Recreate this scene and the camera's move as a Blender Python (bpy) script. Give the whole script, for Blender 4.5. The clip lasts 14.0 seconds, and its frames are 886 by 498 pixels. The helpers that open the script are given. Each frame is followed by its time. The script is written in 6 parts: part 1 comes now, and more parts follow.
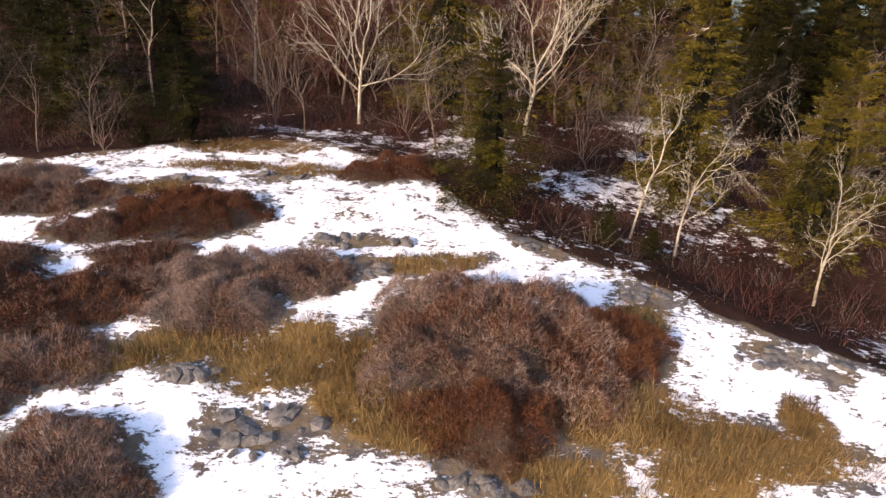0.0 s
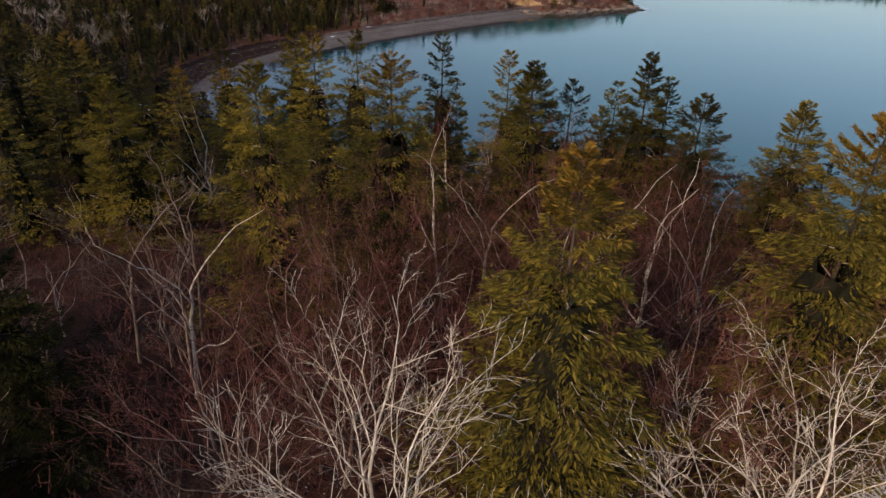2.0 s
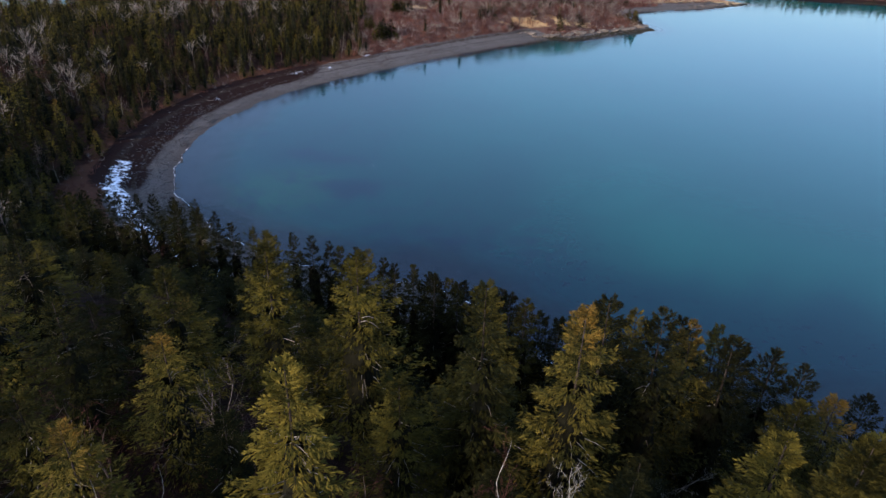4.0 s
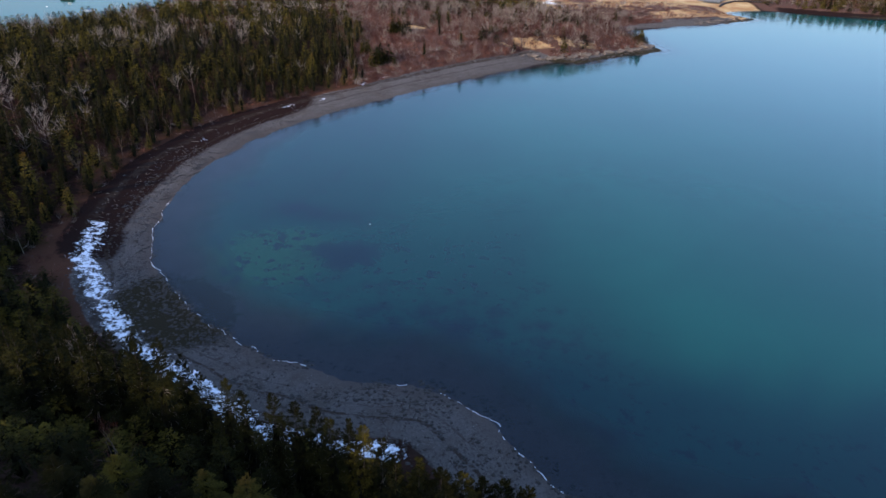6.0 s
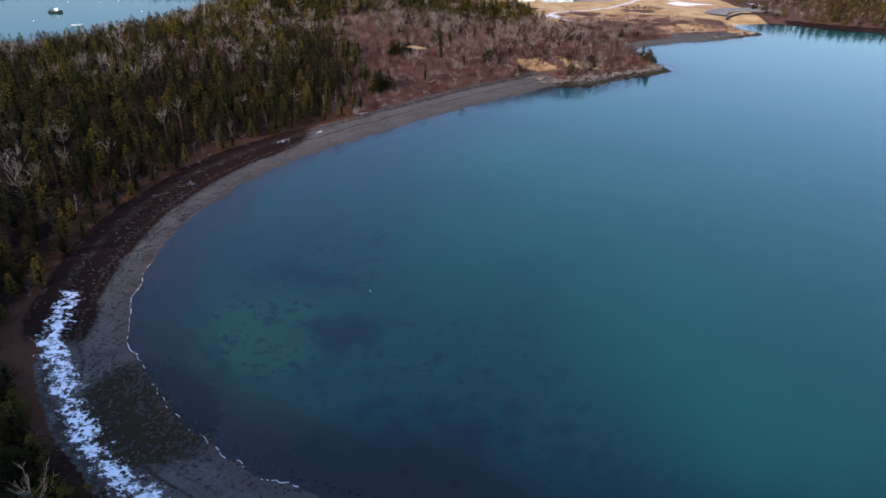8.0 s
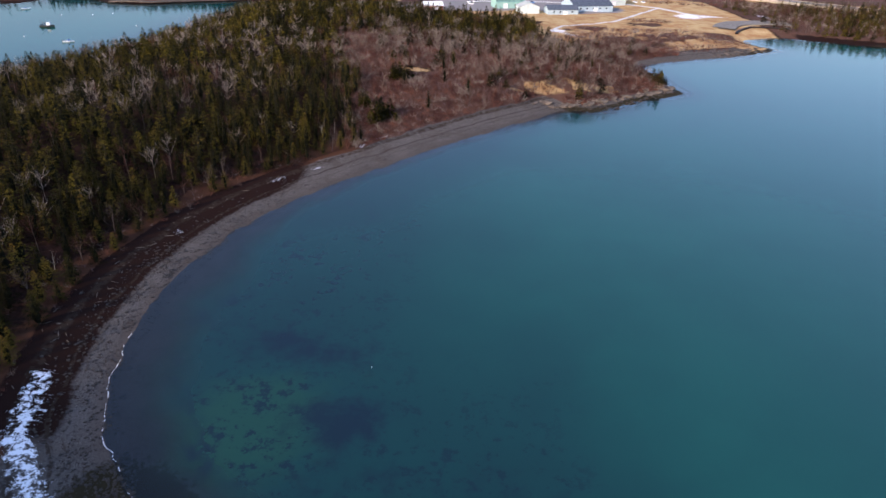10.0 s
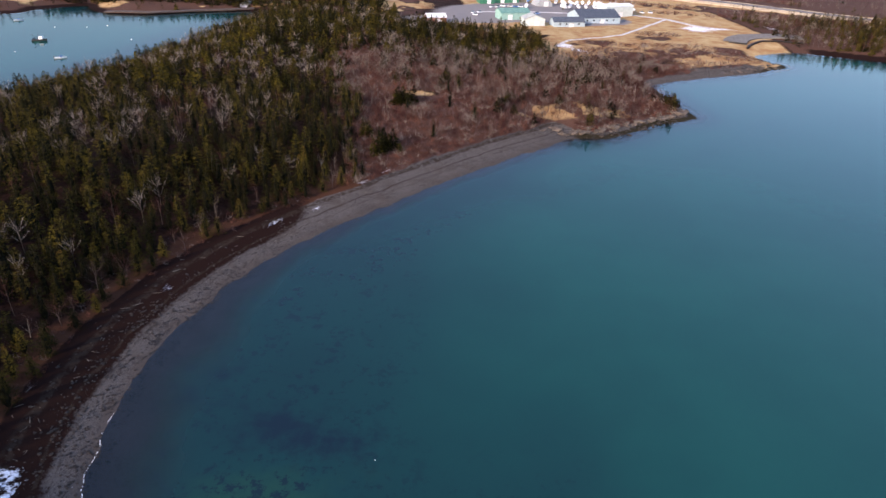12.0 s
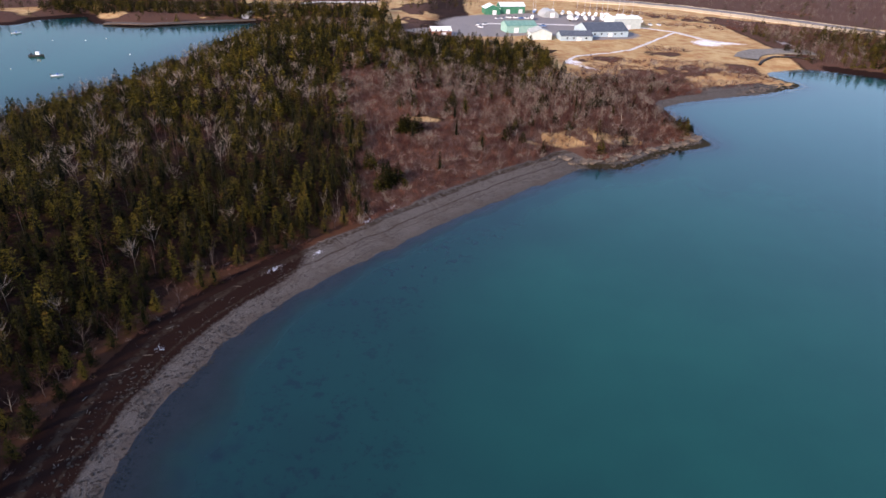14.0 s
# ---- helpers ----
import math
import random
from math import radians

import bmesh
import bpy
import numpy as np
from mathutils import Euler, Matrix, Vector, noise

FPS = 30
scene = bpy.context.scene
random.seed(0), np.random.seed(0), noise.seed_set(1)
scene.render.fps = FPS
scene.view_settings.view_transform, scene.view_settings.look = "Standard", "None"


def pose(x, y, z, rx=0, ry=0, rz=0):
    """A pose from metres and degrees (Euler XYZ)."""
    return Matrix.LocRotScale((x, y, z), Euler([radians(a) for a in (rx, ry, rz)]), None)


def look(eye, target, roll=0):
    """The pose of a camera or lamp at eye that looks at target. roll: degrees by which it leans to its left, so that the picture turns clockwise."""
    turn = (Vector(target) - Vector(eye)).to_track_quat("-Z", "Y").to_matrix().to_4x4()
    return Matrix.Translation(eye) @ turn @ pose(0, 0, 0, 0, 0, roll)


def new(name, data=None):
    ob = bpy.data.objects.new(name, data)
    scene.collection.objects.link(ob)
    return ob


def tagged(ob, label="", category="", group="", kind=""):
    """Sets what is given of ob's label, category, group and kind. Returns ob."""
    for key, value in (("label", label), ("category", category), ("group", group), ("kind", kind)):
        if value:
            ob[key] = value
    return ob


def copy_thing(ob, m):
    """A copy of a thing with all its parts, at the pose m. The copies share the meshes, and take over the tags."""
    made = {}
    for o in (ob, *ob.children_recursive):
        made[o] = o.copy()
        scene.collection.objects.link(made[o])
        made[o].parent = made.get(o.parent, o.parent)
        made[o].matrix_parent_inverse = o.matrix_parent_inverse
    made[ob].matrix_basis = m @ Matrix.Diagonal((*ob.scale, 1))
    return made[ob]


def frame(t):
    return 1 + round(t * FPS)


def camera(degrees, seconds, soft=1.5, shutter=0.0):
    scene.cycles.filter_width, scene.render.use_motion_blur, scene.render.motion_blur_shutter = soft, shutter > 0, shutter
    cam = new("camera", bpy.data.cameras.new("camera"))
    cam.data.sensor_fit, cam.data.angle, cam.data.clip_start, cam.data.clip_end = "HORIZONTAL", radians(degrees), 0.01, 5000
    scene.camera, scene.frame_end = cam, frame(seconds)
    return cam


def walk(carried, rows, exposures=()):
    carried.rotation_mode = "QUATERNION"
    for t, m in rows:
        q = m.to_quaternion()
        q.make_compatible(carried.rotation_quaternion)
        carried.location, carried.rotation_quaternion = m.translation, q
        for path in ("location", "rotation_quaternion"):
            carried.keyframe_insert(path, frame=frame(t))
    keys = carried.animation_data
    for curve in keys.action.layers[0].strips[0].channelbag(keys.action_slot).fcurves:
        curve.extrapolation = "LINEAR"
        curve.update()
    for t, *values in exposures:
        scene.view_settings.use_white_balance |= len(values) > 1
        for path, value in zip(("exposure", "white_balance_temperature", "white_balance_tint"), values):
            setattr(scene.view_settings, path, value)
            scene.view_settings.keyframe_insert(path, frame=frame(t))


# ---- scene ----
# the camera: a drone that climbs off a rocky headland and out over a bay
cam = camera(70.0, 14.0)
# seconds, eye x y z, degrees of yaw, pitch and lean to the left
ROWS = [
    (0.0, 0.430, 0.795, 40.231, -0.409, -27.859, 2.552),
    (0.5, -0.369, 6.682, 42.243, -0.314, -28.833, 2.649),
    (1.0, -1.102, 12.168, 43.781, -0.090, -28.667, 2.416),
    (1.5, -1.819, 17.499, 45.378, -0.081, -28.791, 2.054),
    (2.0, -2.543, 22.548, 46.792, -0.147, -28.590, 1.540),
    (2.5, -3.082, 27.443, 48.422, 0.147, -28.464, 1.282),
    (3.0, -3.746, 32.515, 50.161, -0.048, -28.511, 1.414),
    (3.5, -4.381, 37.100, 51.955, -0.222, -28.551, 1.377),
    (4.0, -4.837, 41.719, 53.795, -0.275, -28.551, 1.330),
    (6.5, -6.845, 62.700, 62.536, -0.731, -28.640, 1.524),
    (7.0, -7.495, 66.964, 64.059, -0.826, -28.629, 1.545),
    (7.5, -7.929, 71.251, 65.660, -0.806, -28.648, 1.574),
    (8.0, -8.398, 75.431, 67.416, -0.905, -28.724, 1.637),
    (10.5, -10.637, 94.989, 74.949, -0.925, -28.679, 1.724),
    (11.0, -11.216, 99.070, 76.471, -0.874, -28.684, 1.777),
    (11.5, -11.581, 102.946, 78.162, -1.001, -28.734, 1.802),
    (12.0, -12.058, 106.847, 79.932, -0.927, -28.757, 1.845),
    (12.5, -12.621, 110.724, 81.700, -0.873, -28.777, 1.880),
    (13.0, -13.066, 114.755, 83.648, -0.785, -28.866, 1.939),
    (13.5, -13.604, 118.251, 85.314, -0.783, -28.793, 1.947),
    (14.0, -13.771, 120.300, 87.120, -0.733, -28.802, 1.976),
]


def heading(x, y, z, yaw, pitch, lean):
    turn = Euler((radians(90 + pitch), 0, radians(yaw))).to_matrix().to_4x4()
    return Matrix.Translation((x, y, z)) @ turn @ pose(0, 0, 0, 0, 0, lean)


# seconds, stops, white balance: the clip opens brighter and warmer
EXPOSURES = [(0.0, 1.60, 7900, 22), (0.5, 1.36, 8100, 24), (1.0, 1.24, 8000, 26), (1.5, 1.02, 7800, 24), (2.5, 1.02, 6700, 19), (4.0, 1.30, 5950, 16), (6.5, 1.28, 6050, 18), (14.0, 1.20, 6750, 25)]
walk(cam, [(t, heading(*row)) for t, *row in ROWS], EXPOSURES)

# ---- light: hazy low winter sun from behind the headland ----
SUN_AZIMUTH, SUN_HEIGHT = 223.0, 23.0   # degrees clockwise from +y, degrees above the horizon
world = bpy.data.worlds.new("sky")
scene.world = world
world.use_nodes = True
wn = world.node_tree.nodes
sky = wn.new("ShaderNodeTexSky")
sky.sky_type = "NISHITA"
sky.sun_disc = False
sky.sun_elevation = radians(SUN_HEIGHT)
sky.sun_rotation = radians(SUN_AZIMUTH)
sky.air_density, sky.dust_density, sky.ozone_density = 1.0, 1.4, 2.8
wn["Background"].inputs["Strength"].default_value = 0.15
world.node_tree.links.new(sky.outputs["Color"], wn["Background"].inputs["Color"])

sun = new("sun", bpy.data.lights.new("sun", "SUN"))
sun.data.energy = 2.3
sun.data.angle = radians(4.0)
sun.data.color = (1.0, 0.83, 0.63)
sa, sh = radians(SUN_AZIMUTH), radians(SUN_HEIGHT)
sun.matrix_world = look((math.sin(sa) * math.cos(sh) * 100, math.cos(sa) * math.cos(sh) * 100, math.sin(sh) * 100), (0, 0, 0))


# ---- materials ----
class Nodes:
    """A small helper to wire a node material."""

    def __init__(self, name, rough=0.8, spec=0.3):
        self.mat = bpy.data.materials.new(name)
        self.mat.use_nodes = True
        self.t = self.mat.node_tree
        self.bsdf = self.t.nodes["Principled BSDF"]
        self.bsdf.inputs["Roughness"].default_value = rough
        self.bsdf.inputs["Specular IOR Level"].default_value = spec
        self._pos = None

    def add(self, kind):
        return self.t.nodes.new(kind)

    def link(self, a, b):
        self.t.links.new(a, b)

    def pos(self):
        if self._pos is None:
            self._pos = self.add("ShaderNodeNewGeometry").outputs["Position"]
        return self._pos

    def noise(self, scale, detail=4.0, rough=0.6, at=None, stretch=None):
        n = self.add("ShaderNodeTexNoise")
        n.inputs["Scale"].default_value = scale
        n.inputs["Detail"].default_value = detail
        n.inputs["Roughness"].default_value = rough
        p = at or self.pos()
        if stretch:
            m = self.add("ShaderNodeMapping")
            m.inputs["Scale"].default_value = stretch
            self.link(p, m.inputs["Vector"])
            p = m.outputs["Vector"]
        self.link(p, n.inputs["Vector"])
        return n.outputs["Fac"]

    def cells(self, scale, out="Distance", at=None):
        n = self.add("ShaderNodeTexVoronoi")
        n.inputs["Scale"].default_value = scale
        self.link(at or self.pos(), n.inputs["Vector"])
        return n.outputs[out]

    def attr(self, name):
        n = self.add("ShaderNodeAttribute")
        n.attribute_name = name
        return n.outputs["Fac"]

    def step(self, x, lo, hi, a=0.0, b=1.0):
        n = self.add("ShaderNodeMapRange")
        n.interpolation_type = "SMOOTHSTEP"
        for k, v in (("From Min", lo), ("From Max", hi), ("To Min", a), ("To Max", b)):
            n.inputs[k].default_value = v
        self.link(x, n.inputs["Value"])
        return n.outputs["Result"]

    def math(self, op, a, b=0.0):
        n = self.add("ShaderNodeMath")
        n.operation = op
        for i, v in enumerate((a, b)):
            if isinstance(v, (int, float)):
                n.inputs[i].default_value = v
            else:
                self.link(v, n.inputs[i])
        return n.outputs[0]

    def mix(self, fac, a, b):
        n = self.add("ShaderNodeMix")
        n.data_type = "RGBA"
        for i, v in ((0, fac), (6, a), (7, b)):
            if isinstance(v, (int, float)):
                n.inputs[i].default_value = v
            elif isinstance(v, tuple):
                n.inputs[i].default_value = (*v, 1.0)
            else:
                self.link(v, n.inputs[i])
        return n.outputs[2]

    def ramp(self, x, *stops):
        n = self.add("ShaderNodeValToRGB")
        e = n.color_ramp.elements
        while len(e) < len(stops):
            e.new(0.5)
        for el, (p, c) in zip(e, stops):
            el.position, el.color = p, (*c, 1.0)
        self.link(x, n.inputs["Fac"])
        return n.outputs["Color"]

    def color(self, c):
        if isinstance(c, tuple):
            self.bsdf.inputs["Base Color"].default_value = (*c, 1.0)
        else:
            self.link(c, self.bsdf.inputs["Base Color"])

    def bump(self, height, strength=0.5, distance=0.05):
        n = self.add("ShaderNodeBump")
        n.inputs["Strength"].default_value = strength
        n.inputs["Distance"].default_value = distance
        self.link(height, n.inputs["Height"])
        self.link(n.outputs["Normal"], self.bsdf.inputs["Normal"])


def foliage(name, *stops, rough=0.7, spread=0.5):
    """Leaf, needle or twig colour that varies leaf by leaf and plant by plant."""
    n = Nodes(name, rough, 0.02)
    island = n.add("ShaderNodeNewGeometry").outputs["Random Per Island"]
    plant = n.add("ShaderNodeObjectInfo").outputs["Random"]
    big = n.noise(0.32, 3.0, 0.7)
    x = n.math("ADD", n.math("MULTIPLY", island, spread), n.math("MULTIPLY", plant, 1 - spread))
    x = n.math("ADD", n.math("MULTIPLY", x, 0.6), n.math("MULTIPLY", n.step(big, 0.36, 0.66), 0.4))
    n.color(n.ramp(x, *stops))
    return n.mat


def bark(name, dark, light, scale=6.0, rough=0.85):
    n = Nodes(name, rough, 0.05)
    at = n.add("ShaderNodeTexCoord").outputs["Object"]
    a = n.noise(scale, 5.0, 0.7, at=at, stretch=(1, 1, 0.35))
    b = n.noise(scale * 6, 3.0, 0.6, at=at)
    plant = n.add("ShaderNodeObjectInfo").outputs["Random"]
    f = n.math("ADD", n.step(a, 0.35, 0.65), n.math("MULTIPLY", n.math("SUBTRACT", plant, 0.5), 0.5))
    n.color(n.mix(f, dark, light))
    n.bump(b, 0.4, 0.02)
    return n.mat


SPRUCE = foliage("spruce_needles", (0.0, (0.010, 0.0096, 0.0030)), (0.35, (0.025, 0.0215, 0.0048)), (0.65, (0.074, 0.0580, 0.0098)), (1.0, (0.150, 0.1080, 0.0170)), spread=0.30)
# some spruces' own dark needles; on others the tone stands in for shade
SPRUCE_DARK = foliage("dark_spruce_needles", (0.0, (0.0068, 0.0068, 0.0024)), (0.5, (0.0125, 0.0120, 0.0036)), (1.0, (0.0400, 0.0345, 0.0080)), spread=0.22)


def cone_laden():
    """Olive needles below, orange-brown with cones towards the top."""
    n = Nodes("golden_spruce_needles", 0.7, 0.02)
    island = n.add("ShaderNodeNewGeometry").outputs["Random Per Island"]
    low = n.ramp(island, (0.0, (0.0300, 0.0255, 0.0056)), (0.6, (0.0700, 0.0560, 0.0105)), (1.0, (0.1150, 0.0850, 0.0150)))
    high = n.ramp(island, (0.0, (0.0620, 0.0420, 0.0085)), (0.5, (0.1050, 0.0650, 0.0120)), (1.0, (0.1500, 0.0760, 0.0150)))
    sep = n.add("ShaderNodeSeparateXYZ")
    n.link(n.add("ShaderNodeTexCoord").outputs["Object"], sep.inputs[0])
    f = n.math("ADD", sep.outputs["Z"], n.math("MULTIPLY", n.noise(0.9), 4.0))
    n.color(n.mix(n.step(f, 10.0, 12.2), low, high))
    return n.mat


SPRUCE_GOLD = cone_laden()
SPRUCE_OLIVE = foliage("olive_spruce_needles", (0.0, (0.0150, 0.0130, 0.0040)), (0.5, (0.0380, 0.0310, 0.0075)), (1.0, (0.0950, 0.0600, 0.0132)), spread=0.35)
TWIG_RED = foliage("red_brown_twigs", (0.0, (0.028, 0.0110, 0.0092)), (0.5, (0.058, 0.0230, 0.0190)), (1.0, (0.104, 0.0480, 0.0380)))
TWIG_GREY = foliage("grey_twigs", (0.0, (0.034, 0.025, 0.021)), (0.5, (0.072, 0.055, 0.046)), (1.0, (0.150, 0.120, 0.102)))
TWIG_DUN = foliage("dun_twigs", (0.0, (0.125, 0.100, 0.084)), (0.5, (0.205, 0.170, 0.144)), (1.0, (0.330, 0.285, 0.240)))
HEATH = foliage("dark_red_heath", (0.0, (0.036, 0.014, 0.008)), (0.5, (0.074, 0.030, 0.017)), (1.0, (0.14, 0.064, 0.034)), spread=0.8)
HEATH_GREY = foliage("grey_brown_heath", (0.0, (0.10, 0.066, 0.054)), (0.5, (0.18, 0.128, 0.106)), (1.0, (0.29, 0.22, 0.185)), spread=0.8)
GRASS = foliage("dead_grass", (0.0, (0.070, 0.040, 0.016)), (0.5, (0.140, 0.090, 0.040)), (1.0, (0.27, 0.19, 0.095)), spread=0.85)
BARK_BIRCH = bark("pale_birch_bark", (0.17, 0.148, 0.115), (0.38, 0.345, 0.285))
BARK_GREY = bark("grey_bark", (0.065, 0.047, 0.038), (0.16, 0.12, 0.10))
# near-black: shade inside the crowns, put into the colour of inner twigs
CROWN_SHADE = bark("crown_shade_core", (0.005, 0.0050, 0.003), (0.012, 0.0110, 0.006))
BARK_DARK = bark("dark_spruce_bark", (0.018, 0.013, 0.010), (0.050, 0.038, 0.030))


def simple(name, c1, c2, scale=3.0, rough=0.7, spec=0.3, metal=0.0, bump=0.3, dist=0.02):
    n = Nodes(name, rough, spec)
    n.bsdf.inputs["Metallic"].default_value = metal
    at = n.add("ShaderNodeTexCoord").outputs["Object"]
    a = n.noise(scale, 5.0, 0.65, at=at)
    b = n.noise(scale * 7, 3.0, 0.6, at=at)
    r = n.add("ShaderNodeObjectInfo").outputs["Random"]
    f = n.math("ADD", n.step(a, 0.3, 0.7), n.math("MULTIPLY", n.math("SUBTRACT", r, 0.5), 0.4))
    n.color(n.mix(f, c1, c2))
    if bump:
        n.bump(b, bump, dist)
    return n.mat


ROCK = simple("dark_ledge_rock", (0.055, 0.052, 0.050), (0.16, 0.15, 0.14), 2.5, 0.85, bump=0.6, dist=0.06)
SHORE_ROCK = simple("pale_shore_rock", (0.055, 0.043, 0.034), (0.165, 0.130, 0.098), 1.0, 0.85, bump=0.6, dist=0.1)
WEED_ROCK = simple("weedy_rock", (0.014, 0.011, 0.008), (0.050, 0.038, 0.026), 1.5, 0.6, bump=0.6, dist=0.1)
WRACK = simple("dark_wrack", (0.014, 0.010, 0.009), (0.035, 0.026, 0.021), 2.0, 0.7)
DRIFTWOOD = simple("bleached_driftwood", (0.10, 0.085, 0.07), (0.22, 0.195, 0.165), 4.0, 0.85)

# ---- the lie of the land ----
# the bay's waterline, from the headland's far side round the beach to the point and on to the far shore
SHORE = np.array([(620, -150), (300, -20), (170, 40), (110, 68), (75, 84), (45, 95), (25, 101), (14, 106), (7.7, 112.9), (3.2, 118.9),
                  (-0.9, 124.5), (-5.5, 127.7), (-10.3, 128.5), (-17.6, 129.3), (-22.8, 131.6), (-28, 133), (-37, 137.5), (-46.9, 145),
                  (-55.5, 155), (-60.8, 163.7), (-64.8, 175.5), (-67, 188), (-67.3, 199), (-66, 211), (-63.5, 222), (-60.5, 232),
                  (-51.2, 248.7), (-39.2, 264.5), (-24.6, 281), (-7.5, 299.3), (12.7, 319.8), (32.6, 337), (41.5, 345.5), (56, 346.5),
                  (70, 357), (82, 367), (100, 375.6), (100, 387), (98.5, 402), (98, 418), (98, 432), (109, 441), (125, 449), (144, 457.4),
                  (165, 466), (182, 478), (194, 487), (187, 500), (186, 515), (199, 523), (224, 530), (259, 511), (320, 490), (420, 440),
                  (620, 300)], float)
COVE = np.array([(-150, 632), (-160, 560), (-172, 480), (-185, 420), (-212, 370), (-280, 330), (-420, 300), (-640, 380), (-620, 540), (-440, 572),
                 (-328, 590), (-318, 612), (-293, 638), (-280, 622), (-261, 605), (-230, 604), (-199, 621)], float)


def smooth_line(p, n, closed=True):
    """A Catmull-Rom line through the points p."""
    q = np.vstack([p[-1:], p, p[:2]])
    out = []
    for i in range(1, len(q) - 2):
        a, b, c, d = q[i - 1], q[i], q[i + 1], q[i + 2]
        for k in range(n):
            t = k / n
            out.append(0.5 * (2 * b + (c - a) * t + (2 * a - 5 * b + 4 * c - d) * t * t + (3 * b - a - 3 * c + d) * t ** 3))
    return np.array(out)


def signed_distance(x, y, poly):
    """Metres from the polygon's edge, positive outside of it."""
    best = np.full(x.shape, 1e9)
    inside = np.zeros(x.shape, bool)
    a, b = poly, np.roll(poly, -1, axis=0)
    for (x0, y0), (x1, y1) in zip(a, b):
        dx, dy = x1 - x0, y1 - y0
        l2 = dx * dx + dy * dy
        if l2 < 1e-9:
            continue
        t = np.clip(((x - x0) * dx + (y - y0) * dy) / l2, 0, 1)
        best = np.minimum(best, (x - x0 - t * dx) ** 2 + (y - y0 - t * dy) ** 2)
        if y0 != y1:
            inside ^= ((y0 > y) != (y1 > y)) & (x < x0 + (y - y0) / dy * dx)
    return np.where(inside, -1, 1) * np.sqrt(best)


BAY_LINE, COVE_LINE = smooth_line(SHORE, 3), smooth_line(COVE, 3)


def sstep(a, b, v):
    t = np.clip((v - a) / (b - a), 0, 1)
    return t * t * (3 - 2 * t)


def value_noise(x, y, scale, seed=0):
    """Smooth noise between 0 and 1."""
    x, y = np.asarray(x, float) / scale + seed * 17.3, np.asarray(y, float) / scale + seed * 5.7
    xi, yi = np.floor(x).astype(np.int64), np.floor(y).astype(np.int64)
    u, v = x - xi, y - yi
    u, v = u * u * (3 - 2 * u), v * v * (3 - 2 * v)

    def h(i, j):
        k = (i * 374761393 + j * 668265263 + seed * 974711) & 0x7FFFFFFF
        k = ((k ^ (k >> 13)) * 1274126177) & 0x7FFFFFFF
        return ((k ^ (k >> 16)) & 0xFFFF) / 65535.0
    return (h(xi, yi) * (1 - u) + h(xi + 1, yi) * u) * (1 - v) + (h(xi, yi + 1) * (1 - u) + h(xi + 1, yi + 1) * u) * v


def fbm(x, y, scale, seed=0, octaves=4):
    s, a, tot = 0.0, 1.0, 0.0
    for k in range(octaves):
        s, tot = s + a * value_noise(x, y, scale / 2 ** k, seed + k), tot + a
        a *= 0.55
    return s / tot


# the crest of the bare ledge, from its back to its right shoulder; beyond it the ground drops into the wood
CREST = np.array([(-40, 30), (-24, 26), (-15.5, 24.5), (-12.5, 26.3), (-8.5, 28.0), (-5, 28.2), (-2, 26.3), (0.6, 23.2), (2.7, 19.7),
                  (5.9, 17.5), (7.6, 15.6), (9.6, 14.0), (11.6, 13.0), (20, 10), (40, 4), (52, -15), (36, -44), (6, -58), (-28, -47), (-54, -10)], float)


def crest_distance(x, y):
    """Positive on the bare ledge."""
    return -signed_distance(x, y, CREST)


def land(x, y, d=None, c=None):
    """The ground's height. d, c: distance from the bay's and the cove's waterline."""
    x, y = np.asarray(x, float), np.asarray(y, float)
    d = signed_distance(x, y, BAY_LINE) if d is None else d
    c = signed_distance(x, y, COVE_LINE) if c is None else c
    n1, n2 = fbm(x, y, 40, 3), fbm(x, y, 9, 7)
    beach = np.where(d < 0, np.maximum(-7.0, 0.07 * d), 0.165 * np.minimum(d, 14.0)) + 0.34 * (fbm(x, y, 5, 14) - 0.5) * sstep(9, 1, np.abs(d))
    head = sstep(150, 100, y) * sstep(-120, -25, x) * sstep(260, 80, x)
    hill = (26.0 * sstep(13, 54, d) + 3.0 * sstep(50, 80, d)) * head
    west = 8.0 * sstep(14, 75, d) * sstep(20, -60, x) * (0.6 + 0.8 * n1) * sstep(620, 480, y) * (1 - head)
    point = 5.5 * sstep(10, 32, d) * sstep(-60, 0, x) * sstep(250, 320, y) * sstep(480, 380, y) * sstep(115, 60, x)
    flat = 1.6 * sstep(12, 40, d) * sstep(430, 500, y)
    # added hill, out of view, that throws shade on the beach's left end
    west = west + 34.0 * np.exp(-((x + 140) / 42) ** 2 - ((y - 92) / 36) ** 2) * sstep(14, 40, d)
    z = beach + np.where(d > 10, (hill + west + point + flat) + 1.2 * (n2 - 0.5) * sstep(12, 30, d), 0)
    far = np.hypot(x, y - 300)
    z = z + 16 * sstep(900, 1900, far) * (0.5 + n1)
    # the cove behind the wooded ridge
    cz = np.where(c < 0, np.maximum(-5, 0.1 * c), 0.16 * c)
    z = np.where(c < 60, np.minimum(z, cz + 0.0 * z), z)
    # the bare ledge and its drop
    e = crest_distance(x, y)
    near = sstep(75, 50, np.hypot(x, y - 15))
    ledge = 31.0 + 0.35 * (fbm(x, y, 5, 11) - 0.5) + 0.25 * (fbm(x, y, 1.3, 12) - 0.5) - 0.02 * np.maximum(0, 12 - y)
    drop = sstep(0.4, -4.0, e)
    low = np.minimum(z + 1.0, 30.4 - 0.6 * sstep(0, 16, x))
    return np.where(near > 0, z * (1 - near) + near * (ledge * (1 - drop) + low * drop), z)


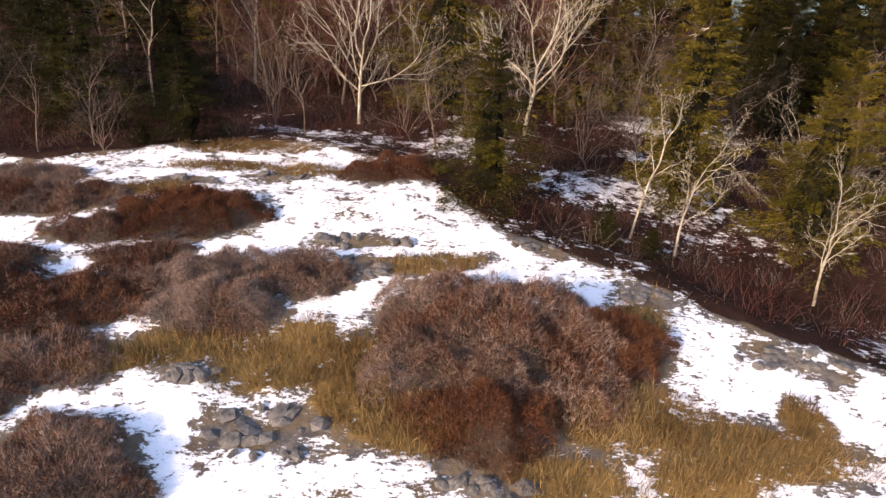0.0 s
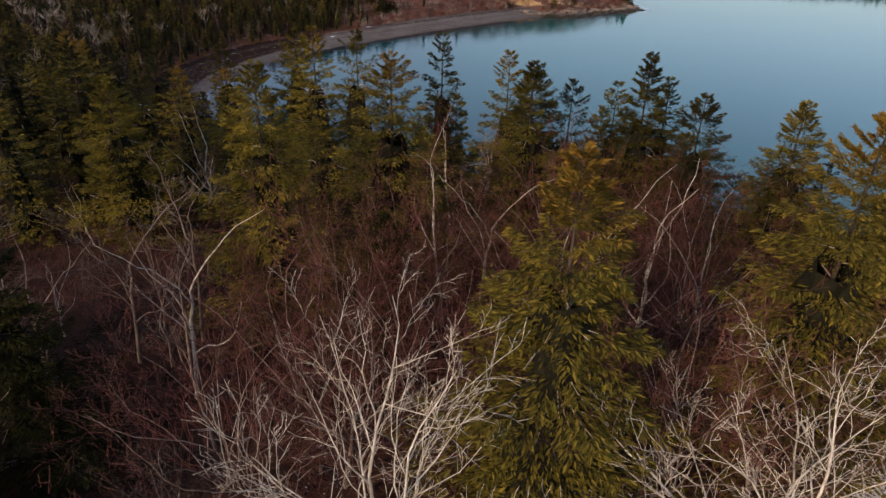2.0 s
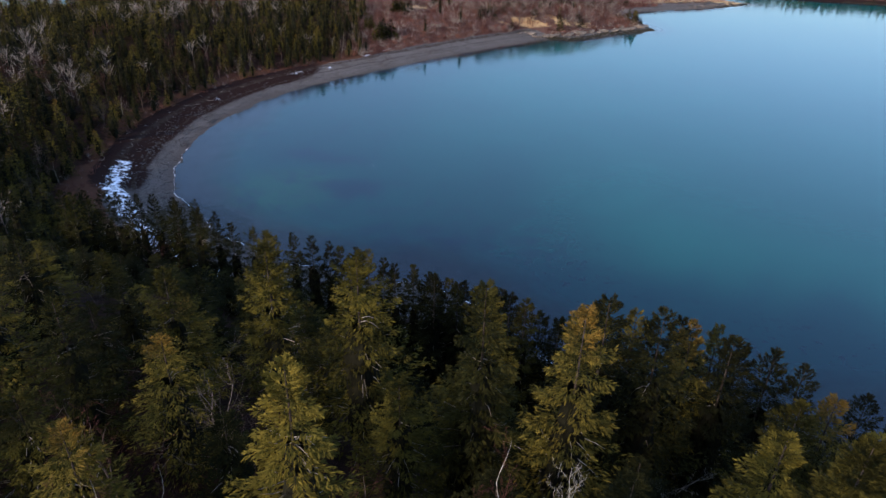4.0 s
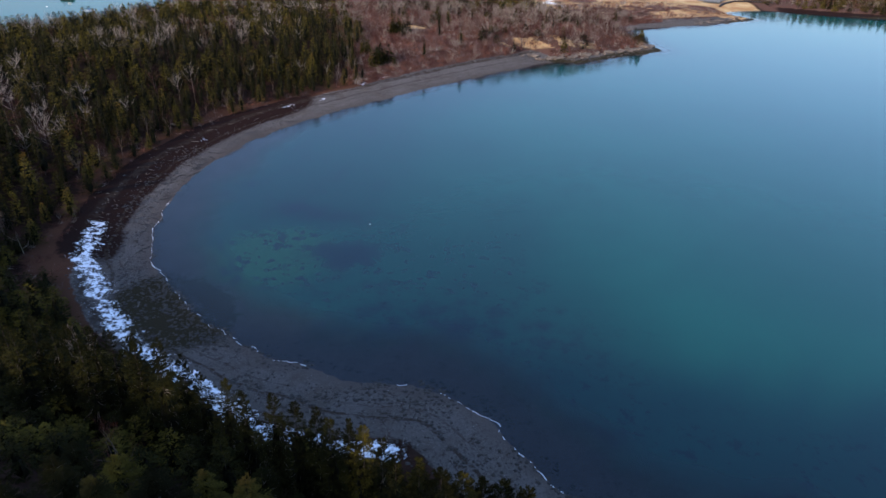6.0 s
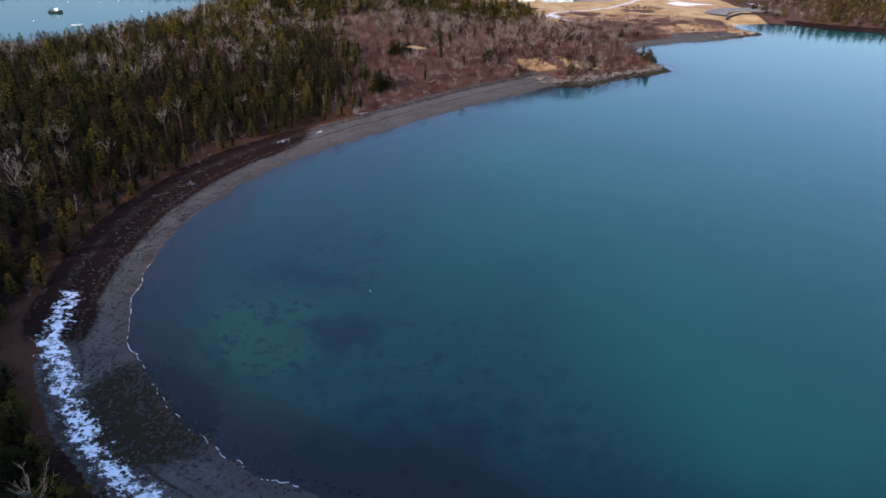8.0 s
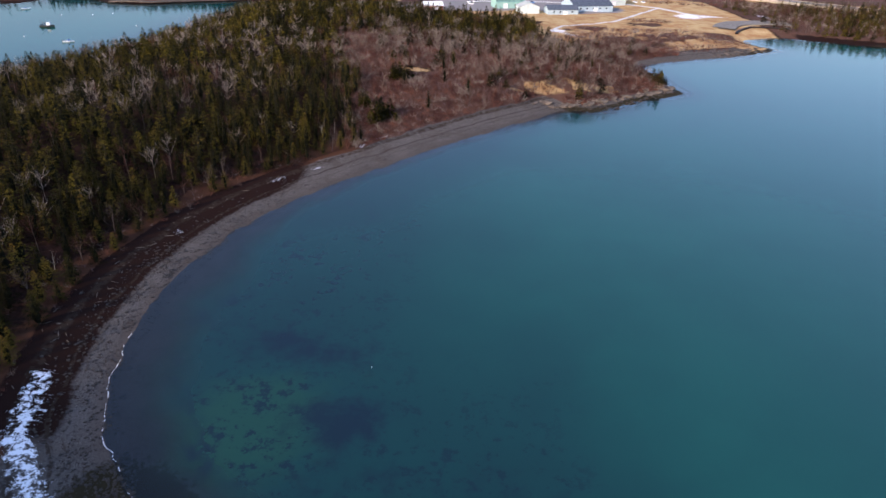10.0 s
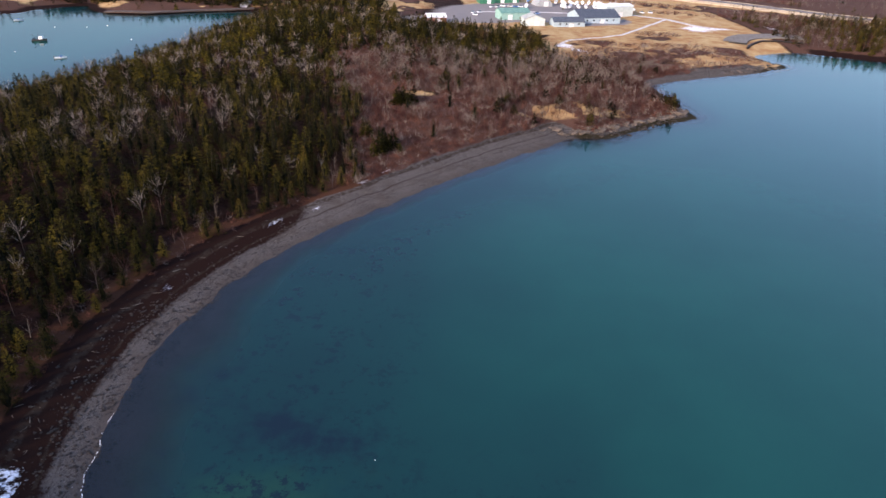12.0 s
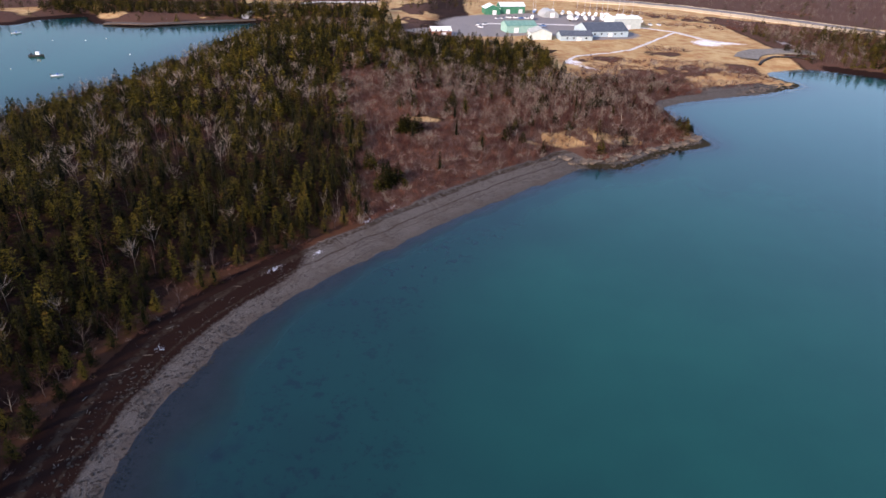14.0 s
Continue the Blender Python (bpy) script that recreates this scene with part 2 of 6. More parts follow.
# ---- mesh helpers ----
def mesh_of(name, verts, faces, mats, index=None, smooth=False):
    """A mesh from arrays: verts (n, 3), faces (m, 3) or (m, 4), a material index for each face."""
    verts, faces = np.asarray(verts, np.float32), np.asarray(faces, np.int32)
    k = faces.shape[1]
    me = bpy.data.meshes.new(name)
    me.vertices.add(len(verts))
    me.vertices.foreach_set("co", verts.ravel())
    me.loops.add(faces.size)
    me.loops.foreach_set("vertex_index", faces.ravel())
    me.polygons.add(len(faces))
    me.polygons.foreach_set("loop_start", np.arange(0, faces.size, k, dtype=np.int32))
    for m in mats:
        me.materials.append(m)
    if index is not None:
        me.polygons.foreach_set("material_index", np.asarray(index, np.int32))
    me.polygons.foreach_set("use_smooth", np.full(len(faces), smooth))
    me.update(calc_edges=True)
    return me


def part(name, me, parent, label=""):
    """A mesh, or a bmesh with its material, as one object under a thing or a part."""
    ob = new(name, me)
    ob.parent = parent
    return tagged(ob, label)


def thing(name, label, category, group="", at=None):
    ob = new(name)
    ob.empty_display_size = 0.3
    if at is not None:
        ob.matrix_basis = at
    return tagged(ob, label, category, group)


def bm_mesh(name, bm, mat, bevel=0.0):
    if bevel:
        bmesh.ops.bevel(bm, geom=list(bm.edges), offset=bevel, segments=1, affect="EDGES", clamp_overlap=True)
    me = bpy.data.meshes.new(name)
    bm.to_mesh(me)
    bm.free()
    me.materials.append(mat)
    return me


def bm_box(sx, sy, sz, at=(0, 0, 0), turn=0.0):
    """A box that stands on its place."""
    bm = bmesh.new()
    bmesh.ops.create_cube(bm, size=1, matrix=pose(*at, 0, 0, turn) @ Matrix.Translation((0, 0, sz / 2)) @ Matrix.Diagonal((sx, sy, sz, 1)))
    return bm


# ---- ground ----
def ruled(*stretches):
    """Grid lines: (from, to, step) after one another."""
    out = []
    for a, b, s in stretches:
        out.extend(np.linspace(a, b, max(1, round((b - a) / s)), endpoint=False))
    out.append(stretches[-1][1])
    return np.array(out)


GX = ruled((-3500, -700, 250), (-700, -320, 12), (-320, -110, 4), (-110, -22, 1.2), (-22, 20, 0.35), (20, 110, 2.0), (110, 340, 4), (340, 700, 12), (700, 3500, 250))
GY = ruled((-3000, -100, 250), (-100, 4, 6), (4, 34, 0.35), (34, 100, 2.0), (100, 200, 1.2), (200, 380, 2.0), (380, 660, 4), (660, 900, 10), (900, 4000, 250))
XX, YY = np.meshgrid(GX, GY)
DD = signed_distance(XX, YY, BAY_LINE)
CC = signed_distance(XX, YY, COVE_LINE)
ZZ = land(XX, YY, DD, CC)
EE = crest_distance(XX, YY)


def blob(x, y, cx, cy, rx, ry, turn=0.0, soft=0.35):
    c, s = math.cos(radians(turn)), math.sin(radians(turn))
    u, v = (x - cx) * c + (y - cy) * s, -(x - cx) * s + (y - cy) * c
    return sstep(1 + soft, 1 - soft, np.hypot(u / rx, v / ry))


def near_line(x, y, pts, width, soft=0.5):
    best = np.full(np.shape(x), 1e9)
    for (x0, y0), (x1, y1) in zip(pts[:-1], pts[1:]):
        dx, dy = x1 - x0, y1 - y0
        t = np.clip(((x - x0) * dx + (y - y0) * dy) / (dx * dx + dy * dy), 0, 1)
        best = np.minimum(best, np.hypot(x - x0 - t * dx, y - y0 - t * dy))
    return sstep(width * (1 + soft), width * (1 - soft), best)


# heath mounds on the ledge: x, y, half sizes, turn, height, and how grey
MOUNDS = [(2.1, 13.0, 3.1, 2.6, 15, 1.25, 0.6), (1.5, 10.5, 1.6, 1.1, 0, 0.9, 0.05), (4.4, 13.3, 1.7, 1.5, 0, 0.8, 0.0),
          (-8.0, 19.8, 2.5, 1.7, 12, 0.8, 0.0), (-9.3, 14.2, 2.2, 1.5, 20, 0.65, 0.15), (-11.9, 14.6, 2.4, 1.4, 0, 0.8, 0.25),
          (-5.2, 14.4, 1.7, 1.2, 10, 0.8, 0.8), (-3.2, 15.9, 1.4, 0.8, 10, 0.6, 0.5), (-6.9, 15.4, 1.2, 0.9, 0, 0.6, 0.9),
          (-6.3, 8.8, 2.1, 1.35, -30, 0.6, 0.55), (-4.6, 7.3, 1.1, 0.8, 0, 0.45, 0.4), (-10, 10.9, 1.9, 1.2, 0, 0.5, 0.6),
          (-1.6, 24.6, 1.9, 1.2, 12, 0.6, 0.1), (-14.8, 20.2, 2.2, 1.1, 20, 0.7, 0.2), (-12.6, 16.4, 1.8, 0.7, 10, 0.45, 0.4),
          (-17.5, 16, 3, 2, 0, 0.9, 0.2), (0.3, 14.7, 1.6, 1.1, 20, 0.9, 0.9), (-12.4, 20.6, 2.2, 1.3, 15, 0.6, 0.6), (-8.0, 15.6, 1.5, 0.9, 10, 0.6, 0.3),
          (-10.6, 18.4, 1.3, 0.8, 5, 0.55, 0.3), (-8.4, 17.2, 1.5, 0.55, 10, 0.45, 0.4), (-5.6, 16.3, 1.6, 0.9, 10, 0.7, 0.9), (-3.5, 16.8, 1.1, 0.6, 0, 0.6, 0.7),
          (-15.2, 22.3, 2.4, 1.2, 15, 0.6, 0.8), (-8.6, 12.2, 2.0, 1.1, 0, 0.55, 0.6)]
TUFTS = [(-3.0, 12.7, 1.6, 1.2, 20), (-1.4, 12.0, 0.9, 1.5, 0), (0.2, 17.2, 1.6, 0.6, 12), (4.4, 11.1, 1.6, 1.1, 0), (6.6, 10.2, 2.2, 0.8, -8), (3.0, 9.2, 1.1, 0.6, 0),
         (5.6, 9.3, 1.2, 0.5, 0), (8.4, 11.1, 0.5, 0.7, 0), (0.0, 10.6, 1.2, 0.9, 0), (-5.5, 12.9, 1.5, 0.6, 10), (-5.0, 24.4, 1.5, 0.6, 0), (-8.4, 24.6, 2.0, 0.5, 5),
         (-8.0, 27.0, 2.6, 0.7, 5), (5.6, 14.6, 0.9, 0.7, -30), (-10.2, 21.8, 1.5, 0.5, 10), (-7.0, 12.3, 1.2, 0.5, 0)]
BARE = [(-2.9, 10.3, 1.4, 0.7, 0), (1.2, 9.0, 1.1, 0.35, 0), (-2.0, 18.5, 1.6, 0.5, 5), (-1.7, 16.9, 0.7, 0.7, 0), (6.3, 15.9, 1.0, 0.4, -40), (9.0, 13.2, 1.4, 0.4, -30),
        (-5.8, 23.6, 1.2, 0.4, 5), (-9, 22.8, 1.2, 0.4, 5), (-5.0, 11.9, 0.8, 0.25, 0), (3.6, 18.6, 1.0, 0.3, -35)]
SNOW_STRIP = [(-75.5, 174), (-71.8, 160), (-65, 151), (-56, 139.5), (-47.5, 132), (-36.5, 124.5), (-30, 118.5), (-24.5, 115.6), (-18.4, 115), (-11.6, 113.8)]

masks = {}
on_ledge = sstep(-0.5, 0.6, EE)
shrub = np.zeros(XX.shape)
for cx, cy, rx, ry, turn, h, g in MOUNDS:
    shrub = np.maximum(shrub, blob(XX, YY, cx, cy, rx, ry, turn, 0.3))
tuft = np.zeros(XX.shape)
for row in TUFTS:
    tuft = np.maximum(tuft, blob(XX, YY, *row, 0.7))
bare = np.zeros(XX.shape)
for row in BARE:
    bare = np.maximum(bare, blob(XX, YY, *row, 0.5))
snow = on_ledge * 0.67 * (1 - np.where(YY > 21, 0.35, 0.72) * tuft) * (1 - 0.9 * shrub) * (1 - 0.62 * bare) * (1 - 0.5 * sstep(5, -4, YY) * sstep(0.35, 0.65, value_noise(XX, YY, 9, 16)))
snow *= 1 - 0.10 * sstep(1.5, 0.2, EE) * on_ledge - (0.02 + 0.15 * value_noise(XX, YY, 1.8, 15)) * sstep(20, 22.5, YY)
snow = np.maximum(snow, 0.52 * (1 - on_ledge) * sstep(44, 28, YY) * sstep(16, 10, np.abs(XX - 2)) * value_noise(XX, YY, 4, 5) * 1.5)
for row in [(-4.6, 30.7, 3.4, 1.3, 0), (-0.6, 30.0, 2.4, 0.6, 0), (-7.8, 31.5, 2.0, 0.9, 0), (10.5, 30.8, 2.0, 1.2, 0)]:
    snow = np.maximum(snow, 0.49 * blob(XX, YY, *row, 0.7))
snow = np.maximum(snow, 0.66 * blob(XX, YY, 13.8, 36.2, 4.4, 3.2, 0, 0.7))
snow = np.maximum(snow, 0.74 * near_line(XX, YY, SNOW_STRIP, 1.7, 0.5) * (0.55 + 0.55 * value_noise(XX, YY, 3.0, 8)))
for row in [(177, 588, 14, 11, 30), (192, 590, 14, 4, -6), (66, 512, 6, 6, 0), (72, 499, 12, 3, -50), (235, 597, 2.5, 13, 3)]:
    snow = np.maximum(snow, 0.74 * blob(XX, YY, *row, 0.6) * (0.55 + 0.7 * fbm(XX, YY, 6, 38)))
for row in [(-28.3, 299.5, 1.0, 3.5, -40), (-34.5, 290.8, 1.0, 2.5, -40), (-46.3, 271.4, 0.9, 2.0, -35), (-55.5, 262, 1.0, 3.0, -35), (-72, 228, 0.9, 2, 0)]:
    snow = np.maximum(snow, 0.52 * blob(XX, YY, *row, 0.95))
masks["snow"] = snow
masks["drift"] = near_line(XX, YY, SNOW_STRIP, 3.2, 0.4)
masks["ledge"] = on_ledge * sstep(45, 35, np.hypot(XX, YY - 12))
masks["tuft"] = tuft
beach_top = 13.5 - 3.0 * sstep(150, 110, YY) * sstep(-30, 0, XX) - 8.5 * sstep(36, 46, XX) * sstep(330, 340, YY) * sstep(470, 440, YY)
dirt = 3.2 * (fbm(XX, YY, 14, 21) - 0.5) + 1.2 * (fbm(XX, YY, 3, 22) - 0.5)
masks["beach"] = sstep(1.2, -1.2, DD - beach_top + dirt) * np.maximum.reduce([sstep(470, 440, YY), sstep(30, -30, XX), blob(XX, YY, 137, 456, 46, 22, 22, 0.3)])
dark_band = sstep(-46, -60, XX - 0.25 * (YY - 250) * (YY > 250)) * sstep(292, 262, YY) * sstep(150, 170, YY)
masks["wrack"] = sstep(2.5, 8.5, DD + dirt) * sstep(18.5, 15, DD + 0.7 * dirt) * dark_band
masks["wrack"] = np.maximum(masks["wrack"], 0.9 * sstep(12, 7, DD) * sstep(224, 234, XX) * sstep(430, 450, YY))
masks["wrack"] = np.maximum(masks["wrack"], 0.9 * sstep(9, 5, CC) * sstep(560, 575, YY))
masks["weed"] = 0.74 * blob(XX, YY, -50, 146.5, 11, 15, 35, 0.6) + 0.30 * sstep(150, 250, YY) * sstep(5, 2, np.abs(DD - 5)) + 0.8 * sstep(36, 48, XX) * sstep(330, 345, YY) * sstep(3.5, 1.5, np.abs(DD)) * sstep(520, 500, YY) * (1 - blob(XX, YY, 130, 448, 44, 14, 22, 0.4))
scrub_edge = -34.6 - 0.19 * (YY - 291)
in_scrub = sstep(-4, 4, XX - scrub_edge + 6 * (fbm(XX, YY, 12, 31) - 0.5)) * sstep(284, 296, YY) * sstep(474, 456, YY) * sstep(150, 120, XX)
for row in [(140, 500, 38, 13, 15), (104, 484, 30, 13, 10), (127, 545, 15, 9, 0), (86, 522, 15, 8, 20), (170, 520, 14, 12, 0), (200, 690, 60, 8, -28)]:
    in_scrub = np.maximum(in_scrub, blob(XX, YY, *row, 0.9) * (1.7 * fbm(XX, YY, 7, 36) - 0.15))
in_scrub = np.maximum(in_scrub, 0.9 * sstep(556, 580, YY) * sstep(10, -60, XX))
slope = np.zeros(XX.shape)
for row in [(30, 363, 16, 6, 12), (48, 368, 16, 6, 10), (68, 373, 10, 4, 30), (-18.7, 370.5, 9, 3.5, 15)]:
    slope = np.maximum(slope, blob(XX, YY, *row, 0.8))
slope = slope * sstep(0.34, 0.58, fbm(XX, YY, 7, 39))
in_scrub = in_scrub * (1 - slope)
cove_field = sstep(0.52, 0.66, fbm(XX, YY, 30, 37)) * sstep(600, 640, YY) * sstep(20, -60, XX) * sstep(-420, -330, XX)
field = sstep(-8, 8, XX - np.where(YY > 545, 5.0, 40 + 0.25 * (YY - 470)) + 25 * (fbm(XX, YY, 40, 33) - 0.5)) * sstep(455, 480, YY + 20 * (fbm(XX, YY, 30, 34) - 0.5)) * sstep(900, 830, YY + 0.55 * XX - 60)
for row in [(-14, 364, 10, 4, 20), (-46, 427, 12, 5, 10), (30, 363, 16, 7, 12), (48, 368, 16, 7, 10), (68, 372, 10, 4, 30), (-18.7, 370.5, 9, 3.5, 15)]:
    field = np.maximum(field, blob(XX, YY, *row, 0.9) * (0.15 + 1.3 * fbm(XX, YY, 5, 35)))
wood_shore = sstep(212, 226, XX) * sstep(6, -6, YY - 640 + 0.62 * (XX - 340))
in_scrub = np.maximum(in_scrub, wood_shore)
in_scrub = np.maximum(in_scrub, sstep(880, 905, YY + 0.62 * XX) * sstep(40, 90, XX) * sstep(1500, 1300, YY))
masks["field"] = np.maximum(field * (1 - wood_shore) * (1 - np.clip(1.2 * in_scrub * (YY > 470) * (XX > 40), 0, 1)), cove_field)
masks["scrub"] = np.where((YY > 556) & (XX < 40), in_scrub * (1 - 0.9 * cove_field), in_scrub)
yard = np.zeros(XX.shape)
for row in [(62, 650, 80, 50, 16), (10, 604, 50, 20, 10), (100, 608, 34, 20, 12)]:
    yard = np.maximum(yard, blob(XX, YY, *row, 0.3))
masks["yard"] = yard
masks["inland"] = np.clip(DD, -5, 40)
masks["bank"] = sstep(9, 12, DD) * sstep(26, 17, DD + 4 * dirt) * sstep(125, 150, YY)


def ground_material():
    n = Nodes("ground", 0.9, 0.04)
    fine, mid, big = n.noise(6.0, 6.0, 0.7), n.noise(1.1, 5.0, 0.65), n.noise(0.12, 4.0, 0.6)
    pebble = n.cells(5.0, "Color")
    pebble_d = n.cells(5.0)
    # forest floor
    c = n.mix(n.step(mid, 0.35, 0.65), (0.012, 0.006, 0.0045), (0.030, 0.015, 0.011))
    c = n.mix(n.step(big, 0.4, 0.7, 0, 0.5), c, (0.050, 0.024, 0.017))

    def over(base, mask, colour, soft=0.16, grain=None):
        m = n.math("ADD", n.attr(mask), n.math("MULTIPLY", n.math("SUBTRACT", grain or mid, 0.5), 0.7))
        return n.mix(n.step(m, 0.5 - soft, 0.5 + soft), base, colour)

    c = over(c, "bank", n.mix(mid, n.mix(fine, (0.045, 0.020, 0.013), (0.085, 0.039, 0.023)), (0.078, 0.036, 0.020)))
    c = over(c, "field", n.mix(n.step(big, 0.3, 0.7), n.mix(mid, (0.40, 0.275, 0.125), (0.58, 0.43, 0.225)), n.mix(fine, (0.40, 0.230, 0.095), (0.27, 0.130, 0.060))))
    c = over(c, "scrub", n.mix(mid, n.mix(fine, (0.050, 0.029, 0.023), (0.105, 0.056, 0.044)), (0.105, 0.056, 0.038)))
    c = over(c, "yard", n.mix(fine, (0.16, 0.148, 0.145), (0.30, 0.28, 0.27)))
    gravel = n.mix(n.step(mid, 0.3, 0.7), (0.066, 0.059, 0.054), (0.122, 0.110, 0.101))
    gravel = n.mix(n.step(pebble, 0.2, 0.8, 0, 0.55), gravel, (0.115, 0.104, 0.095))
    gravel = n.mix(n.step(n.noise(0.16, 5.0, 0.7), 0.46, 0.64, 0, 0.6), gravel, (0.072, 0.058, 0.048))
    gravel = n.mix(n.step(n.noise(2.6, 7.0, 0.9), 0.55, 0.60, 0, 0.7), gravel, (0.032, 0.024, 0.020))
    clumps = n.math("MULTIPLY", n.step(n.noise(1.1, 6.0, 0.85), 0.53, 0.58), n.step(n.noise(0.11, 3.0), 0.42, 0.58, 0.25, 0.95))
    gravel = n.mix(clumps, gravel, (0.026, 0.020, 0.016))
    gravel = n.mix(n.step(n.noise(5.1, 4.0, 0.8), 0.61, 0.67, 0, 0.8), gravel, (0.27, 0.25, 0.235))
    c = over(c, "beach", gravel, 0.1)
    c = over(c, "wrack", n.mix(fine, (0.007, 0.004, 0.0035), (0.028, 0.013, 0.010)), 0.15)
    inl = n.math("ADD", n.attr("inland"), n.math("MULTIPLY", n.math("SUBTRACT", n.noise(0.12, 3.0), 0.5), 3.0))
    for at, half, amount in ((7.4, 0.30, 0.9), (12.3, 0.9, 0.9), (5.0, 0.16, 0.5)):
        away = n.math("ABSOLUTE", n.math("SUBTRACT", inl, at))
        line = n.math("MULTIPLY", n.step(away, half * 1.3, half * 0.7), n.step(n.noise(0.8, 5.0, 0.75), 0.42, 0.52))
        line = n.math("MULTIPLY", line, n.attr("beach"))
        c = n.mix(n.math("MULTIPLY", line, amount), c, n.mix(fine, (0.018, 0.013, 0.010), (0.05, 0.036, 0.026)))
    wet = n.math("MULTIPLY", n.step(inl, 3.2, 0.8), n.attr("beach"))
    c = n.mix(n.math("MULTIPLY", wet, 0.55), c, (0.075, 0.062, 0.055))
    c = over(c, "weed", n.mix(fine, (0.014, 0.012, 0.008), (0.045, 0.036, 0.02)), 0.06, n.noise(0.9, 6.0, 0.75))
    rock = n.mix(n.step(n.noise(2.2, 6.0, 0.7), 0.35, 0.65), (0.075, 0.068, 0.064), (0.185, 0.168, 0.150))
    rock = n.mix(n.step(mid, 0.42, 0.58, 0, 0.85), rock, n.mix(fine, (0.075, 0.052, 0.030), (0.17, 0.125, 0.075)))
    c = over(c, "ledge", rock, 0.08)
    c = over(c, "tuft", n.mix(fine, (0.13, 0.075, 0.025), (0.27, 0.175, 0.065)), 0.15)
    lumps = n.math("ADD", n.math("MULTIPLY", n.noise(1.4, 6.0, 0.78), 0.8), n.math("MULTIPLY", n.noise(5.0, 5.0, 0.75, stretch=(1, 2.2, 1)), 0.5))
    lumps = n.math("SUBTRACT", lumps, 0.65)
    drift = n.math("MULTIPLY", n.math("SUBTRACT", n.noise(0.55, 5.0, 0.8), 0.5), n.attr("drift"))
    lumps = n.math("ADD", lumps, n.math("MULTIPLY", drift, 1.5))
    m = n.math("ADD", n.attr("snow"), n.math("MULTIPLY", lumps, 2.3))
    on = n.step(m, 0.46, 0.53)
    c = n.mix(on, c, n.mix(fine, (0.80, 0.83, 0.88), (0.90, 0.91, 0.93)))
    n.color(c)
    h = n.math("ADD", n.math("MULTIPLY", fine, 0.5), n.math("ADD", n.math("MULTIPLY", mid, 0.6), n.math("MULTIPLY", on, 0.6)))
    n.bump(n.math("ADD", h, n.math("MULTIPLY", pebble_d, 0.3)), 0.7, 0.09)
    return n.mat


def grid_faces(nx, ny):
    i = np.arange(nx * ny).reshape(ny, nx)
    return np.stack([i[:-1, :-1], i[:-1, 1:], i[1:, 1:], i[1:, :-1]], -1).reshape(-1, 4)


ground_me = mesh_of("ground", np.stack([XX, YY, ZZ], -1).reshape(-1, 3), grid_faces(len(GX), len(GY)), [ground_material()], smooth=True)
for key, field_values in masks.items():
    a = ground_me.attributes.new(key, "FLOAT", "POINT")
    a.data.foreach_set("value", (field_values if key == "inland" else np.clip(field_values, 0, 1)).astype(np.float32).ravel())
tagged(new("ground", ground_me), "snow-dusted rocky headland, gravel beach and rough land", "ground", kind="structure")

# ---- water ----
WX = ruled((-700, -330, 20), (-330, -100, 10), (-100, 120, 2.5), (120, 330, 8), (330, 900, 30), (900, 3500, 400))
WY = ruled((-900, 60, 40), (60, 220, 2.5), (220, 560, 5), (560, 700, 8))
WXX, WYY = np.meshgrid(WX, WY)
WD = np.minimum(signed_distance(WXX, WYY, BAY_LINE), signed_distance(WXX, WYY, COVE_LINE))
wob = fbm(WXX, WYY, 14, 41) - 0.5
weed = np.maximum.reduce([0.98 * blob(WXX, WYY, -24, 167, 8, 6, 0, 0.9), 0.75 * blob(WXX, WYY, -34, 186, 15, 6, -10, 0.95), 0.55 * blob(WXX, WYY, -4, 143, 26, 13, -14, 0.95),
                          0.16 * blob(WXX, WYY, 24, 122, 32, 14, -28, 0.95), 0.35 * blob(WXX, WYY, -40, 150, 11, 8, -35, 0.9), 0.5 * blob(WXX, WYY, -52, 198, 9, 5, 60, 0.8), 0.4 * blob(WXX, WYY, -26, 156, 12, 5, 0, 0.8)])
sand = np.maximum(0.9 * blob(WXX, WYY, -38, 166, 13, 13, 0, 0.8), 0.4 * blob(WXX, WYY, -33, 175, 20, 10, 0, 0.8))
out = -WD * (1 + 1.6 * sstep(205, 290, WYY))
depth = sstep(0, 22, out + 10 * wob)
water_me = mesh_of("water", np.stack([WXX, WYY, 0 * WXX], -1).reshape(-1, 3), grid_faces(len(WX), len(WY)), [], smooth=True)
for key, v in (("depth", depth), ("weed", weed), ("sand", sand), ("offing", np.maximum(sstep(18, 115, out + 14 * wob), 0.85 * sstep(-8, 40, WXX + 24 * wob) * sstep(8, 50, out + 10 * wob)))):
    a = water_me.attributes.new(key, "FLOAT", "POINT")
    a.data.foreach_set("value", np.clip(v, 0, 1).astype(np.float32).ravel())


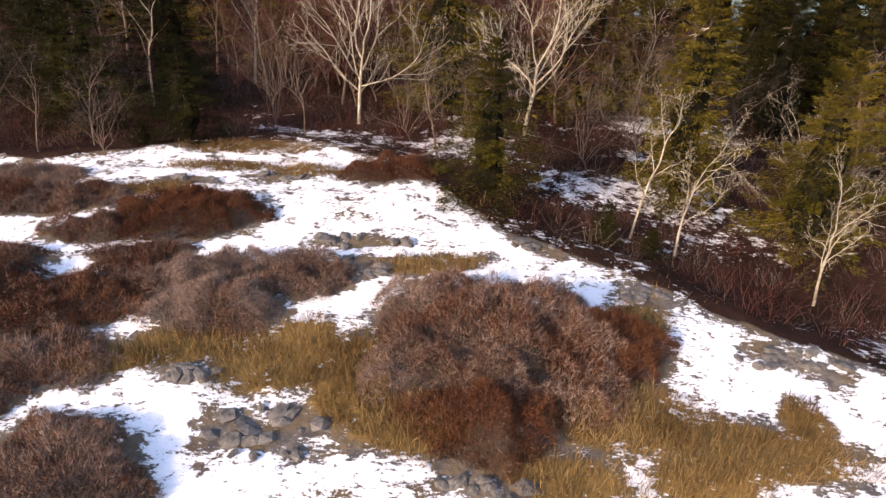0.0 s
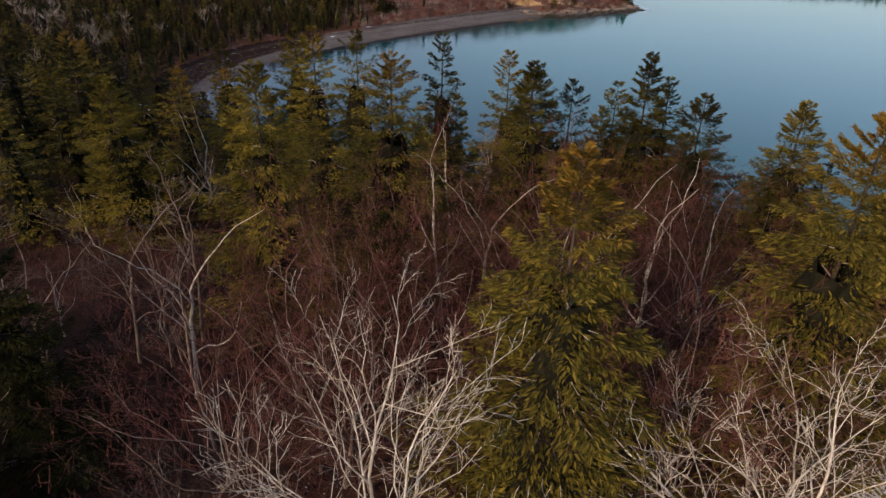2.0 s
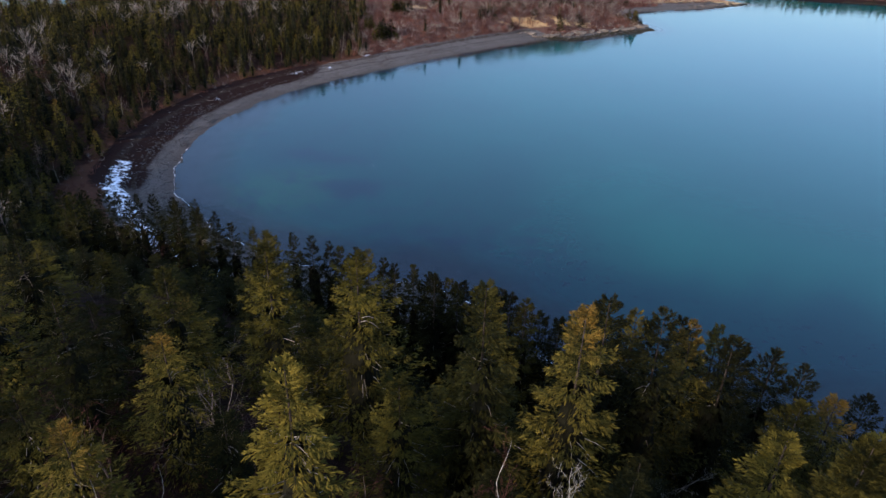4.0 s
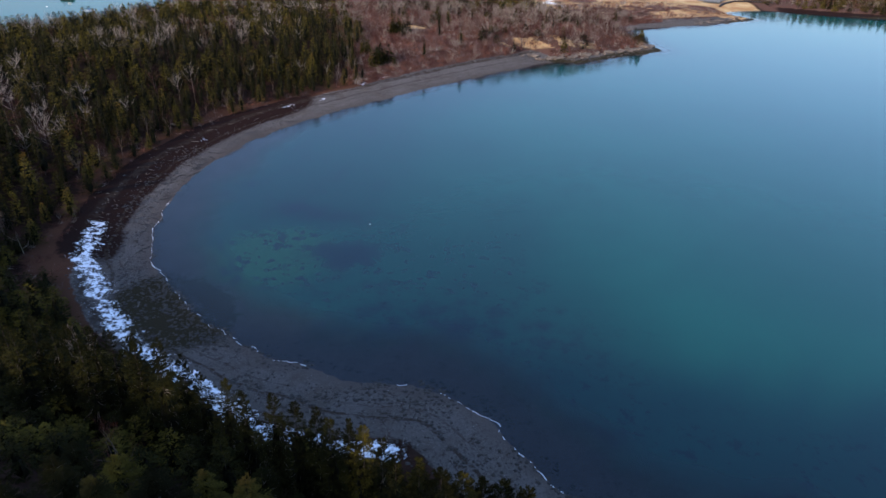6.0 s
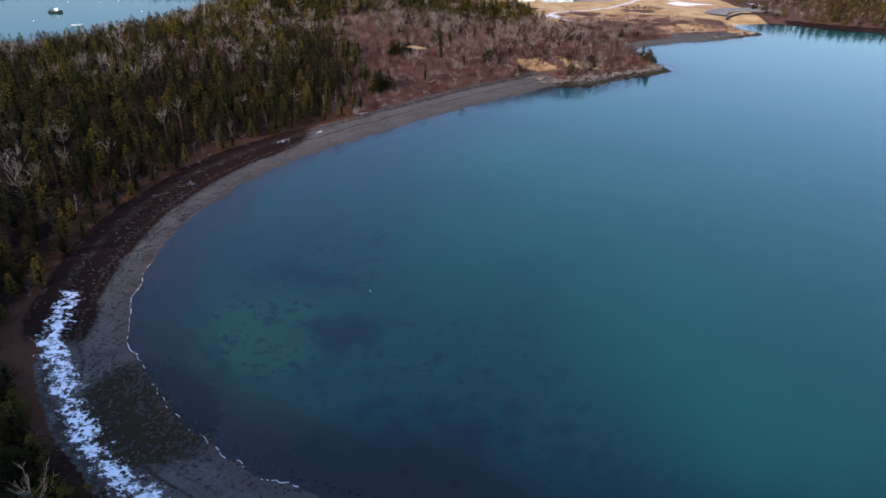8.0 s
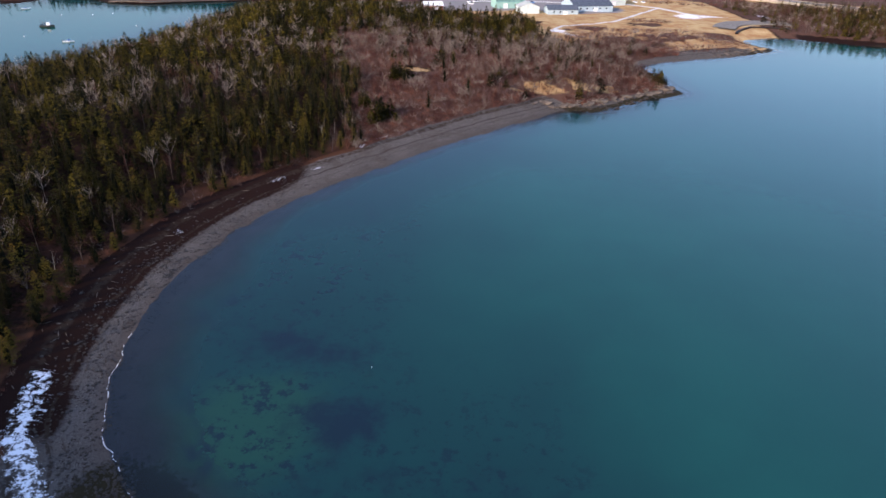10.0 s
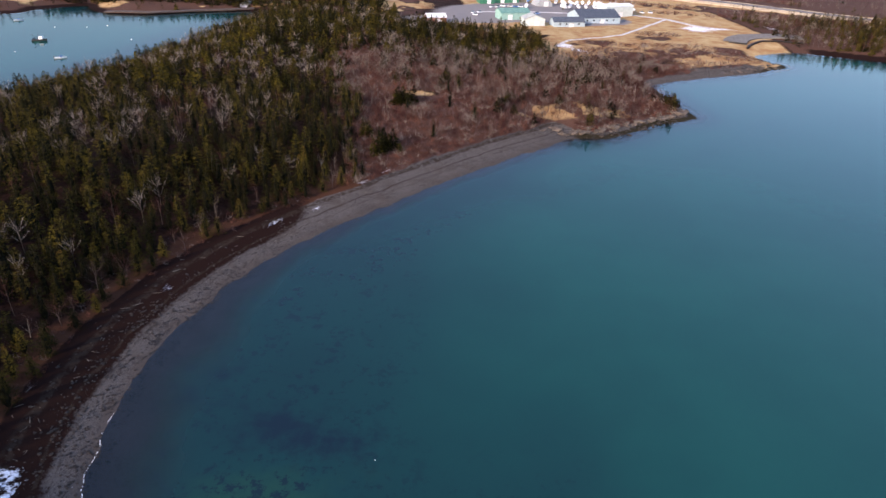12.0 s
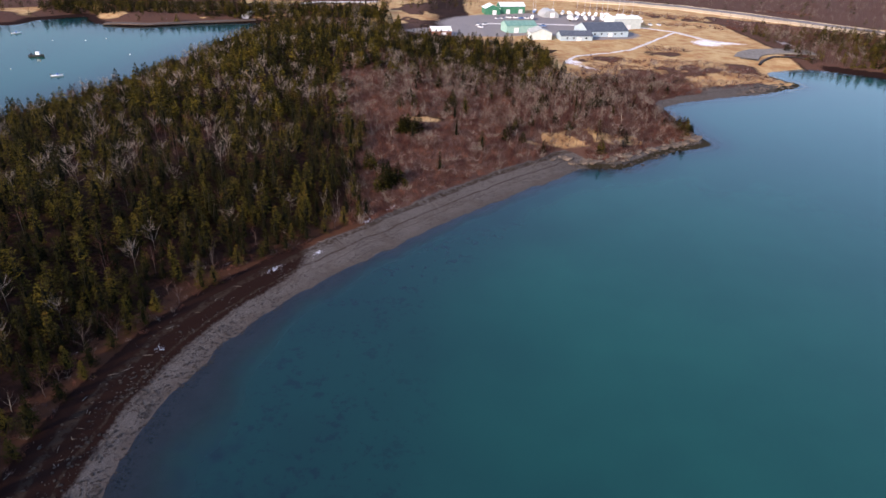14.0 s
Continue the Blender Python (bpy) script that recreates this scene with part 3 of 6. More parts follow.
def water_material():
    n = Nodes("sea_water", 0.5, 0.0)
    patch = n.noise(0.22, 5.0, 0.65)
    spots = n.math("ADD", n.math("MULTIPLY", n.noise(0.62, 5.0, 0.7), 0.6), n.math("MULTIPLY", n.noise(0.17, 3.0, 0.6), 0.4))
    big = n.noise(0.02, 3.0)
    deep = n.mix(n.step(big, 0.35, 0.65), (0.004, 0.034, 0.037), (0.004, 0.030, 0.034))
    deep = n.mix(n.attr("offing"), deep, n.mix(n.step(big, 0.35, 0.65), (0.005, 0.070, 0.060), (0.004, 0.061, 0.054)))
    s = n.math("ADD", n.attr("sand"), n.math("MULTIPLY", n.math("SUBTRACT", patch, 0.5), 0.9))
    deep = n.mix(n.step(n.attr("depth"), 0.95, 0.2, 0, 0.85), deep, n.mix(patch, (0.010, 0.028, 0.029), (0.017, 0.040, 0.041)))
    body = n.mix(n.step(s, 0.25, 0.85, 0, 0.8), deep, (0.009, 0.050, 0.036))
    w = n.math("ADD", n.attr("weed"), n.math("MULTIPLY", n.math("SUBTRACT", patch, 0.5), 1.9))
    w = n.math("MULTIPLY", n.step(w, 0.20, 0.95), n.step(n.attr("weed"), 0.0, 0.22, 0, 0.92))
    sp = n.math("MULTIPLY", n.step(n.attr("offing"), 0.40, 0.05), n.step(spots, 0.52, 0.60, 0, 0.7))
    sp = n.math("MAXIMUM", sp, n.math("MULTIPLY", n.step(n.attr("sand"), 0.2, 0.6), n.step(spots, 0.50, 0.58, 0, 0.85)))
    body = n.mix(n.math("MAXIMUM", w, sp), body, (0.005, 0.015, 0.027))
    diff = n.add("ShaderNodeBsdfDiffuse")
    n.link(body, diff.inputs["Color"])
    clear = n.add("ShaderNodeBsdfTransparent")
    clear.inputs["Color"].default_value = (0.56, 0.64, 0.74, 1)
    mixed = n.add("ShaderNodeMixShader")
    n.link(n.step(n.attr("depth"), 0.0, 0.85, 0.06, 1.0), mixed.inputs[0])
    n.link(clear.outputs[0], mixed.inputs[1])
    n.link(diff.outputs[0], mixed.inputs[2])
    gloss = n.add("ShaderNodeBsdfGlossy")
    gloss.inputs["Roughness"].default_value = 0.03
    ripple = n.noise(0.9, 4.0, 0.6)
    swell = n.noise(0.12, 3.0, 0.5)
    b = n.add("ShaderNodeBump")
    b.inputs["Strength"].default_value = 0.11
    b.inputs["Distance"].default_value = 0.15
    n.link(n.math("ADD", ripple, swell), b.inputs["Height"])
    n.link(b.outputs["Normal"], gloss.inputs["Normal"])
    fres = n.add("ShaderNodeFresnel")
    fres.inputs["IOR"].default_value = 1.45
    n.link(b.outputs["Normal"], fres.inputs["Normal"])
    top = n.add("ShaderNodeMixShader")
    f = fres.outputs[0]
    n.link(n.math("DIVIDE", f, n.math("ADD", n.math("MULTIPLY", f, 1.0), 1.0)), top.inputs[0])
    n.link(mixed.outputs[0], top.inputs[1])
    n.link(gloss.outputs[0], top.inputs[2])
    n.link(top.outputs[0], n.t.nodes["Material Output"].inputs["Surface"])
    return n.mat


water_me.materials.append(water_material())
tagged(new("water", water_me), "calm teal bay water with dark weed patches", "water", kind="structure")


# ---- plants ----
def kites(base, along, side, length, width):
    """Small leaf shapes: two triangles each. Arrays (n, 3) and (n,)."""
    l, w = length[:, None], width[:, None]
    v = np.stack([base, base + along * l * 0.45 + side * w, base + along * l, base + along * l * 0.45 - side * w], 1)
    f = np.arange(len(base))[:, None] * 4 + np.array([0, 1, 2, 3])
    return v.reshape(-1, 3), f


def unit(v):
    return v / np.maximum(1e-9, np.linalg.norm(v, axis=-1, keepdims=True))


def tubes(p0, p1, r0, r1, sides=4):
    """Tapered sticks from p0 to p1."""
    n = len(p0)
    ax = unit(p1 - p0)
    ref = np.where(np.abs(ax[:, 2:3]) > 0.9, np.array([[1.0, 0, 0]]), np.array([[0, 0, 1.0]]))
    u = unit(np.cross(ax, ref))
    w = np.cross(ax, u)
    a = np.arange(sides) * 2 * math.pi / sides
    ring = np.cos(a)[None, :, None] * u[:, None] + np.sin(a)[None, :, None] * w[:, None]
    v = np.concatenate([p0[:, None] + ring * r0[:, None, None], p1[:, None] + ring * r1[:, None, None]], 1)
    i = np.arange(sides)
    q = np.stack([i, (i + 1) % sides, (i + 1) % sides + sides, i + sides], -1)
    f = (np.arange(n)[:, None, None] * 2 * sides + q[None]).reshape(-1, 4)
    return v.reshape(-1, 3), f


def spruce_shape(seed, h, r, branches, sprays, size, bottom=0.06, lean=0.0, ragged=0.25, slim=0.26, taper=0.84):
    """Crown and trunk of a spruce, base at the origin: drooping fronds of small sprays that shorten to a spire."""
    g = np.random.default_rng(seed)
    i = np.arange(branches)
    f = bottom + (1 - bottom) * ((i + g.random(branches)) / branches) ** 0.8
    f = np.clip((np.round(f * 25) + g.normal(0, 0.36, branches)) / 25, bottom, 0.995)
    az = i * 2.39996 + g.normal(0, 0.4, branches)
    shape = (1 - f) ** taper * np.minimum(1, 0.55 + (f - bottom) * 4.0)
    bulge = 1 + 0.22 * np.sin(f * 17 + seed) * np.sin(az + seed) + 0.12 * np.sin(2 * az + 3 * f + seed)
    length = r * shape * bulge * (1 - ragged + 2 * ragged * g.random(branches)) + 0.02 * r + 0.008 * h
    out = np.stack([np.cos(az), np.sin(az), np.zeros(branches)], -1)
    across = np.stack([-np.sin(az), np.cos(az), np.zeros(branches)], -1)
    rise = np.where(f > 0.7, 0.75 * (f - 0.7) / 0.3, -0.28 * (0.7 - f) / 0.7) + g.normal(0, 0.10, branches)
    b = np.repeat(np.arange(branches), sprays)
    n = len(b)
    s = np.clip(0.10 + 0.92 * g.random(n) ** 0.65, 0.06, 1.0)
    lat = g.uniform(-1, 1, n)
    base = out[b] * (length[b] * s)[:, None] + across[b] * (lat * 0.34 * length[b] * (1.15 - s))[:, None]
    base[:, 2] = f[b] * h + rise[b] * length[b] * s + 0.10 * length[b] * s ** 2 + g.normal(0, 0.035, n) * length[b]
    turn = az[b] + np.sign(lat) * (0.15 + 0.9 * g.random(n))
    along = unit(np.stack([np.cos(turn), np.sin(turn), -0.18 + g.normal(0, 0.20, n) + 0.55 * (f[b] > 0.86)], -1))
    flat = unit(np.cross(along, np.array([0, 0, 1.0])))
    tip = np.cross(flat, along)
    roll = g.normal(0, 0.55, n)
    side = flat * np.cos(roll)[:, None] + tip * np.sin(roll)[:, None]
    ln = size * (0.55 + 0.8 * g.random(n)) * (0.38 + 0.62 * np.sqrt(np.maximum(0.0, 1 - f[b])))
    v, q = kites(base, along, side, ln, ln * slim * (0.7 + 0.6 * g.random(n)))
    v[:, 0] += lean * (v[:, 2] / h) ** 2 * h
    z = np.linspace(0, h * 0.99, 8)
    c = np.stack([lean * (z / h) ** 2 * h, 0 * z, z], -1)
    rad = 0.014 * h * (1 - z / h) + 0.010
    tv, tf = tubes(c[:-1], c[1:], rad[:-1], rad[1:], 6)
    return (v, q), (tv, tf)


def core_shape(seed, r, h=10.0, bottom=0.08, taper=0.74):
    """A near-black lumpy closed spindle that puts a crown's inner shade into the colour of its dead twigs."""
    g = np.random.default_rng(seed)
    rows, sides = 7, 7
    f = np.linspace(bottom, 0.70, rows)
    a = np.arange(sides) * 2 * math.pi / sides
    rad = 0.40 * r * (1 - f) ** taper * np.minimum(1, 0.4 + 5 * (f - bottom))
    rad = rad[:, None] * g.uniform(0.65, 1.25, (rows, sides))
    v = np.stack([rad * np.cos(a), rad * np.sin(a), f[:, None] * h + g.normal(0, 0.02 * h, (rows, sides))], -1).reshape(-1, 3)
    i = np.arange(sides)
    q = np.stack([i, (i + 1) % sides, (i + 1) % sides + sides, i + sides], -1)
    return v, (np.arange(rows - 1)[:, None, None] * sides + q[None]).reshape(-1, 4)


def bough_shape(seed, r, boughs, ragged=0.3, bottom=0.04, taper=0.68):
    """A spruce further off, 10 m high: whole drooping boughs, two small faces each, up to a spire."""
    g = np.random.default_rng(seed)
    i = np.arange(boughs)
    f = bottom + (1 - bottom) * ((i + g.random(boughs)) / boughs) ** 0.95
    f = np.clip((np.round(f * 13) + g.normal(0, 0.22, boughs)) / 13, bottom, 0.995)
    az = i * 2.39996 + g.normal(0, 0.5, boughs)
    length = r * (1 - f) ** taper * np.minimum(1, 0.6 + 4 * (f - bottom)) * (1 - ragged + 2 * ragged * g.random(boughs)) + 0.10
    inner = 0.12 * length
    base = np.stack([np.cos(az) * inner, np.sin(az) * inner, 10 * f + 0.10 * length], -1)
    rise = np.where(f > 0.75, 1.6 * (f - 0.75) / 0.25, -0.35 * (0.75 - f)) + g.normal(0, 0.16, boughs)
    along = unit(np.stack([np.cos(az), np.sin(az), rise], -1))
    flat = unit(np.cross(along, np.array([0, 0, 1.0])))
    roll = g.normal(0, 0.7, boughs)
    side = flat * np.cos(roll)[:, None] + np.cross(flat, along) * np.sin(roll)[:, None]
    return kites(base, along, side, length, (0.07 + 0.14 * length) * (0.7 + 0.6 * g.random(boughs)))


def chain(pts, rad, sides):
    """One connected tapered stick through the points."""
    pts = np.asarray(pts)
    t = unit(np.gradient(pts, axis=0))
    ref = np.array([0.31, 0.17, 0.94]) if abs(t[0][2]) < 0.8 else np.array([1.0, 0.1, 0])
    u = unit(np.cross(t, ref))
    w = np.cross(t, u)
    a = np.arange(sides) * 2 * math.pi / sides
    v = pts[:, None] + (np.cos(a)[None, :, None] * u[:, None] + np.sin(a)[None, :, None] * w[:, None]) * np.asarray(rad)[:, None, None]
    i = np.arange(sides)
    q = np.stack([i, (i + 1) % sides, (i + 1) % sides + sides, i + sides], -1)
    f = (np.arange(len(pts) - 1)[:, None, None] * sides + q[None]).reshape(-1, 4)
    return v.reshape(-1, 3), f


def merge(rows):
    vs, fs, n = [], [], 0
    for v, f in rows:
        vs.append(v)
        fs.append(f + n)
        n += len(v)
    return (np.concatenate(vs), np.concatenate(fs)) if vs else (np.zeros((0, 3)), np.zeros((0, 4), int))


def bare_shape(seed, h, levels=4, stems=1, spread=0.5, thick=0.018, kink=0.18, forks=(6, 4, 3, 2), first=0.3, lean=0.0):
    """A leafless tree, base at the origin: its stems, its main limbs one by one, and all its twigs."""
    g = np.random.default_rng(seed)
    trunk, limbs, twigs = [], [], []

    def grow(p, d, length, rad, level):
        steps = (7, 6, 4, 3, 2)[level]
        pts, dirs = [p], [d]
        for k in range(steps):
            d = d + g.normal(0, kink, 3)
            d[2] += (0.03, 0.15, 0.13, 0.10, 0.08)[level]
            d = d / np.linalg.norm(d)
            p = p + d * length / steps
            pts.append(p)
            dirs.append(d)
        rr = np.linspace(rad, rad * (0.35 if level else 0.25), steps + 1)
        (trunk if level == 0 else limbs if level == 1 else twigs).append(chain(pts, rr, (7, 5, 3, 3, 3)[level]))
        if level >= levels:
            return
        nf = forks[min(level, len(forks) - 1)]
        lo = first if level == 0 else 0.2
        for j in range(nf):
            s = lo + (0.96 - lo) * (j + g.random()) / nf
            k = min(steps - 1, int(s * steps))
            fr = s * steps - k
            q = pts[k] * (1 - fr) + pts[k + 1] * fr
            ang = (0.35 + 0.55 * g.random()) * (0.65 + spread)
            ax = np.cross(dirs[k + 1], g.normal(0, 1, 3))
            ax = ax / np.linalg.norm(ax)
            nd = dirs[k + 1] * math.cos(ang) + np.cross(ax, dirs[k + 1]) * math.sin(ang)
            grow(q, nd, length * (0.70 - 0.36 * s) * (0.75 + 0.5 * g.random()), max(0.004, (rr[k] * (1 - fr) + rr[k + 1] * fr) * 0.5), level + 1)

    for s in range(stems):
        a = g.random() * 6.28
        tilt = 0.0 if stems == 1 else 0.18 + 0.25 * g.random()
        d = np.array([math.cos(a) * tilt + lean, math.sin(a) * tilt, 1.0])
        foot = np.array([0.1 * math.cos(a), 0.1 * math.sin(a), 0.0]) * (stems > 1) + np.array([0, 0, -0.1])
        grow(foot, d / np.linalg.norm(d), h * (0.86 + 0.12 * g.random()), h * thick * (1 if stems == 1 else 0.65), 0)
    return trunk, limbs, merge(twigs)


def vase_shape(seed, h, limbs=7, fork=0.45, tilt=(0.30, 1.0), thick=0.014, kink=0.13, forks=(8, 5, 4), reach=0.62, lean=(0.0, 0.0)):
    """A leafless broad-crowned tree: a short trunk, ascending crooked limbs and a haze of fine twigs."""
    g = np.random.default_rng(seed)
    trunk, main, twigs = [], [], []

    def grow(p, d, length, rad, level):
        steps = (0, 9, 6, 4, 2)[level]
        pts, dirs = [p], [d]
        for k in range(steps):
            d = d + g.normal(0, kink * (0, 1.25, 1.5, 1.4, 1.3)[level], 3)
            d[2] += (0, 0.07, 0.07, 0.08, 0.05)[level]
            d = d / np.linalg.norm(d)
            p = p + d * length / steps
            pts.append(p)
            dirs.append(d)
        rr = np.linspace(rad, max(0.0035, rad * (0, 0.14, 0.2, 0.3, 0.5)[level]), steps + 1)
        (main if level == 1 else twigs).append(chain(pts, rr, (0, 6, 4, 3, 3)[level]))
        if level == 4:
            return
        nf = forks[level - 1]
        for j in range(nf):
            s = 0.18 + 0.80 * (j + g.random()) / nf
            k = min(steps - 1, int(s * steps))
            fr = s * steps - k
            q = pts[k] * (1 - fr) + pts[k + 1] * fr
            ang = 0.45 + 0.55 * g.random()
            ax = np.cross(dirs[k + 1], g.normal(0, 1, 3))
            ax = ax / np.linalg.norm(ax)
            nd = dirs[k + 1] * math.cos(ang) + np.cross(ax, dirs[k + 1]) * math.sin(ang)
            grow(q, nd, length * (0.52 - 0.24 * s) * (0.7 + 0.6 * g.random()), max(0.0045, (rr[k] * (1 - fr) + rr[k + 1] * fr) * (0.58, 0.52, 0.5)[level - 1]), level + 1)

    n = 6
    top = fork * h
    zs = np.linspace(-0.1, top, n + 1)
    bend = g.normal(0, 0.012 * h, (n + 1, 2)).cumsum(0) * (zs / top)[:, None].clip(0, 1)
    pts = np.c_[bend + np.outer(zs.clip(0) ** 1.2, lean), zs]
    rr = np.linspace(thick * h * 1.15, thick * h * 0.62, n + 1)
    trunk.append(chain(pts, rr, 8))
    for j in range(limbs):
        s = (j + 0.5) / limbs
        at = 0.42 + 0.58 * s if j < limbs - 2 else 1.0
        z = at * top
        p = np.array([np.interp(z, zs, pts[:, 0]), np.interp(z, zs, pts[:, 1]), z])
        az = j * 2.4 + g.normal(0, 0.35)
        a = tilt[1] * (1 - s) + tilt[0] * s + g.normal(0, 0.08)
        d = np.array([math.cos(az) * math.sin(a), math.sin(az) * math.sin(a), math.cos(a)])
        grow(p, d, h * reach * (0.8 + 0.35 * g.random()) * (1.0 if s > 0.3 else 0.85), thick * h * 0.46 * (0.8 + 0.4 * g.random()), 1)
    return trunk, main, merge(twigs)


def ticks(seed, n, rx, ry, h, length, width, upright=0.5, wild=0.33):
    """A low mound of fine twigs or grass blades: thin triangles on and in a dome."""
    g = np.random.default_rng(seed)
    a = g.random(n) * 2 * math.pi
    rad = np.sqrt(g.random(n))
    lump = 1 + 0.14 * np.sin(3 * a + seed) + 0.10 * np.sin(7 * a + 2 * seed) + 0.06 * np.sin(13 * a)
    x, y = rad * np.cos(a) * rx * lump, rad * np.sin(a) * ry * lump
    top = h * np.sqrt(np.maximum(0.0, 1 - rad ** 2.6)) * (0.15 + 1.7 * fbm(x + 3.7 * seed, y, 0.7, 50))
    z = top * (0.55 + 0.45 * g.random(n) ** 0.5)
    nrm = np.stack([x / rx, y / ry, 0.6 + 0 * x], -1)
    d = unit(unit(nrm) * (1 - upright) + np.array([0, 0, upright]) + g.normal(0, wild, (n, 3)))
    side = unit(np.cross(d, g.normal(0, 1, (n, 3))))
    ln = length * (0.5 + g.random(n))
    p = np.stack([x, y, np.maximum(0, z - 0.3 * ln)], -1)
    v = np.stack([p - side * width, p + side * width, p + d * ln[:, None]], 1).reshape(-1, 3)
    return v, np.arange(3 * n).reshape(-1, 3)


def joined(shapes, rows):
    """Many plants in one mesh. shapes: lists of (verts, faces, material index); rows: shape, x, y, z, turn, scale, height scale, material shift."""
    vs, fs, ms, n = [], [], [], 0
    for k, x, y, z, a, s, sz, shift in rows:
        c, si = math.cos(a) * s, math.sin(a) * s
        for v, f, m in shapes[k]:
            vs.append(np.stack([v[:, 0] * c - v[:, 1] * si + x, v[:, 0] * si + v[:, 1] * c + y, v[:, 2] * sz + z], -1).astype(np.float32))
            fs.append(f + n)
            ms.append(np.full(len(f), m + (shift if m < 3 else 0)))
            n += len(v)
    return np.concatenate(vs), np.concatenate(fs), np.concatenate(ms)


def ground_z(x, y):
    return float(land(np.array([x]), np.array([y]))[0])


def plant(name, label, category, group, x, y, pieces, turn=0.0, scale=1.0, sz=None, sink=0.1):
    """A tree or shrub of its own: an empty with a mesh for each piece (name, mesh, label)."""
    ob = thing(name, label, category, group, pose(x, y, ground_z(x, y) - sink, 0, 0, math.degrees(turn)) @ Matrix.Diagonal((scale, scale, sz or scale, 1)))
    for pname, me, plabel in pieces:
        p = part(pname, me, ob, plabel)
        if pname in ("twig_spray", "crown", "dead_wood"):
            tagged(p, kind="stuff")
    return ob


# spruces seen from near, and from further off
near_spruce = []
for k, (rr, rag, bot) in enumerate([(0.30, 0.24, 0.05), (0.23, 0.25, 0.03), (0.27, 0.38, 0.14), (0.31, 0.30, 0.06), (0.21, 0.32, 0.12), (0.34, 0.32, 0.04)]):
    near_spruce.append(spruce_shape(100 + k, 10.0, 11.0 * rr, 190, 160, 0.23, bot, 0.0, rag, 0.115))
for k, (rr, rag, bot) in enumerate([(0.27, 0.24, 0.05), (0.21, 0.25, 0.03), (0.24, 0.38, 0.10), (0.19, 0.30, 0.06), (0.29, 0.32, 0.06), (0.23, 0.32, 0.04)]):
    near_spruce.append(spruce_shape(120 + k, 10.0, 11.6 * rr, 130, 80, 0.28, bot, 0.0, rag, 0.12))
for k, (rr, rag, bot) in enumerate([(0.26, 0.24, 0.05), (0.20, 0.25, 0.03), (0.23, 0.38, 0.10), (0.18, 0.30, 0.06), (0.28, 0.32, 0.06), (0.22, 0.32, 0.04)]):
    near_spruce.append(spruce_shape(140 + k, 10.0, 12.0 * rr, 84, 18, 0.46, bot, 0.0, rag, 0.22))
needle_sets = [SPRUCE, SPRUCE_DARK, SPRUCE_GOLD]
dead_sets = {}
near_meshes = {}


def near_pieces(k, tone):
    if (k, tone) not in near_meshes:
        (v, q), (tv, tf) = near_spruce[k]
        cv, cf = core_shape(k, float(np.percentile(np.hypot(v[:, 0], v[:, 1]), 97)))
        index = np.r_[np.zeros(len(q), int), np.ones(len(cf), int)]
        near_meshes[k, tone] = (mesh_of("spruce_crown", np.r_[v, cv], np.r_[q, cf + len(v)], [needle_sets[tone], CROWN_SHADE], index), mesh_of("spruce_trunk", tv, tf, [BARK_DARK], smooth=True))
    c, t = near_meshes[k, tone]
    if k >= 12:
        return [("trunk", t, ""), ("crown", c, "")]
    if k not in dead_sets:
        g = np.random.default_rng(150 + k)
        sticks = []
        for _ in range(46):
            a, zz = g.uniform(0, 6.28), g.uniform(1.0, 7.2)
            ln = g.uniform(0.35, 0.95) * (2.6 - 0.22 * zz)
            p = [np.array([math.cos(a) * r * ln, math.sin(a) * r * ln, zz + 0.18 * math.sin(3 * r + a) - 0.25 * r * ln * g.uniform(0, 0.6)]) for r in (0.05, 0.35, 0.7, 1.0)]
            sticks.append(chain(p, (0.022, 0.017, 0.012, 0.006), 3))
        dead_sets[k] = mesh_of("dead_branches", *merge(sticks), [TWIG_DUN])
    return [("trunk", t, ""), ("crown", c, ""), ("dead_wood", dead_sets[k], "bare grey lower branches")]


TONE_WORDS = ["olive green spruce with ragged drooping branches", "dark-toned green spruce with dense needles", "golden green spruce with orange cone-laden top"]
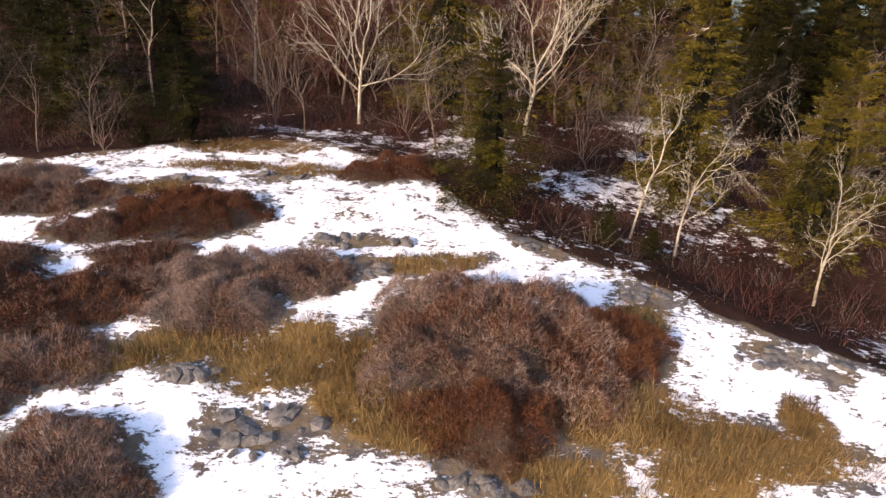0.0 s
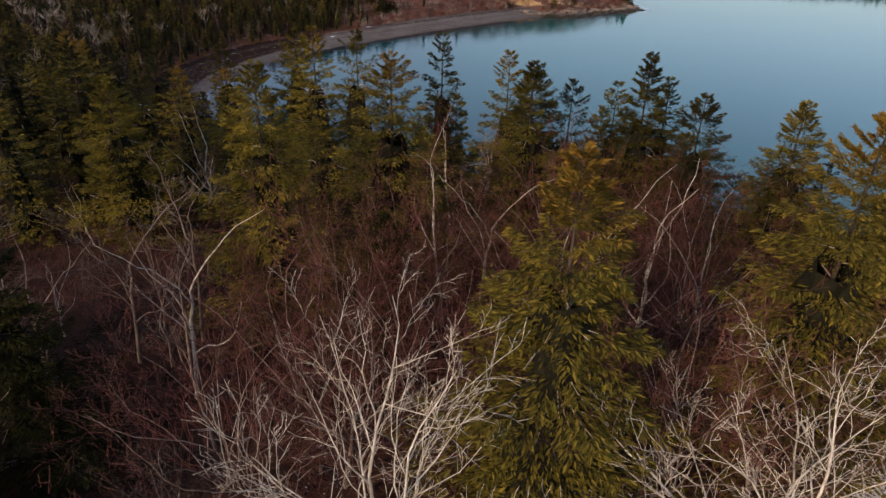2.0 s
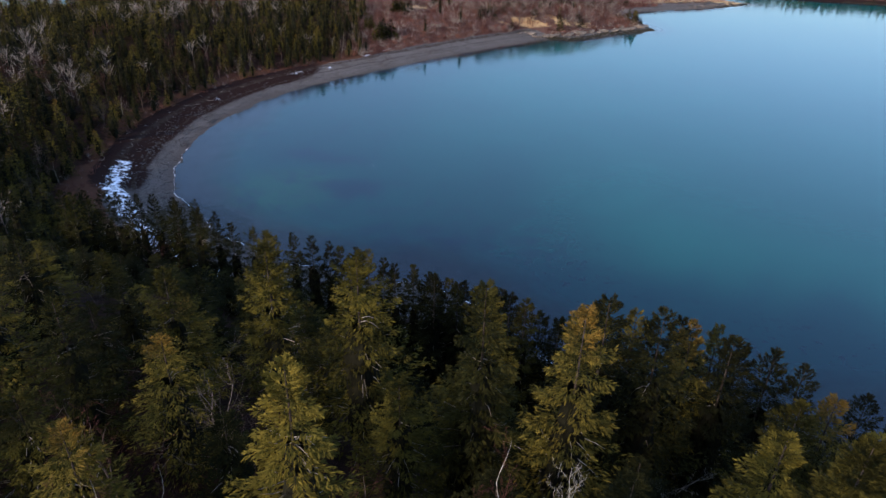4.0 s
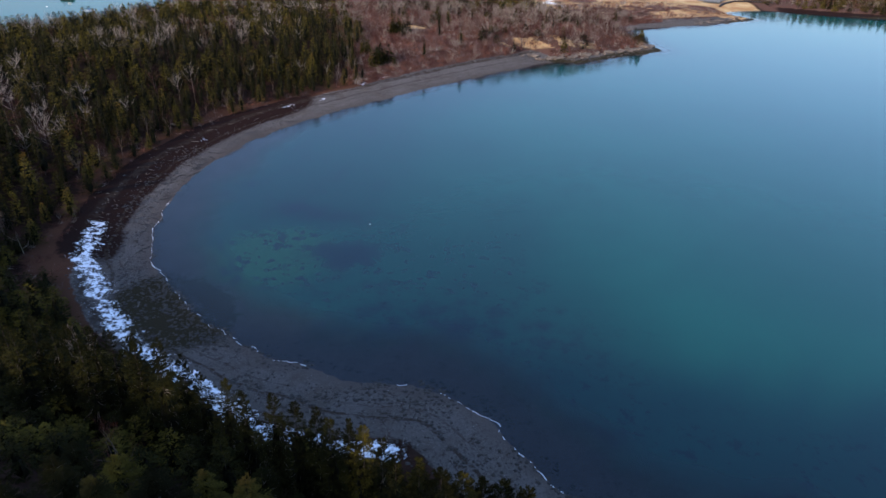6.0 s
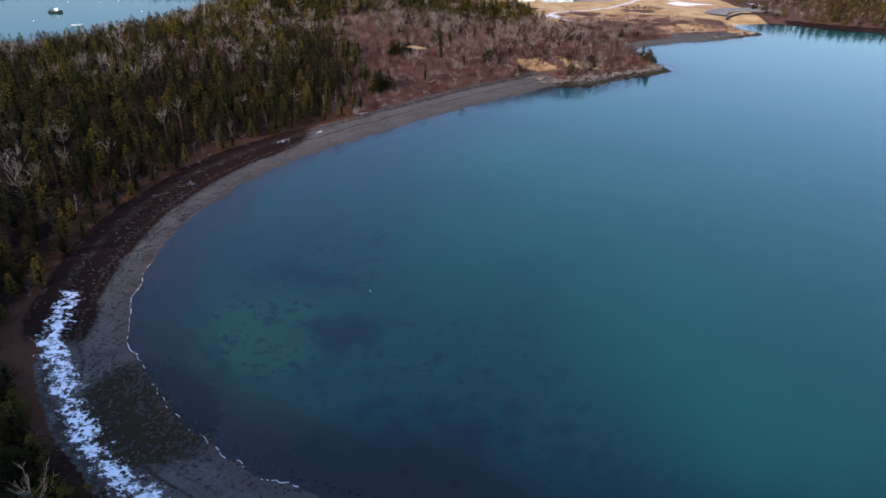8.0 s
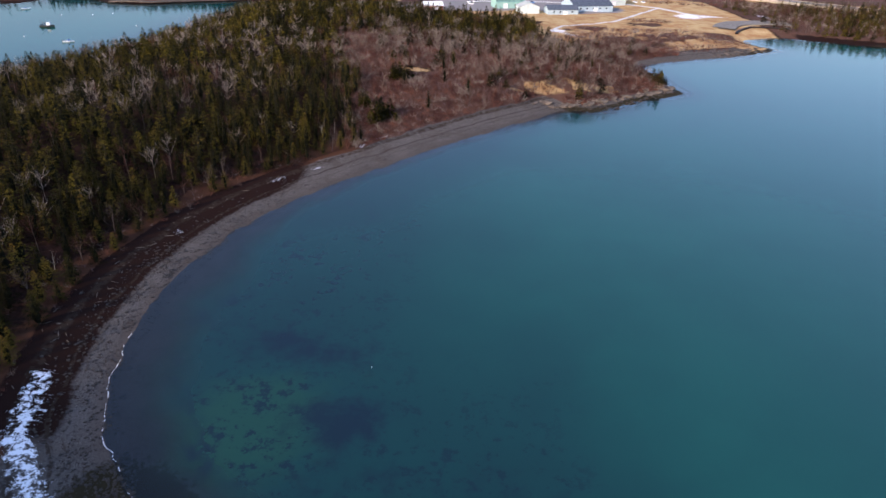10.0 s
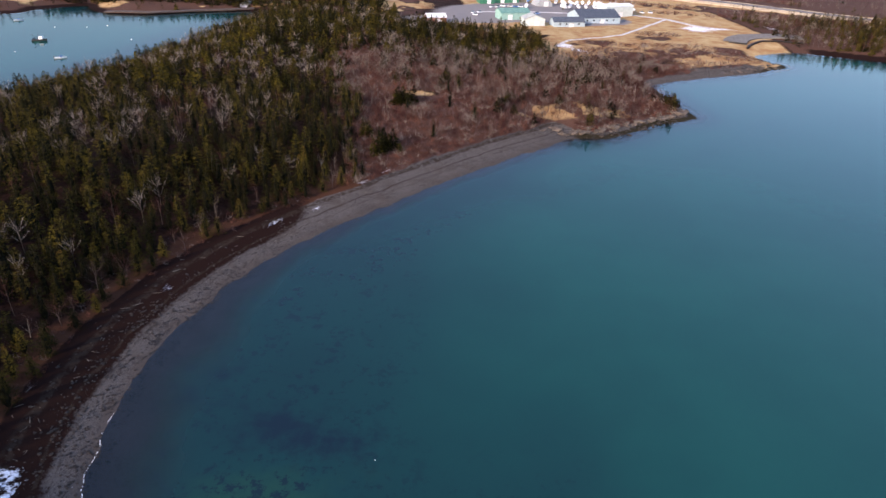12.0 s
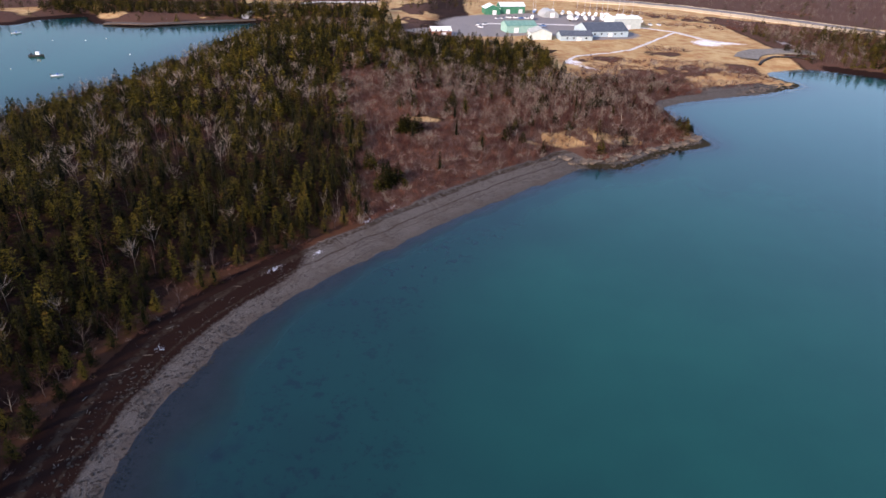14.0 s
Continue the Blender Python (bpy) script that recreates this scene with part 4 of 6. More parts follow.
# x, y, height of the top above the sea, shape, tone
SPRUCES = [(13.5, 21.4, 36.9, 3, 0), (2.1, 22.6, 36.6, 0, 0), (-11.1, 28.3, 35.3, 3, 1), (9.9, 24.9, 39.6, 1, 2), (0.4, 35.1, 42.3, 3, 2), (8.2, 37.5, 42.4, 5, 2),
           (-9.5, 45.5, 41.5, 0, 0), (-4.9, 49.8, 41.1, 5, 2), (1.5, 51.8, 40.5, 0, 0), (7.8, 55.1, 40.4, 1, 0), (9.9, 52.6, 39.0, 5, 0), (6.9, 57.3, 38.4, 5, 0), (9.6, 56.9, 38.8, 3, 0), (-9.8, 57.8, 40.8, 5, 0), (-6.5, 63.0, 35.5, 0, 0),
           (-2.8, 65, 39.4, 1, 1), (-8.9, 68.4, 38.8, 4, 0), (1.6, 64.6, 38.4, 0, 2), (-13, 67.5, 39.7, 3, 0), (6.7, 68.5, 35.7, 4, 1), (3.7, 68.3, 36.6, 4, 1),
           (-18.8, 52.5, 39.2, 0, 0), (-18.4, 68.3, 37.8, 2, 0), (-15.3, 75.4, 36.2, 0, 0), (12.3, 64.4, 33.5, 0, 0), (-10.7, 77.4, 33.2, 1, 0), (4.1, 72.7, 33.3, 3, 2),
           (9.8, 71.5, 33.0, 1, 2), (-3.6, 65.4, 33.5, 0, 0), (-19.5, 72.2, 33.5, 2, 2), (-32, 78.8, 33, 0, 0), (-1.6, 74.4, 33, 3, 0), (11.5, 70, 33, 0, 1), (14.6, 65.3, 33, 2, 2),
           (-15.1, 37.1, 38.4, 3, 1), (-19.5, 33.5, 37.5, 0, 1), (-23, 38, 38.5, 3, 1), (13, 49.5, 39.6, 0, 0), (18, 35, 38, 0, 1), (22.5, 46, 39, 3, 0), (27, 40, 38.5, 0, 1), (31, 48, 38.5, 3, 0), (24.5, 30.5, 37, 0, 0), (30, 33, 38, 3, 1), (36, 42, 38, 0, 0), (20, 26, 36.5, 1, 1), (14.5, 44.5, 40.6, 0, 0), (19, 41, 40.5, 2, 0), (12.6, 40, 40.2, 5, 2), (23, 36, 39.5, 0, 0), (-16.8, 31, 36.5, 3, 1), (26.5, 47, 40.8, 3, 0), (29.5, 45, 40.2, 0, 1), (34, 50, 40.8, 3, 0), (24.5, 41.5, 39.5, 5, 1), (14.8, 42.5, 40.4, 5, 2), (17.5, 43.5, 40.8, 0, 2), (21, 45, 40.8, 3, 0), (24.5, 50, 40.8, 0, 2)]
taken = []
for x, y, top, k, tone in SPRUCES:
    h = top - ground_z(x, y) + 0.1
    s = h / 10.0
    plant("spruce", TONE_WORDS[tone], "tree", "spruces on the headland", x, y, near_pieces(k if y < 56 else k + 6, tone), x * 7.1, (0.58 if y > 30 else 0.40) + 0.54 * s, s)
    taken.append((x, y, 2.2))


def free(x, y, r):
    q = np.array(taken)
    return bool(((x - q[:, 0]) ** 2 + (y - q[:, 1]) ** 2 > (0.6 * (r + q[:, 2])) ** 2).all())


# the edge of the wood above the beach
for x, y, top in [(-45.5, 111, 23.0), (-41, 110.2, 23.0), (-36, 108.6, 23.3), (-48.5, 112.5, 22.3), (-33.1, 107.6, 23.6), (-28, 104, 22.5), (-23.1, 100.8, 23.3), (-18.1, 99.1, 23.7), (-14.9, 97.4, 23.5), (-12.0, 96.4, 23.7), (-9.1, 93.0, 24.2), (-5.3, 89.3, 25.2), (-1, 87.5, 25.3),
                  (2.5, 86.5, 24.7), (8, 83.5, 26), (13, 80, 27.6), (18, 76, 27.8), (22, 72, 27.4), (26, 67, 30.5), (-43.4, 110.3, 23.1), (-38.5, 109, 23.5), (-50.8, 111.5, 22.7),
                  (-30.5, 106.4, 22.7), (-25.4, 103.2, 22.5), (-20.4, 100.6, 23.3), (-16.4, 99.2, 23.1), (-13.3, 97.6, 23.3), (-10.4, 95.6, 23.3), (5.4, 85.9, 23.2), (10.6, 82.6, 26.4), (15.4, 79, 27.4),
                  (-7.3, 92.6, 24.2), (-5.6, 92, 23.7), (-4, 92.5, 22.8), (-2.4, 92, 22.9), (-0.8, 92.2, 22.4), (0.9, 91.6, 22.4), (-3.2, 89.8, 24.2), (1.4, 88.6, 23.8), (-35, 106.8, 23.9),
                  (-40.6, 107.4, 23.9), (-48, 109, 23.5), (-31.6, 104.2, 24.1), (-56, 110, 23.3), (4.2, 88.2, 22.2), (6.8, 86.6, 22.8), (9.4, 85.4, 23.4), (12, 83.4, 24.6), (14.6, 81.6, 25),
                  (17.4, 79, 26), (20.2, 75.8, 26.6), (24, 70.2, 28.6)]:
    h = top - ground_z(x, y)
    # west of x = -22 the dark tone stands in for shade
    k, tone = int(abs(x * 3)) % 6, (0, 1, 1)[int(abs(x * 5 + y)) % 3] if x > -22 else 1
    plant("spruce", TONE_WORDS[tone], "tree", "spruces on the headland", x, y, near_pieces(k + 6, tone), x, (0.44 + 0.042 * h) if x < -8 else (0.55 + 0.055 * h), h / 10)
    taken.append((x, y, 1.9))

# fill the headland's wood with more of them: those in the foreground one by one, the others joined further down
rg = np.random.default_rng(5)
count, joined_spruces = 0, []
px, py = rg.uniform(-110, 75, 22000), rg.uniform(28, 165, 22000)
pd, ps = signed_distance(px, py, BAY_LINE), near_line(px, py, SNOW_STRIP, 3.4)
good = ~((py < 42) & (px > -14) & (px < 13)) & ~((py < 51) & (px > -4.5) & (px < 11.5)) & ~((py < 52) & (px < -8) & (px > -32)) & ~((py < 33) & (px > -30)) & (pd > np.where((px < -15) | (py > 97), 16, 10)) & (ps == 0) & ~((py > 150) & (px > -82)) & (fbm(px, py, 9, 77) < 0.78)
px, py, pd = px[good], py[good], pd[good]
order = np.argsort(py + 0.3 * np.abs(px))
px, py, pd = px[order], py[order], pd[order]
pz = land(px, py)
for x, y, d0, z0 in zip(px, py, pd, pz):
    if not free(x, y, (4.8 if y < 84 else 3.3) if y < 96 and x > -40 else 2.3) or y < 46 and rg.random() < 0.6:
        continue
    # mostly the dark tone: shade among these trees, put into their colour
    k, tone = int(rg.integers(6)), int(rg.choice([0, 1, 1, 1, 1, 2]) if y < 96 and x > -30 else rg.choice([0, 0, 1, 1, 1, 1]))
    h = rg.uniform(5.0, 10.0) * (1.0 if d0 > 30 else 0.8)
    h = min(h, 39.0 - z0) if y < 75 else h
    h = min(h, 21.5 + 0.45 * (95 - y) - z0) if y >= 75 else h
    h = max(h, 4.0) if x < -18 else h
    if h < 3:
        continue
    taken.append((x, y, 2.3 if y < 96 and x > -40 else 1.8))
    if y < 96 and abs(x) < 36 and count < 140:
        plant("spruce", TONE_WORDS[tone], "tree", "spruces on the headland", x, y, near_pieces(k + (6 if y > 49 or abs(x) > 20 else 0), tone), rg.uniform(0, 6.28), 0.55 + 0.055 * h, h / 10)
        count += 1
    else:
        joined_spruces.append((10 + k, x, y, z0 - 0.1, rg.uniform(0, 6.28), 0.45 + 0.05 * h, h / 10, tone))

# bare trees seen from near
bare_near = {}
bare_near[0] = vase_shape(300, 8.0, 8, 0.40, (0.28, 1.08), 0.0115, 0.13, (8, 5, 3), 0.64)
bare_near[5] = vase_shape(309, 8.0, 8, 0.40, (0.28, 1.08), 0.0115, 0.13, (8, 5, 3), 0.64)
bare_near[3] = vase_shape(267, 8.0, 5, 0.50, (0.20, 0.60), 0.010, 0.15, (7, 4, 3), 0.56, (0.06, 0.03))
bare_near[9] = vase_shape(269, 8.0, 6, 0.42, (0.25, 0.85), 0.012, 0.14, (6, 4, 2), 0.6)
bare_near[1] = vase_shape(271, 8.0, 5, 0.62, (0.15, 0.60), 0.0085, 0.14, (7, 4, 3), 0.46, (0.10, 0.0))
bare_near[2] = vase_shape(273, 8.0, 9, 0.16, (0.10, 0.62), 0.0072, 0.15, (8, 5, 3), 0.78)
bare_near[4] = vase_shape(275, 8.0, 5, 0.66, (0.12, 0.55), 0.0075, 0.13, (6, 4, 3), 0.40, (-0.08, 0.02))
bare_near[6] = vase_shape(277, 8.0, 6, 0.50, (0.15, 0.70), 0.010, 0.13, (6, 4, 2), 0.52)
bare_near[7] = vase_shape(279, 8.0, 7, 0.25, (0.10, 0.60), 0.009, 0.12, (6, 4, 2), 0.72)
bare_near[8] = vase_shape(281, 8.0, 6, 0.40, (0.20, 0.75), 0.010, 0.14, (6, 4, 2), 0.60)
bare_near[10] = bare_shape(250, 8.0, 4, 7, 0.62, 0.006, 0.15, (7, 4, 3, 1), 0.1)
bare_meshes = {}
LIMB_MATS = [(BARK_BIRCH, BARK_BIRCH), (BARK_GREY, TWIG_GREY), (BARK_GREY, TWIG_RED), (BARK_BIRCH, TWIG_RED)]
LIMB_WORDS = ["leafless white birch with crooked lichen-pale limbs", "leafless grey tree with upswept fine twigs", "leafless tree with reddish brown fine twigs", "leafless birch with pale crooked stems and red-brown twigs"]


def bare_pieces(k, tone):
    if (k, tone) not in bare_meshes:
        trunk, limbs, twigs = bare_near[k]
        wood, fine = LIMB_MATS[tone]
        pieces = [("trunk", mesh_of("bare_trunk", *stem, [wood], smooth=True), "") for stem in trunk]
        pieces += [("limb", mesh_of("bare_limb", *limb, [wood], smooth=True), "") for limb in limbs]
        bare_meshes[k, tone] = pieces + [("twig_spray", mesh_of("bare_twigs", *twigs, [fine]), "")]
    return bare_meshes[k, tone]


BIRCHES = [(-4.0, 33.0, 8.6, 0, 0, 60), (4.6, 32.6, 9.2, 5, 0, 100), (-8.2, 32.2, 5.0, 10, 1, 0), (-12.5, 44, 8.5, 1, 1, 0), (-14.5, 42.5, 8, 3, 1, 40), (11.6, 39, 7.5, 1, 0, 0), (0.2, 27.6, 5.8, 1, 1, 200),
           (7.3, 21.3, 5.6, 4, 0, 200), (8.6, 20.2, 4.8, 3, 0, 70), (12.2, 17.6, 4.6, 3, 0, 120), (-13.3, 25.2, 3.8, 2, 1, 20), (-16.2, 25.4, 4.5, 1, 1, 50), (-14.7, 27, 4.2, 3, 1, 90),
           (-2.4, 45.5, 9, 4, 3, 0), (-0.9, 46.4, 8.2, 3, 3, 0), (3.6, 45.2, 8.4, 3, 3, 60), (5.8, 44.5, 8.6, 0, 3, 10), (8.5, 45.6, 7.6, 2, 3, 0), (3.0, 47.5, 8.2, 2, 2, 50), (1.2, 43.0, 7.6, 5, 3, 80), (7.4, 42.2, 8.0, 3, 3, 200), (-3.9, 43.6, 7.4, 2, 2, 0), (-6.3, 41.2, 8, 2, 2, 20), (-3.6, 37.6, 8.2, 2, 2, 40), (-5.4, 36.6, 7.4, 5, 2, 140), (5.0, 36.8, 8.4, 2, 2, 90), (6.6, 35.4, 7.6, 5, 2, 10), (-11.5, 40.5, 8.6, 3, 3, 30),
           (-1.8, 41.5, 7.6, 2, 2, 120), (6.2, 40.2, 8.4, 2, 2, 10), (-10, 38, 7.5, 4, 1, 0), (1.9, 30.2, 5.0, 2, 1, 30), (-1.2, 30.6, 4.6, 2, 1, 70), (-6.1, 29.6, 4.2, 4, 1, 130), (10.0, 30.5, 6, 2, 1, 0),
           (12.6, 27.5, 5.5, 3, 1, 0), (7.0, 28.2, 5, 2, 1, 70), (14, 22.5, 5, 2, 0, 0), (-20, 28, 6, 2, 1, 0), (-23, 31, 7, 3, 1, 0), (-17.5, 39, 8.5, 1, 1, 80), (-21, 44, 9, 3, 1, 10), (7.9, 67.2, 6.5, 3, 0, 20), (-13.5, 70.5, 6.5, 2, 1, 0), (-0.6, 58.6, 7.0, 1, 0, 40), (-2.0, 56.8, 8.0, 4, 3, 0),
           (-4.6, 36.4, 8.6, 2, 2, 10), (-2.6, 38.4, 9.0, 2, 2, 100), (4.0, 36.2, 8.8, 2, 2, 200), (6.6, 38.6, 9.0, 2, 2, 300), (2.8, 40.4, 9.2, 2, 2, 60), (-6.6, 38.8, 8.8, 2, 2, 150), (-7.4, 35.4, 7.4, 2, 2, 80), (9.6, 36.6, 8.2, 2, 2, 20), (-9.2, 35.8, 7.6, 2, 2, 250), (0.6, 42.6, 9.0, 2, 2, 310)]
for x, y, h, k, tone, turn in BIRCHES:
    plant("birch" if tone in (0, 3) else "bare_tree", LIMB_WORDS[tone], "tree", "bare trees on the headland", x, y, bare_pieces(k, tone), radians(turn), h / 8.0)
    taken.append((x, y, 0.8))
count = 0
px, py = rg.uniform(-60, 45, 1500), rg.uniform(26, 125, 1500)
good = (crest_distance(px, py) < -1.5) & (signed_distance(px, py, BAY_LINE) > 15) & ~((np.abs(px) < 11) & (py < 37))
for x, y in zip(px[good], py[good]):
    if count > 80:
        break
    if not free(x, y, 0.9) or (y > 46 and rg.random() < 0.6):
        continue
    tone = int(rg.choice([3, 3, 1, 2, 2, 2]))
    plant("birch" if tone == 3 else "bare_tree", LIMB_WORDS[tone], "tree", "bare trees on the headland", x, y, bare_pieces(int(rg.integers(1, 6)) if y < 42 else int(rg.integers(6, 10)), tone), rg.uniform(0, 6.28), rg.uniform(0.5, 0.95))
    taken.append((x, y, 0.9))
    count += 1

# heath mounds and grass on the ledge
for i, (cx, cy, rx, ry, turn, h, grey) in enumerate(MOUNDS):
    v, f = ticks(300 + i, int(7000 * rx * ry), rx, ry, h, 0.17, 0.0065, 0.45, 0.75)
    g = np.random.default_rng(i)
    cen = v.reshape(-1, 3, 3).mean(1)
    tone = np.where(g.random(len(f)) < grey * (0.35 + 1.3 * value_noise(cen[:, 0], cen[:, 1], 1.1, 60 + i)), 1, 0)
    ob = thing("heath_shrub", "low dense mound of dark red-brown heath twigs" if grey < 0.5 else "low mound of grey-brown leafless heath twigs", "shrub", "heath on the ledge",
               pose(cx, cy, ground_z(cx, cy) - 0.12, 0, 0, turn))
    tris = v.reshape(-1, 3, 3)
    for pname, shade, material in (("twig_mass", 0, HEATH), ("grey_twig_tips", 1, HEATH_GREY)):
        some = tris[tone == shade]
        if len(some):
            tagged(part(pname, mesh_of("heath_twigs", some.reshape(-1, 3), np.arange(3 * len(some)).reshape(-1, 3), [material]), ob, "grey-brown bare twig ends" if shade else ""), kind="stuff")

# ---- understory between the near trees ----
def bush_shape(seed, n, h, r, width, fan=0.5):
    """A leafless thicket bush: thin upswept shoots."""
    g = np.random.default_rng(seed)
    a = g.random(n) * 6.283
    foot = np.stack([np.cos(a) * 0.45 * r * g.random(n), np.sin(a) * 0.45 * r * g.random(n), 0.3 * h * g.random(n) ** 2], -1)
    d = unit(np.stack([np.cos(a) * fan * g.random(n), np.sin(a) * fan * g.random(n), np.ones(n)], -1) + g.normal(0, 0.24, (n, 3)))
    ln = h * (0.35 + 0.65 * g.random(n))
    side = unit(np.cross(d, g.normal(0, 1, (n, 3))))
    mid = foot + d * ln[:, None] * 0.5 + g.normal(0, 0.03 * h, (n, 3))
    tip = mid + unit(d + g.normal(0, 0.32, (n, 3))) * (0.5 * ln)[:, None]
    return reeds(foot, mid, tip, side, width)


def reeds(foot, mid, tip, side, width):
    """Thin bent shoots, two small faces each."""
    n = len(foot)
    v = np.stack([foot - side * width, foot + side * width, mid + side * width * 0.7, mid - side * width * 0.7, tip + side * width * 0.15, tip - side * width * 0.15], 1)
    f = np.arange(n)[:, None, None] * 6 + np.array([[0, 1, 2, 3], [3, 2, 4, 5]])
    return v.reshape(-1, 3), f.reshape(-1, 4)


def scatter(seed, n, box, keep, gap=0.0):
    """Places in a box (x0, x1, y0, y1) that keep(x, y) lets stand."""
    g = np.random.default_rng(seed)
    x, y = g.uniform(box[0], box[1], n), g.uniform(box[2], box[3], n)
    ok = keep(x, y)
    x, y = x[ok], y[ok]
    if gap:
        cells, sel = {}, []
        for i in range(len(x)):
            c = (int(x[i] // gap), int(y[i] // gap))
            if all((x[i] - x[j]) ** 2 + (y[i] - y[j]) ** 2 > gap * gap for dx in (-1, 0, 1) for dy in (-1, 0, 1) for j in cells.get((c[0] + dx, c[1] + dy), ())):
                cells.setdefault(c, []).append(i)
                sel.append(i)
        x, y = x[sel], y[sel]
    return x, y, land(x, y), g


bay = lambda x, y: signed_distance(x, y, BAY_LINE)
cove = lambda x, y: signed_distance(x, y, COVE_LINE)

brush = [[(*bush_shape(400 + k, 30, 2.3, 1.6, 0.007, 0.75), int(k > 3))] for k in range(6)]
x, y, z, g = scatter(51, 9000, (-45, 40, 12, 110), lambda x, y: (crest_distance(x, y) < -0.8) & (bay(x, y) > 13) & ((y < 60) | (np.random.default_rng(3).random(len(x)) < 0.25)), 0.45)
rows = [(int(g.integers(6)), x[i], y[i], z[i] - 0.05, g.uniform(0, 6.28), g.uniform(0.5, 1.1), g.uniform(0.2, 0.85), 0) for i in range(len(x))]
v, f, m = joined(brush, rows)
tagged(new("undergrowth", mesh_of("undergrowth", v, f, [TWIG_RED, TWIG_GREY], m)), "tangled reddish and grey leafless undergrowth between trees", "undergrowth", kind="stuff")

# dead grass on the ledge and along the crest
vs, fs, n = [], [], 0
for i, (cx, cy, rx, ry, turn) in enumerate(TUFTS):
    v, f = ticks(500 + i, int(1250 * rx * ry) + 150, rx * 1.1, ry * 1.1, 0.14, 0.26, 0.009, 0.8)
    c, s = math.cos(radians(turn)), math.sin(radians(turn))
    px, py = v[:, 0] * c - v[:, 1] * s + cx, v[:, 0] * s + v[:, 1] * c + cy
    vs.append(np.stack([px, py, v[:, 2] + land(px, py) - 0.03], -1))
    fs.append(f + n)
    n += len(v)
x, y, z, g = scatter(52, 5000, (-20, 16, 8, 31), lambda x, y: (np.abs(crest_distance(x, y)) < 1.0) & (fbm(x, y, 2.0, 71) > 0.45))
v, f = ticks(599, len(x), 0.02, 0.02, 0.02, 0.24, 0.009, 0.8)
v = v.reshape(-1, 3, 3) + np.stack([x, y, z], -1)[:, None]
vs.append(v.reshape(-1, 3))
fs.append(f + n)
tagged(new("dead_grass", mesh_of("dead_grass", np.concatenate(vs), np.concatenate(fs), [GRASS])), "golden brown dead grass tufts on the ledge", "grass", kind="stuff")


# low junipers at the foot of the crest, and a fallen birch
for x, y, wide, high in [(6.1, 20.4, 0.30, 0.17), (7.4, 19.4, 0.24, 0.12), (-12.6, 27.2, 0.3, 0.12)]:
    plant("juniper", "low dark green juniper bush below the ledge", "shrub", "junipers", x, y, near_pieces(9, 1), x, wide, high)
fallen = new("fallen_trunk", mesh_of("fallen_trunk", *chain([(-0.6, 26.7, 31.0), (0.4, 27.5, 31.1), (1.7, 28.6, 31.3), (2.6, 29.3, 31.6)], (0.055, 0.05, 0.042, 0.025), 6), [BARK_BIRCH], smooth=True))
tagged(fallen, "pale fallen birch trunk lying in the undergrowth", "log")

# ---- stones on the ledge ----
def stone_mesh(seed, flat=0.45):
    g = np.random.default_rng(seed)
    bm = bmesh.new()
    bmesh.ops.create_icosphere(bm, subdivisions=1, radius=0.5)
    for vert in bm.verts:
        k = 0.72 + 0.5 * g.random()
        vert.co = Vector((vert.co.x * k * 1.25, vert.co.y * k, vert.co.z * k * flat))
    return bm_mesh("stone", bm, ROCK)


stones = [stone_mesh(600 + k) for k in range(5)]
sg = np.random.default_rng(61)
for cx, cy, rx, ry, turn in BARE:
    outcrop = thing("rock_outcrop", "dark grey angular rocks poking through thin snow", "rock", "outcrops on the ledge", pose(cx, cy, ground_z(cx, cy)))
    for _ in range(int(10 + 9 * rx * ry)):
        a, r = sg.uniform(0, 6.28), math.sqrt(sg.random())
        x, y = cx + rx * r * math.cos(a), cy + ry * r * math.sin(a)
        s = sg.uniform(0.14, 0.60)
        ob = part("stone", stones[int(sg.integers(5))], outcrop)
        ob.matrix_basis = pose(x - cx, y - cy, ground_z(x, y) - ground_z(cx, cy) + 0.04 * s, sg.uniform(-14, 14), sg.uniform(-14, 14), sg.uniform(0, 360)) @ Matrix.Diagonal((s, s * sg.uniform(0.6, 1), s, 1))

# ---- the woods round the bay ----
def far_spruce(seed, r, n, size):
    v, q = bough_shape(seed, r, n, size)
    return [(v, q, 0), (*tubes(np.array([[0, 0, 0.0]]), np.array([[0, 0, 8.0]]), np.array([0.13]), np.array([0.03]), 3), 3)]


